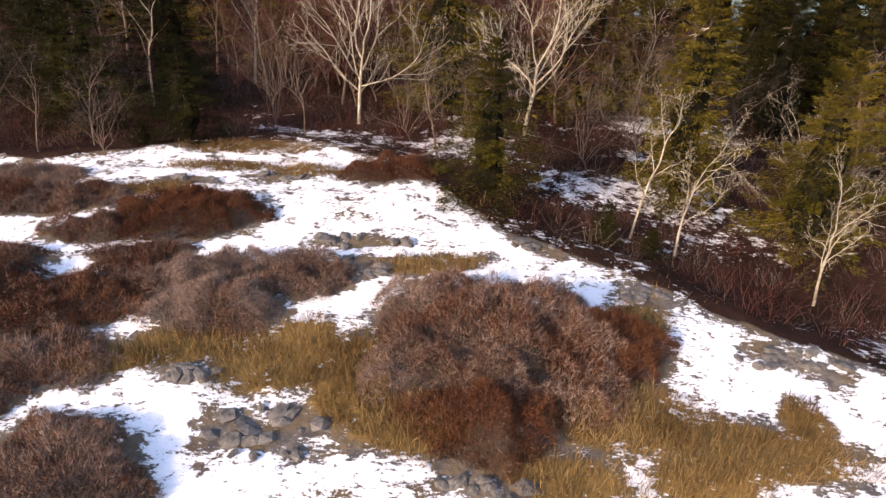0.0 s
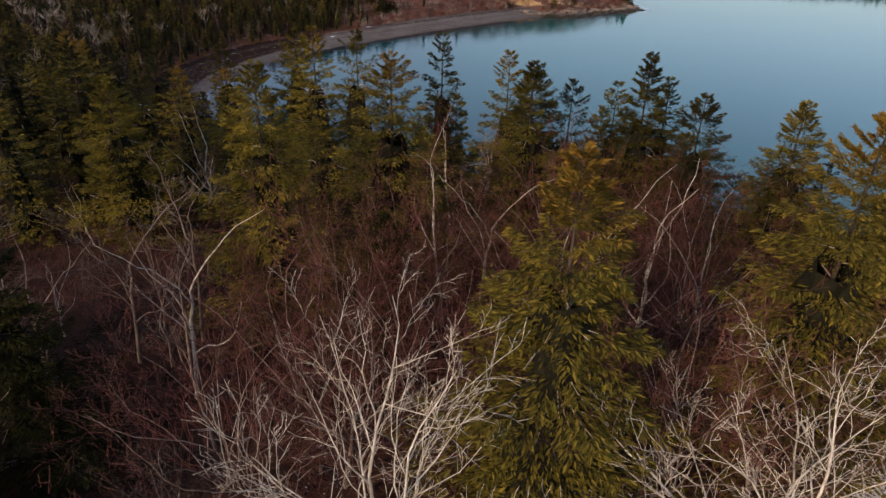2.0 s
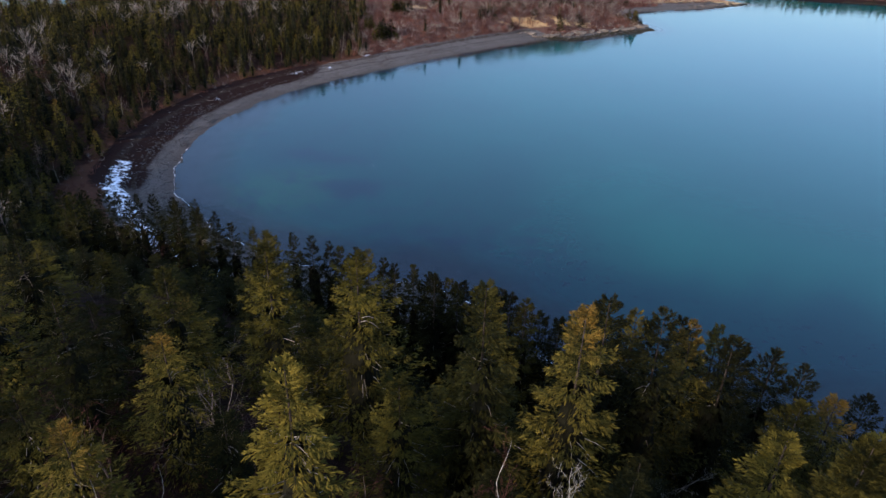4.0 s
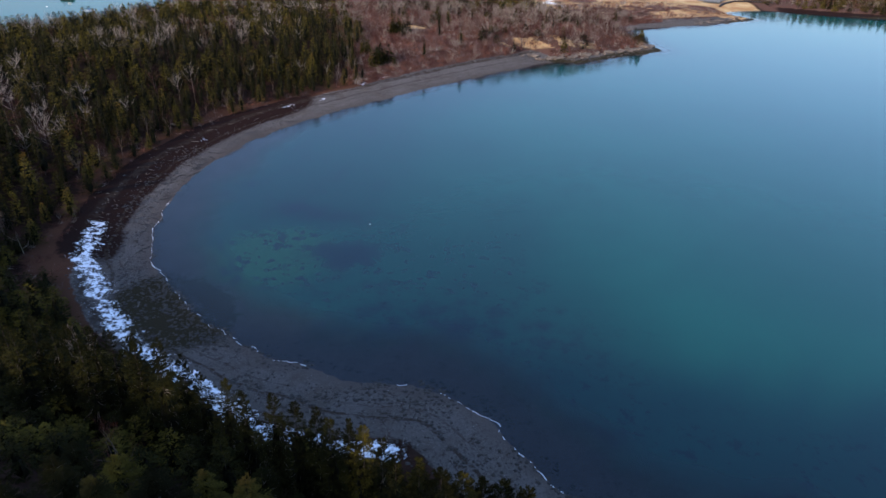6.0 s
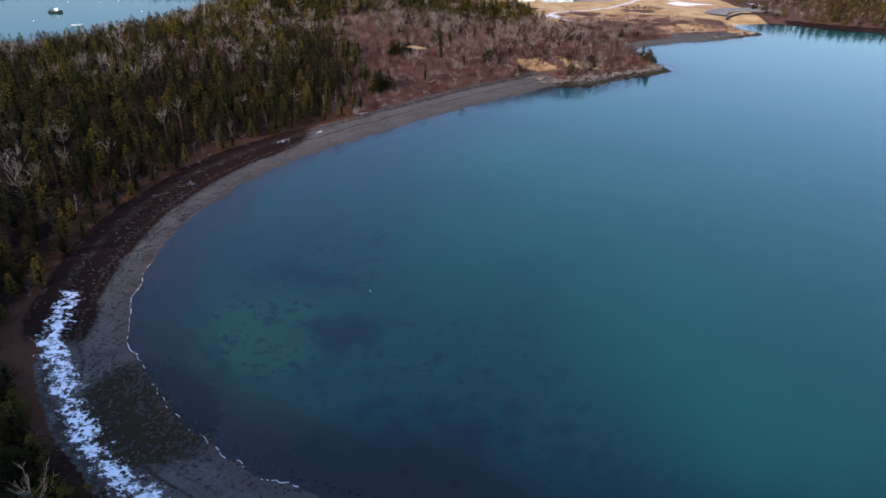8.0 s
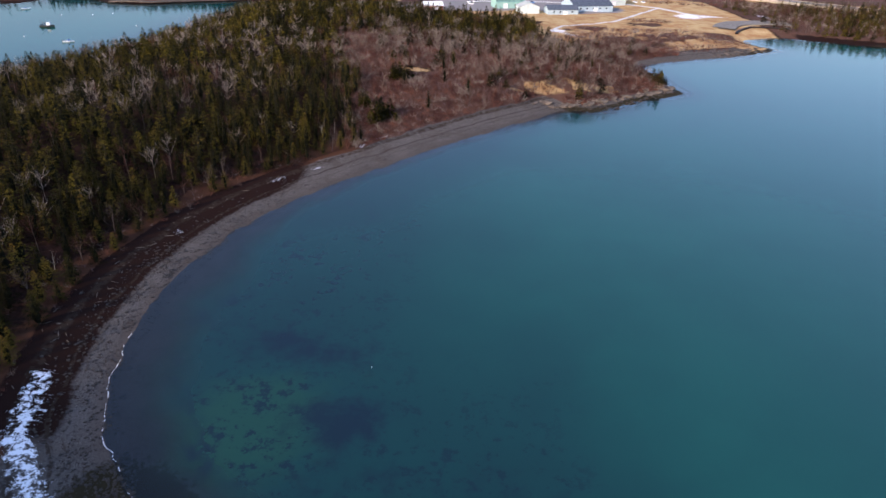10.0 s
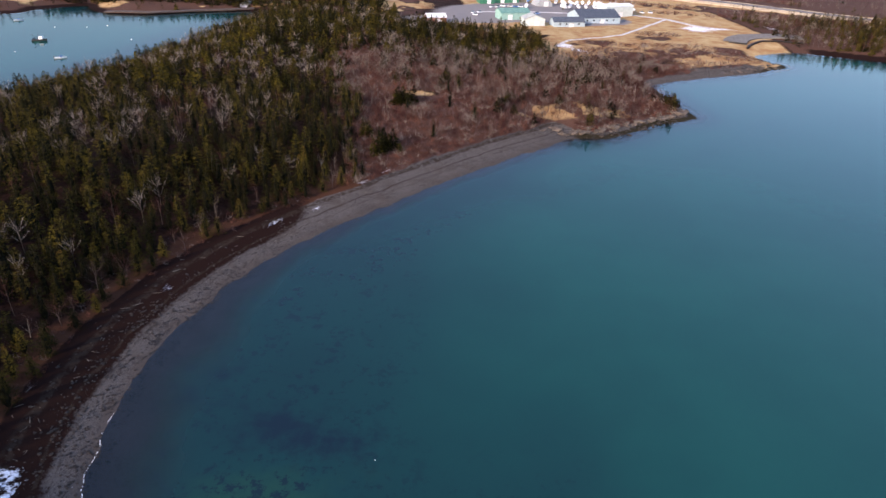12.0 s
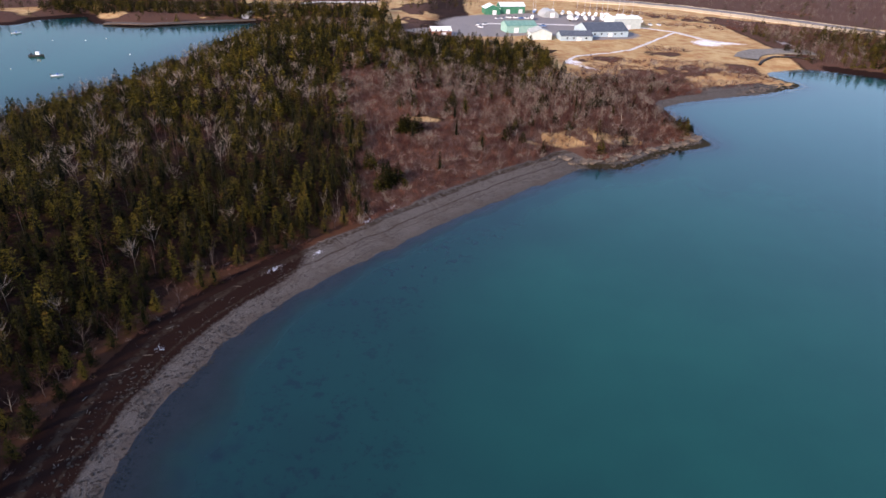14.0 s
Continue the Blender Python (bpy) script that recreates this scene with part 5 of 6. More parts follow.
def far_bare(seed, n, material):
    """A leafless tree further off, 9 m high: crooked limbs under a haze of fine upswept twigs."""
    g = np.random.default_rng(seed)
    a = np.arange(n) * 2.39996 + g.normal(0, 0.4, n)
    foot = 2.2 + 4.3 * g.random(n) ** 0.8
    up = 0.45 + 0.9 * g.random(n)
    d = unit(np.stack([np.cos(a), np.sin(a), up], -1))
    ln = (9.2 - foot) * (0.42 + 0.32 * g.random(n)) + 0.4
    base = np.stack([0.05 * np.cos(a), 0.05 * np.sin(a), foot], -1)
    side = unit(np.cross(d, g.normal(0, 1, (n, 3))))
    mid = base + d * ln[:, None] * 0.5 + g.normal(0, 0.15, (n, 3))
    tip = mid + unit(d + np.array([0, 0, 0.5]) + g.normal(0, 0.15, (n, 3))) * (0.6 * ln)[:, None]
    one = reeds(base, mid, tip, side, 0.032)
    m = 14 * n
    k = g.integers(0, n, m)
    t = g.random((m, 1)) ** 0.7
    b2 = np.where(t < 0.5, base[k] + (mid[k] - base[k]) * (0.4 + 1.2 * t), mid[k] + (tip[k] - mid[k]) * (2 * t - 1))
    d2 = unit(d[k] + g.normal(0, 0.55, (m, 3)) + np.array([0, 0, 0.55]))
    s2 = unit(np.cross(d2, g.normal(0, 1, (m, 3))))
    l2 = 0.5 + 1.0 * g.random((m, 1))
    v2 = np.stack([b2 - s2 * 0.020, b2 + s2 * 0.020, b2 + d2 * l2], 1)
    v2 = np.concatenate([v2, v2[:, 2:]], 1).reshape(-1, 3)
    tr = tubes(np.array([[0, 0, 0.0], [0, 0, 4.0]]), np.array([[0.05, 0, 4.0], [0.0, 0.1, 8.5]]), np.array([0.10, 0.07]), np.array([0.07, 0.02]), 4)
    return [(*one, material), (v2, np.arange(4 * m).reshape(-1, 4), material), (*tr, 7)]


FAR_MATS = [SPRUCE, SPRUCE_DARK, SPRUCE_OLIVE, BARK_DARK, TWIG_DUN, TWIG_RED, BARK_BIRCH, TWIG_GREY, CROWN_SHADE]
far_shapes = [far_spruce(700 + k, rr, 130, 0.34) for k, rr in enumerate((3.0, 2.5, 3.3, 2.7, 2.3))] + [far_bare(720 + k, 13, 4 + k % 2) for k in range(4)] + [far_bare(730, 16, 4)]
mid_spruce = [spruce_shape(760 + k, 10.0, rr, 74, 9, 0.68, 0.05, 0.0, 0.34, 0.19, 0.66) for k, rr in enumerate((3.0, 2.5, 2.8, 2.4, 3.3, 2.7))]
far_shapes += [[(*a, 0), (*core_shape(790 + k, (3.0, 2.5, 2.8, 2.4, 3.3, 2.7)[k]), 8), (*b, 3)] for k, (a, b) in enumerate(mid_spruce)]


def conifer_land(x, y):
    """Where the wooded hill and the far woods stand."""
    d, c = bay(x, y), cove(x, y)
    edge = -34.6 - 0.19 * (y - 291)
    hill = (x < edge + 26 * (fbm(x, y, 14, 31) - 0.5)) & (y < 470)
    ridge = (y > 440) & (y < 560) & (x < 56 - 0.1 * (y - 460)) & (y < 500 + 0.75 * (x + 60).clip(-70, 90) + 28)
    beyond = (y > 520) & (x < -60) & (y > 640 - 0.0 * x)
    cape = (y > 440) & (y < 622) & (x < -45) & (x > -215)
    return (d > 16.5) & (c > 6) & (hill | ridge | beyond | cape)


# the trees that stand along the beach, one by one
x, y, z, g = scatter(81, 5200, (-135, -30, 140, 300), lambda x, y: conifer_land(x, y) & (bay(x, y) < 52) & ((y > 168) | (x < -82)), 3.1)
singles = min(120, len(x))
order = np.argsort(bay(x, y))
x, y, z = x[order], y[order], z[order]
for i in range(singles):
    if g.random() < 0.80:
        k, tone = 12 + int(g.integers(6)), int(g.choice([0, 0, 1, 1, 1, 2]))
        h = g.uniform(6.0, 10.5)
        h *= 0.7 if bay(np.array([x[i]]), np.array([y[i]]))[0] < 24 else 1.0
        plant("spruce", TONE_WORDS[tone], "tree", "spruces along the beach", x[i], y[i], near_pieces(k, tone), g.uniform(0, 6.28), 0.40 + 0.05 * h, h / 10)
    else:
        tone = int(g.choice([3, 1, 1, 2]))
        plant("birch" if tone == 3 else "bare_tree", LIMB_WORDS[tone], "tree", "bare trees along the beach", x[i], y[i], bare_pieces(int(g.integers(6, 10)), tone), g.uniform(0, 6.28), g.uniform(0.6, 1.05))
rest = [(x[i], y[i], z[i]) for i in range(singles, len(x))]

# the rest of the hill, the ridge and the far woods
x, y, z, g = scatter(82, 42000, (-330, 60, 120, 690), lambda x, y: conifer_land(x, y) & ~((bay(x, y) < 52) & (x > -135) & (x < -30) & (y > 140) & (y < 300)) & ((x > -215) | (y < 330) | (y > 560)), 3.2)
rest += list(zip(x, y, z))
rows = list(joined_spruces)
pale_at = value_noise(np.array([r[0] for r in rest]), np.array([r[1] for r in rest]), 35, 91)
for (px, py, pz), pale in zip(rest, pale_at):
    bare_share = 0.10 + 0.22 * (pale > 0.58) * (py < 430)
    if g.random() < bare_share:
        rows.append((int(g.choice([5, 5, 7, 7, 6, 8, 9])), px, py, pz, g.uniform(0, 6.28), g.uniform(0.75, 1.15), g.uniform(0.75, 1.15), 0))
    else:
        tall = g.choice([0.5, 0.7, 0.8, 0.9, 1.05]) * g.uniform(0.85, 1.12) * (1.0 if py < 320 else 0.85)
        rows.append((int(g.integers(10, 16)) if py < 360 else int(g.integers(5)), px, py, pz, g.uniform(0, 6.28), 0.35 + 0.65 * tall, tall, int(g.choice([0, 0, 0, 1, 1, 1, 1, 2]))))
v, f, m = joined(far_shapes, rows)
tagged(new("spruce_woods", mesh_of("spruce_woods", v, f, FAR_MATS, m)), "dense dark spruce woods with pale bare trees among them", "woods", kind="stuff")

# the wood that closes the headland round the back of the ledge
x, y, z, g = scatter(90, 5000, (-150, 120, -130, 60), lambda x, y: (crest_distance(x, y) < -4) & (bay(x, y) > 20) & ((x > 30) | (x < -62) | (y < -68)) & ~((y > 24) & (x > -112) & (x < 76)), 4.2)
rows = [(int(g.integers(5)), x[i], y[i], z[i], g.uniform(0, 6.28), g.uniform(0.9, 1.2), g.uniform(0.6, 1.0), int(g.integers(2))) for i in range(len(x))]
v, f, m = joined(far_shapes, rows)
tagged(new("back_woods", mesh_of("back_woods", v, f, FAR_MATS, m)), "dense dark spruce wood behind the snowy ledge", "woods", kind="stuff")

# woods on the other shores
x, y, z, g = scatter(83, 26000, (-560, 620, 380, 1100), lambda x, y: (bay(x, y) > 9) & (cove(x, y) > 8) & (
    ((x > 225) & (y < 640 - 0.62 * (x - 340)) & (y > 505 - 0.35 * (x - 259) + 6)) | ((y > 905 - 0.62 * x) & (y < 1000) & (x > 60)) |
    ((x < -155) & (y > 590 + 0.1 * (x + 150)) & (y > 648 - 0.3 * (x + 300).clip(-100, 0))) | ((x > -150) & (x < 20) & (y > 700) & (y < 900)) | ((x < -330) & (y > 560)) | ((x < -130) & (x > -345) & (y > 596) & (y < 662))), 5.6)
rows = []
shore_rows = []
mx, my, mz, gm = scatter(89, 9000, (222, 420, 440, 640), lambda x, y: (bay(x, y) > 8) & (y < 636 - 0.62 * (x - 340)) & (y > 511 - 0.35 * (x - 259)), 3.4)
for i in range(len(mx)):
    evergreen = gm.random() < (0.15 if mx[i] < 262 else 0.5)
    shore_rows.append((int(gm.integers(5)) if evergreen else int(gm.choice([5, 6, 7, 8, 6, 8])), mx[i], my[i], mz[i], gm.uniform(0, 6.28), gm.uniform(0.7, 1.0), gm.uniform(0.55, 0.95), int(gm.integers(3))))
v, f, m = joined(far_shapes, shore_rows)
tagged(new("shore_woods", mesh_of("shore_woods", v, f, FAR_MATS, m)), "bare grey-brown trees and spruces along the far shore", "woods", kind="stuff")
for i in range(len(x)):
    leafless = g.random() < (0.94 if x[i] > 0 and y[i] > 640 else 0.6 if x[i] < -100 else 0.55)
    rows.append((int(g.choice([5, 6, 6, 8, 8])) if leafless and x[i] < 0 else int(g.choice([5, 7, 6, 8])) if leafless else int(g.integers(5)), x[i], y[i], z[i], g.uniform(0, 6.28), g.uniform(0.7, 1.1), g.uniform(0.5, 0.95), int(g.choice([0, 1, 2]))))
thin_shapes = [far_spruce(780 + k, rr, 46, 0.32) for k, rr in enumerate((2.6, 2.1, 3.0, 2.4, 1.9))] + [far_bare(790 + k, 6, 4 + k % 2) for k in range(4)]
v, f, m = joined(thin_shapes, rows)
tagged(new("far_woods", mesh_of("far_woods", v, f, FAR_MATS, m)), "mixed woods of bare trees and spruces on far shores", "woods", kind="stuff")

# thickets on the point and along the banks
thicket = [[(*bush_shape(740 + k, 20, 2.9, 2.2, 0.036, 0.65), (0, 3, 1, 0, 3, 0, 0, 1, 2)[k])] for k in range(9)]
scrub_at = lambda x, y: (x > -40 - 0.19 * (y - 291)) & (y > 284) & (y < 470) & (bay(x, y) > np.where(x > 44, 6.5, 13.5))
x, y, z, g = scatter(84, 40000, (-70, 125, 280, 470), lambda x, y: scrub_at(x, y) & (fbm(x, y, 18, 92) > 0.28) & (np.hypot((x + 17) / 9, (y - 368) / 5) > 1) & (np.hypot((x + 46) / 10, (y - 427) / 5) > 1) & ((np.hypot((x - 38) / 24, (y - 363 - 0.15 * (x - 38)) / 6) > 0.7 + 0.7 * fbm(x, y, 6, 65)) | (fbm(x, y, 3, 66) > 0.62)), 0.92)
rows = [(int(g.integers(9)), x[i], y[i], z[i], g.uniform(0, 6.28), g.uniform(0.7, 1.4), g.uniform(0.5, 1.2) * (0.6 + 0.9 * value_noise(x[i], y[i], 11, 67)), 0) for i in range(len(x))]
x, y, z, g2 = scatter(85, 26000, (60, 330, 440, 760), lambda x, y: (bay(x, y) > 9) & ((((x - 124) / 62) ** 2 + ((y - 490 - 0.12 * (x - 124)) / 33) ** 2 < 1) | (((x - 140) / 38) ** 2 + ((y - 500) / 13) ** 2 < 1) | (((x - 104) / 30) ** 2 + ((y - 484) / 13) ** 2 < 1) | (((x - 137) / 17) ** 2 + ((y - 558) / 9) ** 2 < 1) | ((np.abs(y - 660 + 0.2 * (x - 175)) < 8) & (x > 165) & (x < 275)) | (((x - 86) / 15) ** 2 + ((y - 522) / 8) ** 2 < 1) | ((y > 716 - 0.55 * (x - 150)) & (y < 736 - 0.55 * (x - 150)) & (x > 110)) | ((y > 838 - 0.6 * (x - 150)) & (y < 875 - 0.6 * (x - 150)))) & (fbm(x, y, 9, 36) > 0.36), 1.15)
rows += [(int(g2.integers(9)), x[i], y[i], z[i], g2.uniform(0, 6.28), g2.uniform(0.7, 1.3), g2.uniform(0.4, 1.1), 0) for i in range(len(x))]
x, y, z, g2 = scatter(86, 4500, (-95, -25, 130, 300), lambda x, y: (bay(x, y) > 15) & (bay(x, y) < 24) & (near_line(x, y, SNOW_STRIP, 3.0) < 0.2) & (fbm(x, y, 7, 94) > 0.34), 0.8)
rows += [(int(g2.integers(9)), x[i], y[i], z[i], g2.uniform(0, 6.28), g2.uniform(0.35, 0.7), g2.uniform(0.2, 0.55), 0) for i in range(len(x))]
v, f, m = joined(thicket, rows)
tagged(new("thicket", mesh_of("thicket", v, f, [TWIG_RED, foliage("russet_twigs", (0, (0.085, 0.034, 0.026)), (1, (0.18, 0.080, 0.052))), TWIG_DUN, foliage("mauve_grey_twigs", (0, (0.075, 0.046, 0.042)), (1, (0.165, 0.112, 0.100)))], m)), "reddish brown leafless thickets on the point and banks", "shrubs", kind="stuff")

# single trees that stand up out of the thickets
x, y, z, g = scatter(87, 1500, (-60, 100, 290, 470), lambda x, y: scrub_at(x, y) & (bay(x, y) > 18) & (((x > 5) & (y > 380)) | (np.random.default_rng(9).random(len(x)) < 0.16)), 3.3)
for i in range(min(150, len(x))):
    grove = x[i] > 5 and y[i] > 375
    if g.random() < (0.22 if grove else 0.35):
        tone = int(g.choice([0, 1]))
        h = g.uniform(3.5, 7.5)
        plant("spruce", TONE_WORDS[tone], "tree", "spruces on the point", x[i], y[i], near_pieces(12 + int(g.integers(6)), tone), g.uniform(0, 6.28), 0.4 + 0.04 * h, h / 10)
    else:
        tone = int(g.choice([3, 1, 1]))
        plant("birch" if tone == 3 else "bare_tree", LIMB_WORDS[tone], "tree", "bare trees on the point", x[i], y[i], bare_pieces(int(g.integers(6, 10)), tone), g.uniform(0, 6.28), g.uniform(0.55, 0.95))

# a pale birch grove across the point, with spruces in it
x, y, z, g = scatter(88, 6000, (-62, 105, 330, 470), lambda x, y: scrub_at(x, y) & (bay(x, y) > 9) & (fbm(x, y, 22, 98) + 0.25 * sstep(-30, 40, x) * sstep(350, 400, y) > 0.56), 2.3)
rows = []
for i in range(len(x)):
    if g.random() < 0.10:
        rows.append((int(g.integers(5)), x[i], y[i], z[i], g.uniform(0, 6.28), g.uniform(0.6, 0.95), g.uniform(0.4, 0.75), int(g.integers(2))))
    else:
        rows.append((int(g.choice([5, 7, 6, 8, 9, 6])), x[i], y[i], z[i], g.uniform(0, 6.28), g.uniform(0.65, 1.05), g.uniform(0.55, 1.0), 0))
for cx, cy in ((92, 386), (96, 391), (89, 394), (60, 405), (64, 409), (56, 402), (30, 398), (-26, 352), (-29, 355), (-22, 353), (-28, 312), (-31, 308), (-35, 322)):
    for _ in range(4):
        px, py = cx + g.normal(0, 1.8), cy + g.normal(0, 1.8)
        rows.append((int(g.integers(5)), px, py, ground_z(px, py), g.uniform(0, 6.28), g.uniform(0.6, 0.9), g.uniform(0.4, 0.75), int(g.integers(2))))
v, f, m = joined(far_shapes, rows)
tagged(new("grove", mesh_of("grove", v, f, FAR_MATS, m)), "pale leafless birches and a few dark spruces on the point", "woods", kind="stuff")

# ---- beach: weed clumps, stones, driftwood, foam ----
def lump(seed, flat, sub=1):
    g = np.random.default_rng(seed)
    bm = bmesh.new()
    bmesh.ops.create_icosphere(bm, subdivisions=sub, radius=0.5)
    v = np.array([p.co[:] for p in bm.verts]) * (0.75 + 0.45 * g.random((len(bm.verts), 1))) * np.array([1.2, 1, flat])
    f = np.array([[q.index for q in t.verts] for t in bm.faces])
    bm.free()
    return v, f


weeds = [[(*lump(800 + k, 0.28), 0)] for k in range(5)]
gx = np.random.default_rng(91)
i = gx.integers(0, len(BAY_LINE) - 1, 90000)
t = gx.random(len(i))[:, None]
p = BAY_LINE[i] * (1 - t) + BAY_LINE[i + 1] * t + gx.normal(0, 6.5, (len(i), 2))
p = p[(p[:, 1] > 104) & (p[:, 1] < 352) & (p[:, 0] < 62)]
d = bay(p[:, 0], p[:, 1])
x, y = p.T
patch = (np.hypot((x + 49) / 12, (y - 146) / 17) < 1) * (fbm(x, y, 3, 93) > 0.40) * 0.65 + 0.16 * (d < 5) * (y > 190) + 0.14 * (d < 10) * (x < -50) * (y > 155)
belts = np.exp(-((d - 7.4) / 0.5) ** 2) * 0.35 + np.exp(-((d - 12.2) / 1.0) ** 2) * 0.35
on = (d > -3) & (d < 14) & (gx.random(len(x)) < (fbm(x, y, 4, 95) - 0.40) * 1.1 + patch + belts * (fbm(x, y, 6, 94) > 0.42))
x, y = x[on], y[on]
z = land(x, y)
rows = [(int(gx.integers(5)), x[k], y[k], z[k] + 0.03, gx.uniform(0, 6.28), q, q, 0) for k, q in enumerate(0.14 + 0.55 * gx.random(len(x)) ** 2.5)]
v, f, m = joined(weeds, rows)
tagged(new("seaweed", mesh_of("seaweed", v, f, [WEED_ROCK])), "dark seaweed clumps and wet stones on the gravel", "seaweed", kind="stuff")

# sticks and bleached litter along the top of the beach
i = gx.integers(0, len(BAY_LINE) - 1, 9000)
p = BAY_LINE[i] + gx.normal(0, 8, (len(i), 2))
d = bay(p[:, 0], p[:, 1])
p = p[(d > 8.5) & (d < 18) & (p[:, 1] > 112) & (p[:, 1] < 345) & (p[:, 0] < 40) & (gx.random(len(p)) < 0.5)]
n = len(p)
a = gx.uniform(0, 6.28, n)
half = np.stack([np.cos(a), np.sin(a), gx.normal(0, 0.12, n)], -1) * (0.12 + 0.6 * gx.random(n) ** 4)[:, None]
mid = np.c_[p, land(p[:, 0], p[:, 1]) + 0.12]
stick = tubes(mid - half, mid + half, np.full(n, 0.045), np.full(n, 0.025), 4)
tagged(new("driftwood_litter", mesh_of("driftwood_litter", *stick, [DRIFTWOOD])), "bleached sticks and litter along the top of the beach", "driftwood", kind="stuff")

foam_mat = simple("foam", (0.70, 0.72, 0.74), (0.85, 0.86, 0.87), 3.0, 0.8, bump=0)
line = smooth_line(SHORE, 24)
line = line[(line[:, 1] > 96) & (line[:, 1] < 190) & (line[:, 0] < 16)]
tang = unit(np.gradient(line, axis=0))
side = np.stack([-tang[:, 1], tang[:, 0]], -1)
keep = (fbm(line[:, 0], line[:, 1], 3.0, 96) > 0.42) & (value_noise(line[:, 0], line[:, 1], 0.5, 99) > 0.35)
wide = 0.02 + 0.10 * fbm(line[:, 0], line[:, 1], 1.2, 97)
rise = 0.34 * (fbm(line[:, 0], line[:, 1], 5, 14) - 0.5)
inland = np.sign(bay(*(line + 0.5 * side).T))
line = line + side * (inland * np.where(rise < 0, -rise / 0.165, -rise / 0.07))[:, None]
wide = 0.7 * wide
inner, outer = line + side * wide[:, None], line - side * wide[:, None]
v = np.stack([np.c_[inner, np.full(len(line), 0.03)], np.c_[outer, np.full(len(line), 0.03)]], 1).reshape(-1, 3)
f = np.array([(2 * i, 2 * i + 1, 2 * i + 3, 2 * i + 2) for i in range(len(line) - 1) if keep[i] and np.hypot(*(line[i + 1] - line[i])) < 3])
tagged(new("foam", mesh_of("foam", v, f, [foam_mat])), "thin broken line of foam at the water's edge", "foam", kind="structure")

lg = np.random.default_rng(92)


def log_mesh(seed):
    g = np.random.default_rng(seed)
    p = [np.array([t * 4.0 - 2, 0.12 * math.sin(t * 3 + seed), 0.05 * math.sin(t * 5)]) for t in np.linspace(0, 1, 7)]
    rows = [chain(p, np.linspace(0.15, 0.07, 7), 7)]
    return mesh_of("log", *merge(rows), [DRIFTWOOD], smooth=True)


logs = [log_mesh(k) for k in range(4)]
LOGS = [(-72.5, 235.1), (-68.5, 241.5), (-73.6, 225.6), (-62.6, 252.9), (-81.4, 199.5), (-79.6, 211.7), (-77.6, 218.8), (-54.8, 140.0), (-59.1, 141.5), (-56.0, 146.8), (-50, 134.5), (-62, 150), (-66.5, 156), (-45, 130), (-71, 165),
        (-55, 263), (-46, 277), (-36, 291), (-27, 302), (-75.5, 221), (-66, 247), (-58, 259), (-83, 193), (-79, 186)]
for px, py in LOGS:
    i = np.argmin(np.hypot(BAY_LINE[:, 0] - px, BAY_LINE[:, 1] - py))
    t = BAY_LINE[(i + 1) % len(BAY_LINE)] - BAY_LINE[i - 1]
    s = lg.uniform(0.25, 0.6)
    ob = new("driftwood_log", logs[int(lg.integers(4))])
    ob.matrix_basis = pose(px, py, ground_z(px, py) + 0.10 * s, 0, 0, math.degrees(math.atan2(t[1], t[0])) + lg.uniform(-60, 60)) @ Matrix.Diagonal((s, s, s, 1))
    tagged(ob, "bleached grey driftwood log on the upper beach", "driftwood", "driftwood logs")

# ---- rocks of the point and of the far spit ----
rock_meshes = []
for k in range(6):
    v, f = lump(820 + k, 0.6, 1)
    rock_meshes.append((mesh_of("shore_rock", v, f, [SHORE_ROCK]), mesh_of("weedy_rock", v, f, [WEED_ROCK])))
rr = np.random.default_rng(93)
ROCKY = [(35.3, 350.3), (40.9, 347.8), (48.4, 351.6), (57.8, 354.2), (66.3, 361.2), (74.1, 364.5), (82.5, 369.2), (90, 375.5), (94.6, 384.2), (82.8, 377.7), (91, 380), (53, 349.5), (70, 360.5), (87, 372), (62, 353)]
for px, py in ROCKY:
    for _ in range(13):
        x, y = px + rr.normal(0, 3.4), py + rr.normal(0, 2.4)
        d0 = float(bay(np.array([x]), np.array([y]))[0])
        if d0 < -2.5:
            continue
        dry = d0 > 3.0
        s = (0.4 + 1.7 * rr.random() ** 2) * (1.1 if dry else 0.9)
        ob = new("shore_rock", rock_meshes[int(rr.integers(6))][0 if dry else 1])
        ob.matrix_basis = pose(x, y, max(-0.1, ground_z(x, y)) + 0.08 * s, rr.uniform(-10, 10), rr.uniform(-10, 10), rr.uniform(0, 360)) @ Matrix.Diagonal((s * 1.3, s, s, 1))
        tagged(ob, "pale angular shore rock at the point" if dry else "dark weed-covered rock at the waterline", "rock", "rocks at the point" if dry else "weedy rocks at the point")
for k in range(70):
    t = k / 70
    x, y = 150 + 36 * t + rr.normal(0, 2.5), 463 + 22 * t + rr.normal(0, 2.0)
    if float(bay(np.array([x]), np.array([y]))[0]) < -2:
        continue
    s = rr.uniform(0.8, 2.2)
    ob = new("spit_rock", rock_meshes[int(rr.integers(6))][int(rr.random() < 0.45)])
    ob.matrix_basis = pose(x, y, max(-0.1, ground_z(x, y)) + 0.05 * s, 0, 0, rr.uniform(0, 360)) @ Matrix.Diagonal((s * 1.3, s, 0.7 * s, 1))
    tagged(ob, "rough rock at the end of the far spit", "rock", "rocks on the spit")


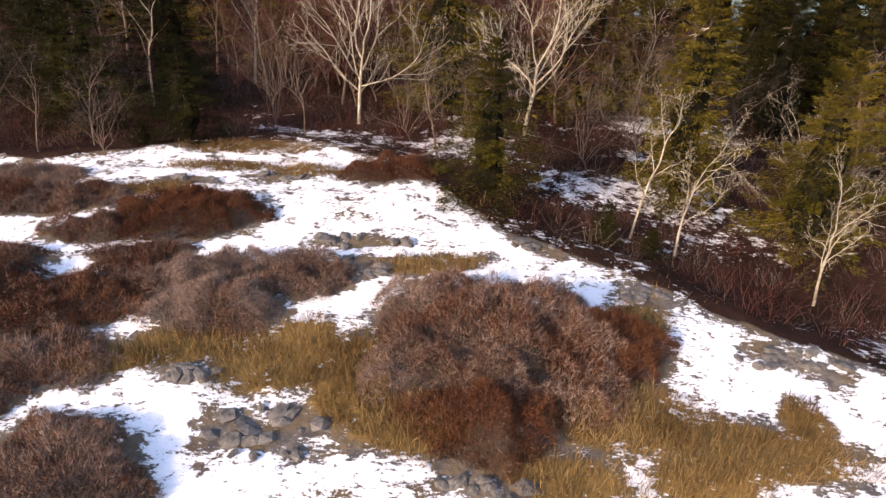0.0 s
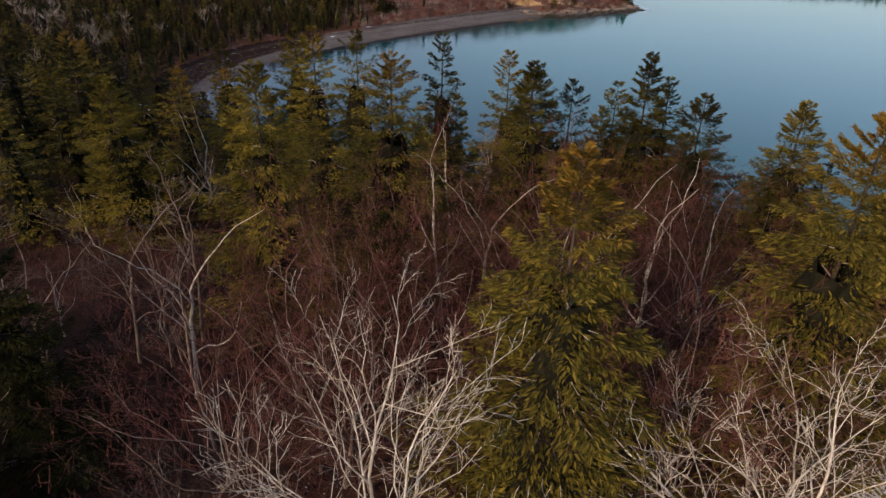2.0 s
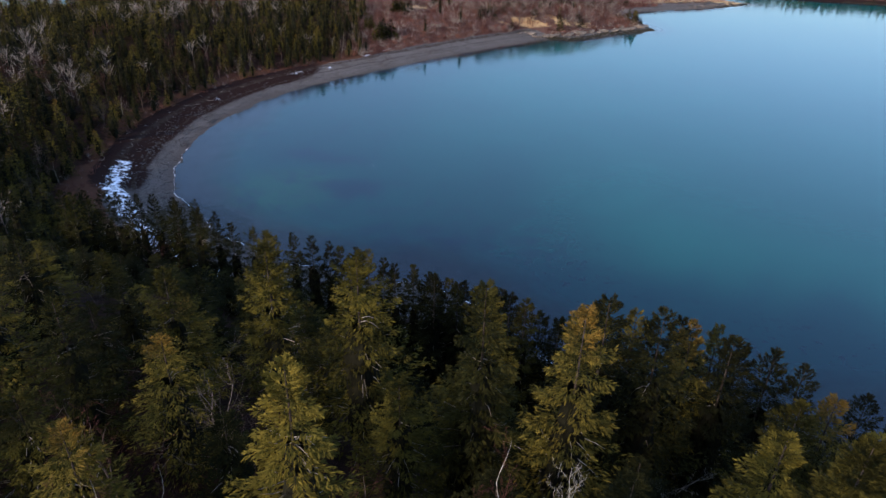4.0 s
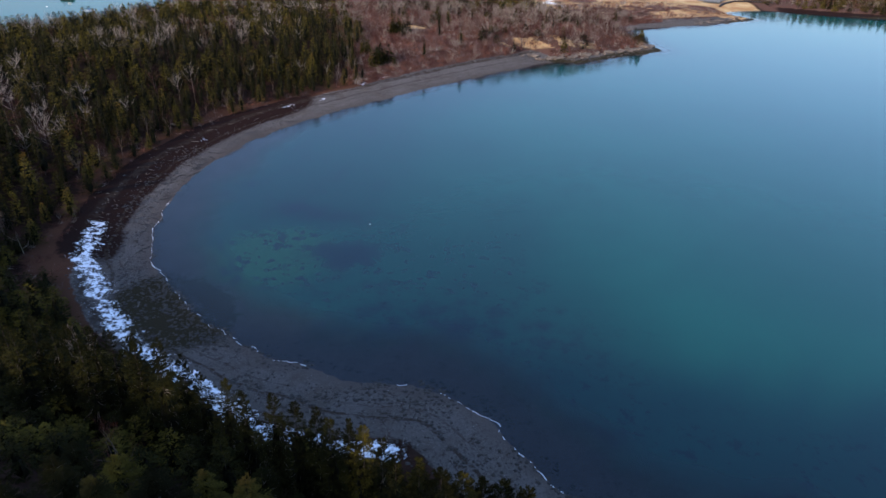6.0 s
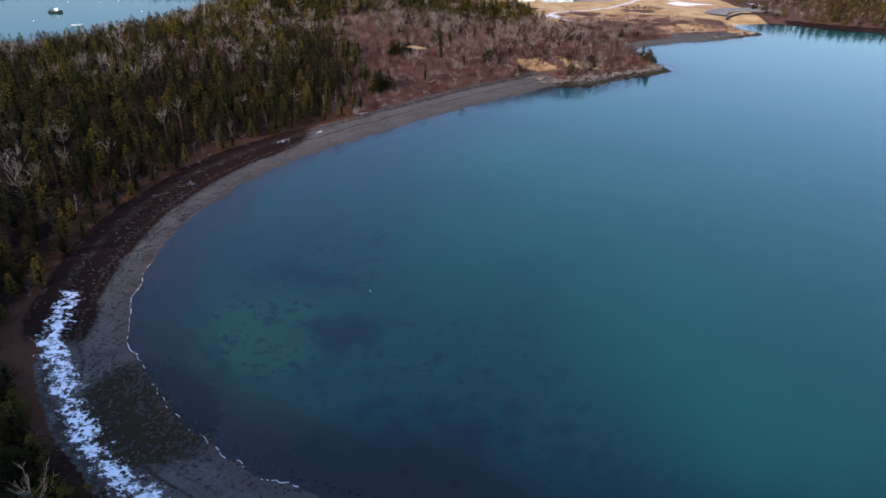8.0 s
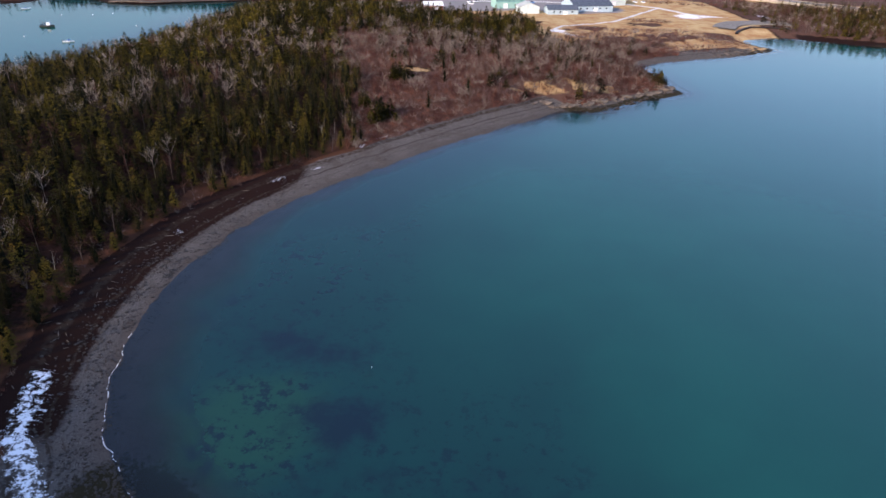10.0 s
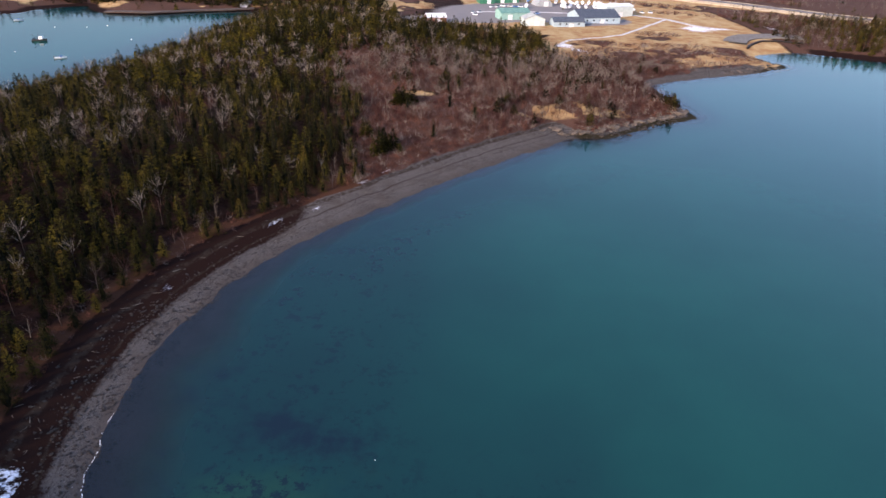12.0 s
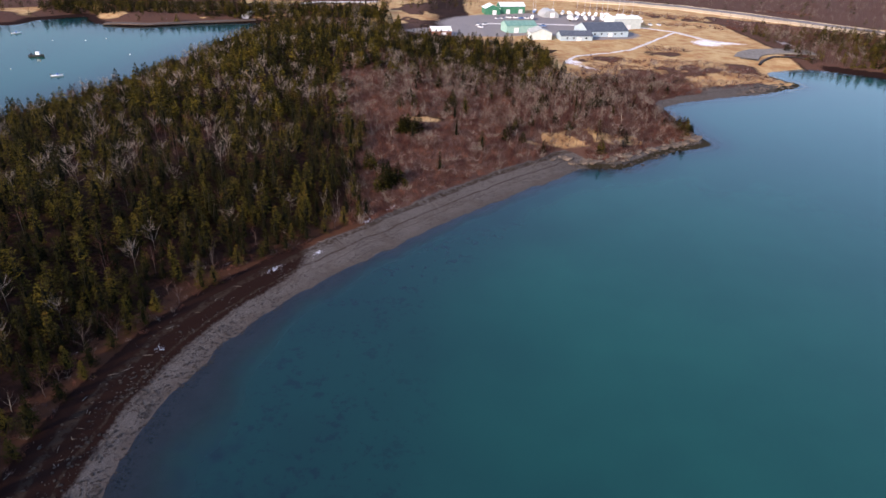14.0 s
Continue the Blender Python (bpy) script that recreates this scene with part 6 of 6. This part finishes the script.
# broken ledges that step down into the water at the point
ledge_meshes = []
for k in range(4):
    v, f = lump(840 + k, 0.5, 2)
    v = np.round(v * 5.5) / 5.5 * 0.5 + v * 0.5
    ledge_meshes.append(mesh_of("ledge_rock", v, f, [SHORE_ROCK]))
for k, (x, y, s) in enumerate([(97.5, 384, 3.6), (95, 389, 4.2), (96, 380, 3.0), (93, 379, 3.8), (89, 375, 3.2), (84, 372, 3.4), (79, 369, 2.6), (73, 366, 3.2), (66, 362, 2.6), (60, 357, 3.4), (54, 352.5, 2.8),
                               (47, 350, 3.6), (42, 349, 2.6), (96.5, 394, 3.2), (95, 399, 2.6), (50, 354, 2.4), (36, 351, 2.6), (30, 349, 2.0)]):
    ob = new("ledge_rock", ledge_meshes[k % 4])
    ob.matrix_basis = pose(x, y, max(0.0, ground_z(x, y)) + 0.10 * s, rr.uniform(-12, 12), rr.uniform(-12, 12), 25 + rr.uniform(-25, 25)) @ Matrix.Diagonal((s * 1.5, s, s * rr.uniform(0.6, 1.0), 1))
    tagged(ob, "broken tan ledge of rock stepping into the water", "rock", "ledges at the point")

# ---- lanes, runway and spillway ----
def ribbon(name, label, pts, width, mat, lift=0.06, category="lane", step=6.0):
    """A strip of made ground that follows the land."""
    pts = np.array(pts, float)
    seg = np.hypot(*np.diff(pts, axis=0).T)
    along = np.concatenate([[0], np.cumsum(seg)])
    t = np.linspace(0, along[-1], max(2, int(along[-1] / step)))
    p = np.stack([np.interp(t, along, pts[:, 0]), np.interp(t, along, pts[:, 1])], -1)
    tg = unit(np.gradient(p, axis=0))
    sd = np.stack([-tg[:, 1], tg[:, 0]], -1) * width / 2
    a, b = p + sd, p - sd
    za = np.maximum(land(a[:, 0], a[:, 1]), land(b[:, 0], b[:, 1])) + lift
    n = len(p)
    v = np.concatenate([np.c_[a, za], np.c_[b, za], np.c_[b, za - 0.8], np.c_[a, za - 0.8]])
    f = []
    for i in range(n - 1):
        for q in range(4):
            r = (q + 1) % 4
            f.append((q * n + i, q * n + i + 1, r * n + i + 1, r * n + i))
    return tagged(new(name, mesh_of(name, v, f, [mat])), label, category, kind="structure")


ASPHALT = simple("worn_asphalt", (0.13, 0.12, 0.115), (0.22, 0.20, 0.19), 0.4, 0.9)
PALE_TURF = simple("pale_verge", (0.52, 0.39, 0.22), (0.66, 0.53, 0.35), 0.3, 0.95)
LANE = simple("snowy_track", (0.42, 0.38, 0.34), (0.72, 0.71, 0.70), 0.5, 0.9)
GRAVEL = simple("grey_gravel_bank", (0.14, 0.13, 0.115), (0.22, 0.20, 0.175), 0.6, 0.95)
ribbon("runway_verge", "pale mown grass verge beside an airstrip", [(40, 826), (129, 798), (172, 787), (217, 763), (258, 729), (294, 695), (340, 652), (480, 560)], 34, PALE_TURF, 0.35, "verge")
ribbon("runway", "worn grey asphalt airstrip across the flat", [(40, 832), (129, 804), (172, 793), (217, 769), (258, 735), (294, 701), (340, 658), (480, 566)], 11, ASPHALT, 0.75, "airstrip")
ribbon("track", "snow-dusted gravel track through dead grass", [(60.7, 507.4), (69.4, 527.6), (79.6, 534.1), (109.1, 550.7), (133.4, 583.3), (165.9, 628.7)], 2.3, LANE)
ribbon("track", "snow-dusted gravel track past the boatyard", [(165.9, 628.7), (150, 640), (124, 650), (60, 645), (20, 640)], 4.0, LANE)
ribbon("track", "snow-dusted gravel track to the snowfield", [(165.9, 628.7), (176, 603), (186, 590)], 4.5, LANE)
ribbon("track", "snow-dusted shore road across the cove", [(-169.9, 641.7), (-168.8, 671.0), (-152.2, 700.1), (-125.1, 727.0), (-70, 740)], 7, LANE)
ribbon("spillway", "grey gravel embankment above the far pool", [(184, 541), (192, 555), (205, 564), (225, 566), (240, 564)], 15, GRAVEL, 0.4, "embankment")
ribbon("retaining_wall", "dark timber retaining wall along the pool", [(188, 529), (193, 537), (205, 549.5), (220, 551), (234, 548)], 1.6, WRACK, 0.9, "wall")
ribbon("cove_bank", "dark tidal bank across the cove", [(-262, 607), (-231, 607), (-199, 624), (-160, 640)], 6, simple("tidal_mud", (0.06, 0.045, 0.035), (0.12, 0.09, 0.07), 0.5), 0.5, "bank")

# ---- the boatyard ----
WALL_GREEN = simple("green_steel_wall", (0.03, 0.15, 0.09), (0.05, 0.20, 0.12), 0.5, 0.5)
WALL_BLUE = simple("pale_blue_siding", (0.32, 0.42, 0.47), (0.42, 0.52, 0.56), 0.5, 0.6)
WALL_PALE = simple("pale_grey_siding", (0.45, 0.52, 0.50), (0.56, 0.62, 0.60), 0.5, 0.6)
ROOF_WHITE = simple("white_steel_roof", (0.62, 0.68, 0.68), (0.78, 0.82, 0.82), 0.5, 0.5)
ROOF_SLATE = simple("dark_blue_shingles", (0.045, 0.06, 0.085), (0.09, 0.11, 0.14), 0.8, 0.8)
ROOF_TEAL = simple("teal_steel_roof", (0.10, 0.24, 0.20), (0.18, 0.34, 0.28), 0.5, 0.5)
DOOR_WHITE = simple("white_door", (0.65, 0.66, 0.66), (0.78, 0.78, 0.78), 1.0, 0.5)
GLASS = simple("dark_window_glass", (0.02, 0.03, 0.04), (0.05, 0.06, 0.07), 1.0, 0.1, 0.5, bump=0)


def shed(name, label, x, y, turn, w, d, h, rise, wall, roof, windows=3, doors=1, ridge="x"):
    """A gabled shed: its front along x faces -y."""
    z = min(ground_z(x, y), ground_z(x + 5, y + 5)) - 0.2
    ob = thing(name, label, "building", "", pose(x, y, z, 0, 0, turn))
    bm = bmesh.new()
    if ridge == "x":
        prof = [(-d / 2, 0), (d / 2, 0), (d / 2, h), (0, h + rise), (-d / 2, h)]
        ends = [[bm.verts.new((s * w / 2, a, b)) for a, b in prof] for s in (-1, 1)]
    else:
        prof = [(-w / 2, 0), (w / 2, 0), (w / 2, h), (0, h + rise), (-w / 2, h)]
        ends = [[bm.verts.new((a, s * d / 2, b)) for a, b in prof] for s in (-1, 1)]
    bm.faces.new(ends[0])
    bm.faces.new(ends[1][::-1])
    for i in range(5):
        bm.faces.new((ends[0][i], ends[1][i], ends[1][(i + 1) % 5], ends[0][(i + 1) % 5]))
    bmesh.ops.recalc_face_normals(bm, faces=bm.faces)
    part("wall", bm_mesh("shed_wall", bm, wall), ob)
    span = (d if ridge == "x" else w) / 2
    slope = math.hypot(span, rise) + 0.5
    ang = math.degrees(math.atan2(rise, span))
    for s in (-1, 1):
        bm = bmesh.new()
        if ridge == "x":
            m = pose(0, s * (span / 2 + 0.15), h + rise / 2 + 0.12, -s * ang, 0, 0) @ Matrix.Diagonal((w + 0.8, slope, 0.18, 1))
        else:
            m = pose(s * (span / 2 + 0.15), 0, h + rise / 2 + 0.12, 0, s * ang, 0) @ Matrix.Diagonal((slope, d + 0.8, 0.18, 1))
        bmesh.ops.create_cube(bm, size=1, matrix=m)
        part("roof", bm_mesh("shed_roof", bm, roof), ob)
    for i in range(windows):
        win = part("window", bm_mesh("shed_window", bm_box(1.3, 0.1, 1.2, (-w / 2 + (i + 1) * w / (windows + 1), -d / 2 - 0.02, h * 0.45)), GLASS), ob)
        part("frame", bm_mesh("window_frame", bm_box(1.6, 0.06, 0.12, (-w / 2 + (i + 1) * w / (windows + 1), -d / 2 - 0.05, h * 0.45 - 0.12)), DOOR_WHITE), win)
    for i in range(doors):
        part("door", bm_mesh("shed_door", bm_box(3.4, 0.12, min(3.6, h * 0.75), (-w / 2 + (i + 0.5) * w / doors + 1.6, -d / 2 - 0.03, 0)), DOOR_WHITE), ob)
    return ob


shed("boat_shed", "low pale blue boat shed with dark shingle roof", 80, 586, 9, 23, 11, 3.6, 2.6, WALL_BLUE, ROOF_SLATE, 4, 1)
shed("workshop", "large blue-grey workshop with dark blue roof", 104, 610, 14, 32, 24, 4.2, 4.4, WALL_BLUE, ROOF_SLATE, 5, 1)
shed("storage_hall", "tall pale grey storage hall behind the workshop", 127, 640, 20, 25, 14, 8.0, 1.2, WALL_PALE, ROOF_WHITE, 0, 1)
shed("green_barn", "green steel barn with white gabled roof", 27.5, 694, 12, 13, 12, 5.0, 3.0, WALL_GREEN, ROOF_WHITE, 0, 1, "y")
shed("green_hall", "long green steel hall with white roof", 45, 701, 12, 22, 12, 6.0, 2.6, WALL_GREEN, ROOF_WHITE, 0, 2)
shed("teal_shed", "long shed with teal green roof behind the trees", 43, 612, 14, 23, 14, 5.0, 2.4, simple("teal_siding", (0.20, 0.38, 0.33), (0.30, 0.46, 0.40), 0.5), ROOF_TEAL, 0, 2)
shed("grey_shed", "pale grey shed beside the dead grass field", 55, 586, 8, 15, 12, 5.0, 2.8, WALL_PALE, simple("weathered_grey_roof", (0.32, 0.35, 0.33), (0.44, 0.47, 0.44), 0.5), 0, 1, "y")
shed("white_shed", "low white-roofed shed behind the spruces", -15, 586, 14, 14, 9, 3.5, 2.2, simple("red_brown_siding", (0.22, 0.09, 0.06), (0.32, 0.15, 0.10), 0.5), ROOF_WHITE, 0, 1)

# the round-topped hut
ob = thing("quonset_hut", "grey round-topped quonset hut at the yard", "building", "", pose(76, 687, ground_z(76, 687) - 0.1, 0, 0, 12))
bm = bmesh.new()
rings = [[bm.verts.new((7 * math.cos(math.pi * k / 12), yy, 6.0 * math.sin(math.pi * k / 12))) for k in range(13)] for yy in (-7, -2, 3, 8)]
for a, b in zip(rings[:-1], rings[1:]):
    for k in range(12):
        bm.faces.new((a[k], a[k + 1], b[k + 1], b[k]))
bm.faces.new(rings[0])
bm.faces.new(rings[-1][::-1])
part("shell", bm_mesh("hut_shell", bm, simple("galvanised_shell", (0.30, 0.32, 0.32), (0.42, 0.44, 0.44), 0.4, 0.45)), ob)
part("door", bm_mesh("hut_door", bm_box(4, 0.12, 4, (1, -7.08, 0)), DOOR_WHITE), ob)

# boats
HULL_WHITE = simple("white_gelcoat", (0.72, 0.73, 0.74), (0.82, 0.83, 0.83), 0.8, 0.35, bump=0)
HULL_BLUE = simple("blue_hull_paint", (0.05, 0.12, 0.28), (0.08, 0.17, 0.36), 0.8, 0.4, bump=0)
TARP = simple("shrink_wrap", (0.70, 0.72, 0.75), (0.82, 0.84, 0.86), 0.6, 0.5)
SPAR = simple("aluminium_spar", (0.50, 0.50, 0.49), (0.62, 0.62, 0.60), 0.8, 0.4, bump=0)
DARK = simple("dark_gear", (0.03, 0.03, 0.03), (0.07, 0.065, 0.06), 1.0, 0.6)


def hull(length, beam, deep, mat, name="hull"):
    """A boat's hull with a deck, bow towards +x, keel at z = 0."""
    n, k = 11, 7
    v = []
    for i in range(n):
        t = i / (n - 1)
        half = beam / 2 * (0.80 + 0.2 * math.sin(t * 2.2)) * (1 - max(0, (t - 0.45) / 0.55) ** 2.2)
        sheer = deep * (0.86 + 0.30 * t * t)
        foot = deep * 0.30 * max(0, (t - 0.6) / 0.4) ** 2
        for j in range(k):
            a = j / (k - 1) * 2 - 1
            z = foot + (sheer - foot) * abs(a) ** 1.7
            v.append((-length / 2 + length * t, max(0.02, half) * math.copysign(abs(a) ** 0.6, a), z))
    f = [(i * k + j, i * k + j + 1, (i + 1) * k + j + 1, (i + 1) * k + j) for i in range(n - 1) for j in range(k - 1)]
    f += [(i * k, (i + 1) * k, (i + 1) * k + k - 1, i * k + k - 1) for i in range(n - 1)]
    bm = bmesh.new()
    bv = [bm.verts.new(p) for p in v]
    for q in f:
        bm.faces.new([bv[i] for i in q])
    bm.faces.new([bv[j] for j in range(k)][::-1])
    bmesh.ops.recalc_face_normals(bm, faces=bm.faces)
    return bm_mesh(name, bm, mat)


def stick(a, b, r, mat, name):
    return mesh_of(name, *tubes(np.array([a], float), np.array([b], float), np.array([r]), np.array([r * 0.7]), 6), [mat])


def stored_boat(mat, wrapped, label):
    ob = thing("stored_boat", label, "boat", "boats stored in the yard")
    part("hull", hull(9.5, 3.2, 1.7, mat), ob).location = (0, 0, 1.2)
    part("keel", bm_mesh("keel", bm_box(2.4, 0.3, 1.3, (0, 0, 0)), DARK, 0.05), ob)
    if wrapped:
        bm = bmesh.new()
        pts = [[bm.verts.new(p) for p in ((xx, -w, 2.8), (xx, 0, 2.8 + hh), (xx, w, 2.8))] for xx, w, hh in ((-4.6, 1.4, 1.0), (-1, 1.6, 1.7), (2.5, 1.3, 1.4), (4.8, 0.15, 0.5))]
        for a, b in zip(pts[:-1], pts[1:]):
            for q in (0, 1):
                bm.faces.new((a[q], a[q + 1], b[q + 1], b[q]))
        part("cover", bm_mesh("cover", bm, TARP), ob, "white shrink-wrap winter cover")
    else:
        part("cabin", bm_mesh("cabin", bm_box(3.4, 1.9, 0.8, (0.3, 0, 2.8)), HULL_WHITE, 0.15), ob)
        part("mast", stick((0.8, 0, 2.8), (0.8, 0, 14.5), 0.14, SPAR, "mast"), ob)
    for sx in (-2.4, 2.2):
        for sy in (-1, 1):
            part("stand", stick((sx, sy * 1.7, 0), (sx, sy * 1.2, 2.0), 0.09, DARK, "stand"), ob)
    return ob


yard_kinds = [stored_boat(HULL_WHITE, False, "white sailing boat propped on stands ashore"), stored_boat(HULL_WHITE, True, "shrink-wrapped white boat propped on stands ashore"),
              stored_boat(HULL_BLUE, False, "blue-hulled sailing boat propped on stands ashore")]
YARD = [(89.5, 695.9), (94.5, 690.8), (101.0, 692.1), (106.5, 690.0), (112.1, 694.1), (117, 691.0), (122.0, 689.9), (127.0, 691.7), (134.8, 686.6), (140.6, 690.7), (146.6, 685.8), (147.4, 666.3),
        (90.3, 664.3), (96.5, 666.5), (103.3, 667.6), (110, 668.8), (117.4, 670.3), (66, 700), (82, 704), (60, 668)]
yr = np.random.default_rng(94)
for i, (px, py) in enumerate(YARD):
    kind = 1 if 12 <= i <= 16 or i in (0, 1) else 2 if i in (10, 17) else 0
    m = pose(px, py, ground_z(px, py), 0, 0, yr.uniform(60, 120))
    if kind < 3 and yard_kinds[kind].name and not yard_kinds[kind].get("placed"):
        yard_kinds[kind].matrix_basis = m
        yard_kinds[kind]["placed"] = 1
    else:
        copy_thing(yard_kinds[kind], m)


def car(paint, label):
    ob = thing("car", label, "car", "cars parked in the yard")
    bm = bm_box(4.4, 1.8, 0.75, (0, 0, 0.35))
    part("body", bm_mesh("car_body", bm, paint, 0.12), ob)
    bm = bm_box(2.4, 1.6, 0.6, (-0.2, 0, 1.08))
    part("cabin", bm_mesh("car_cabin", bm, GLASS, 0.16), ob)
    for sx in (-1.4, 1.4):
        for sy in (-0.85, 0.85):
            part("wheel", mesh_of("wheel", *tubes(np.array([[sx, sy - 0.1, 0.33]]), np.array([[sx, sy + 0.1, 0.33]]), np.array([0.33]), np.array([0.33 / 0.7 * 0.7]), 10), [DARK]), ob)
    return ob


cars = [car(HULL_WHITE, "white car parked in the boatyard"), car(HULL_BLUE, "blue car parked in the boatyard")]
CARS = [(31.3, 666.5), (36.0, 667.5), (41.0, 671.3), (46.7, 672.4), (50.9, 667.5), (55.5, 670.2), (13.5, 630.9), (15.3, 622.7), (19.2, 633.9), (61.6, 630.2), (65.1, 636.3), (154.3, 656.9), (160.7, 655.4)]
for i, (px, py) in enumerate(CARS):
    m = pose(px, py, ground_z(px, py), 0, 0, yr.uniform(0, 360))
    c = cars[1 if i in (4, 10) else 0]
    if not c.get("placed"):
        c.matrix_basis = m
        c["placed"] = 1
    else:
        copy_thing(c, m)

# boats and buoys afloat in the cove
ob = thing("fishing_boat", "dark-hulled fishing boat with white wheelhouse and boom", "boat", "", pose(-251, 499, -0.35, 0, 0, 10) @ Matrix.Diagonal((0.8, 0.8, 0.8, 1)))
part("hull", hull(10.5, 3.6, 1.9, DARK), ob)
part("wheelhouse", bm_mesh("wheelhouse", bm_box(2.6, 2.2, 2.2, (1.2, 0, 1.6)), HULL_WHITE, 0.1), ob)
part("mast", stick((-0.4, 0, 1.6), (-0.4, 0, 6.0), 0.12, DARK, "mast"), ob)
part("boom", stick((-0.4, 0, 2.4), (-5.2, 0.4, 5.6), 0.14, DARK, "boom"), ob)
part("net_drum", mesh_of("net_drum", *tubes(np.array([[-3.4, -0.9, 2.3]]), np.array([[-3.4, 0.9, 2.3]]), np.array([0.7]), np.array([0.7]), 12), [DARK]), ob)
ob = thing("skiff", "small white open motor boat at its mooring", "boat", "skiffs in the cove", pose(-216, 456, -0.3, 0, 0, 15))
part("hull", hull(6.0, 2.2, 1.0, HULL_WHITE), ob)
part("console", bm_mesh("console", bm_box(0.9, 0.9, 1.0, (0.2, 0, 0.9)), HULL_BLUE, 0.06), ob)
part("outboard", bm_mesh("outboard", bm_box(0.45, 0.4, 0.9, (-3.1, 0, 0.7)), DARK, 0.06), ob)
copy_thing(ob, pose(-301.2, 563.6, -0.3, 0, 0, 30))
buoy_me = mesh_of("float_ball", *lump(860, 0.95, 2), [HULL_WHITE], smooth=True)
for px, py in [(-266.4, 544.7), (-246.8, 547.9), (-236.7, 555.4), (-247.6, 468.2), (-201.8, 511.1), (-20.8, 180.5)]:
    ob = new("mooring_buoy", buoy_me)
    s = 0.16 if px > -100 else 0.6
    ob.matrix_basis = pose(px, py, 0.05) @ Matrix.Diagonal((s, s, s, 1))
    tagged(ob, "round white mooring buoy afloat", "buoy", "mooring buoys")
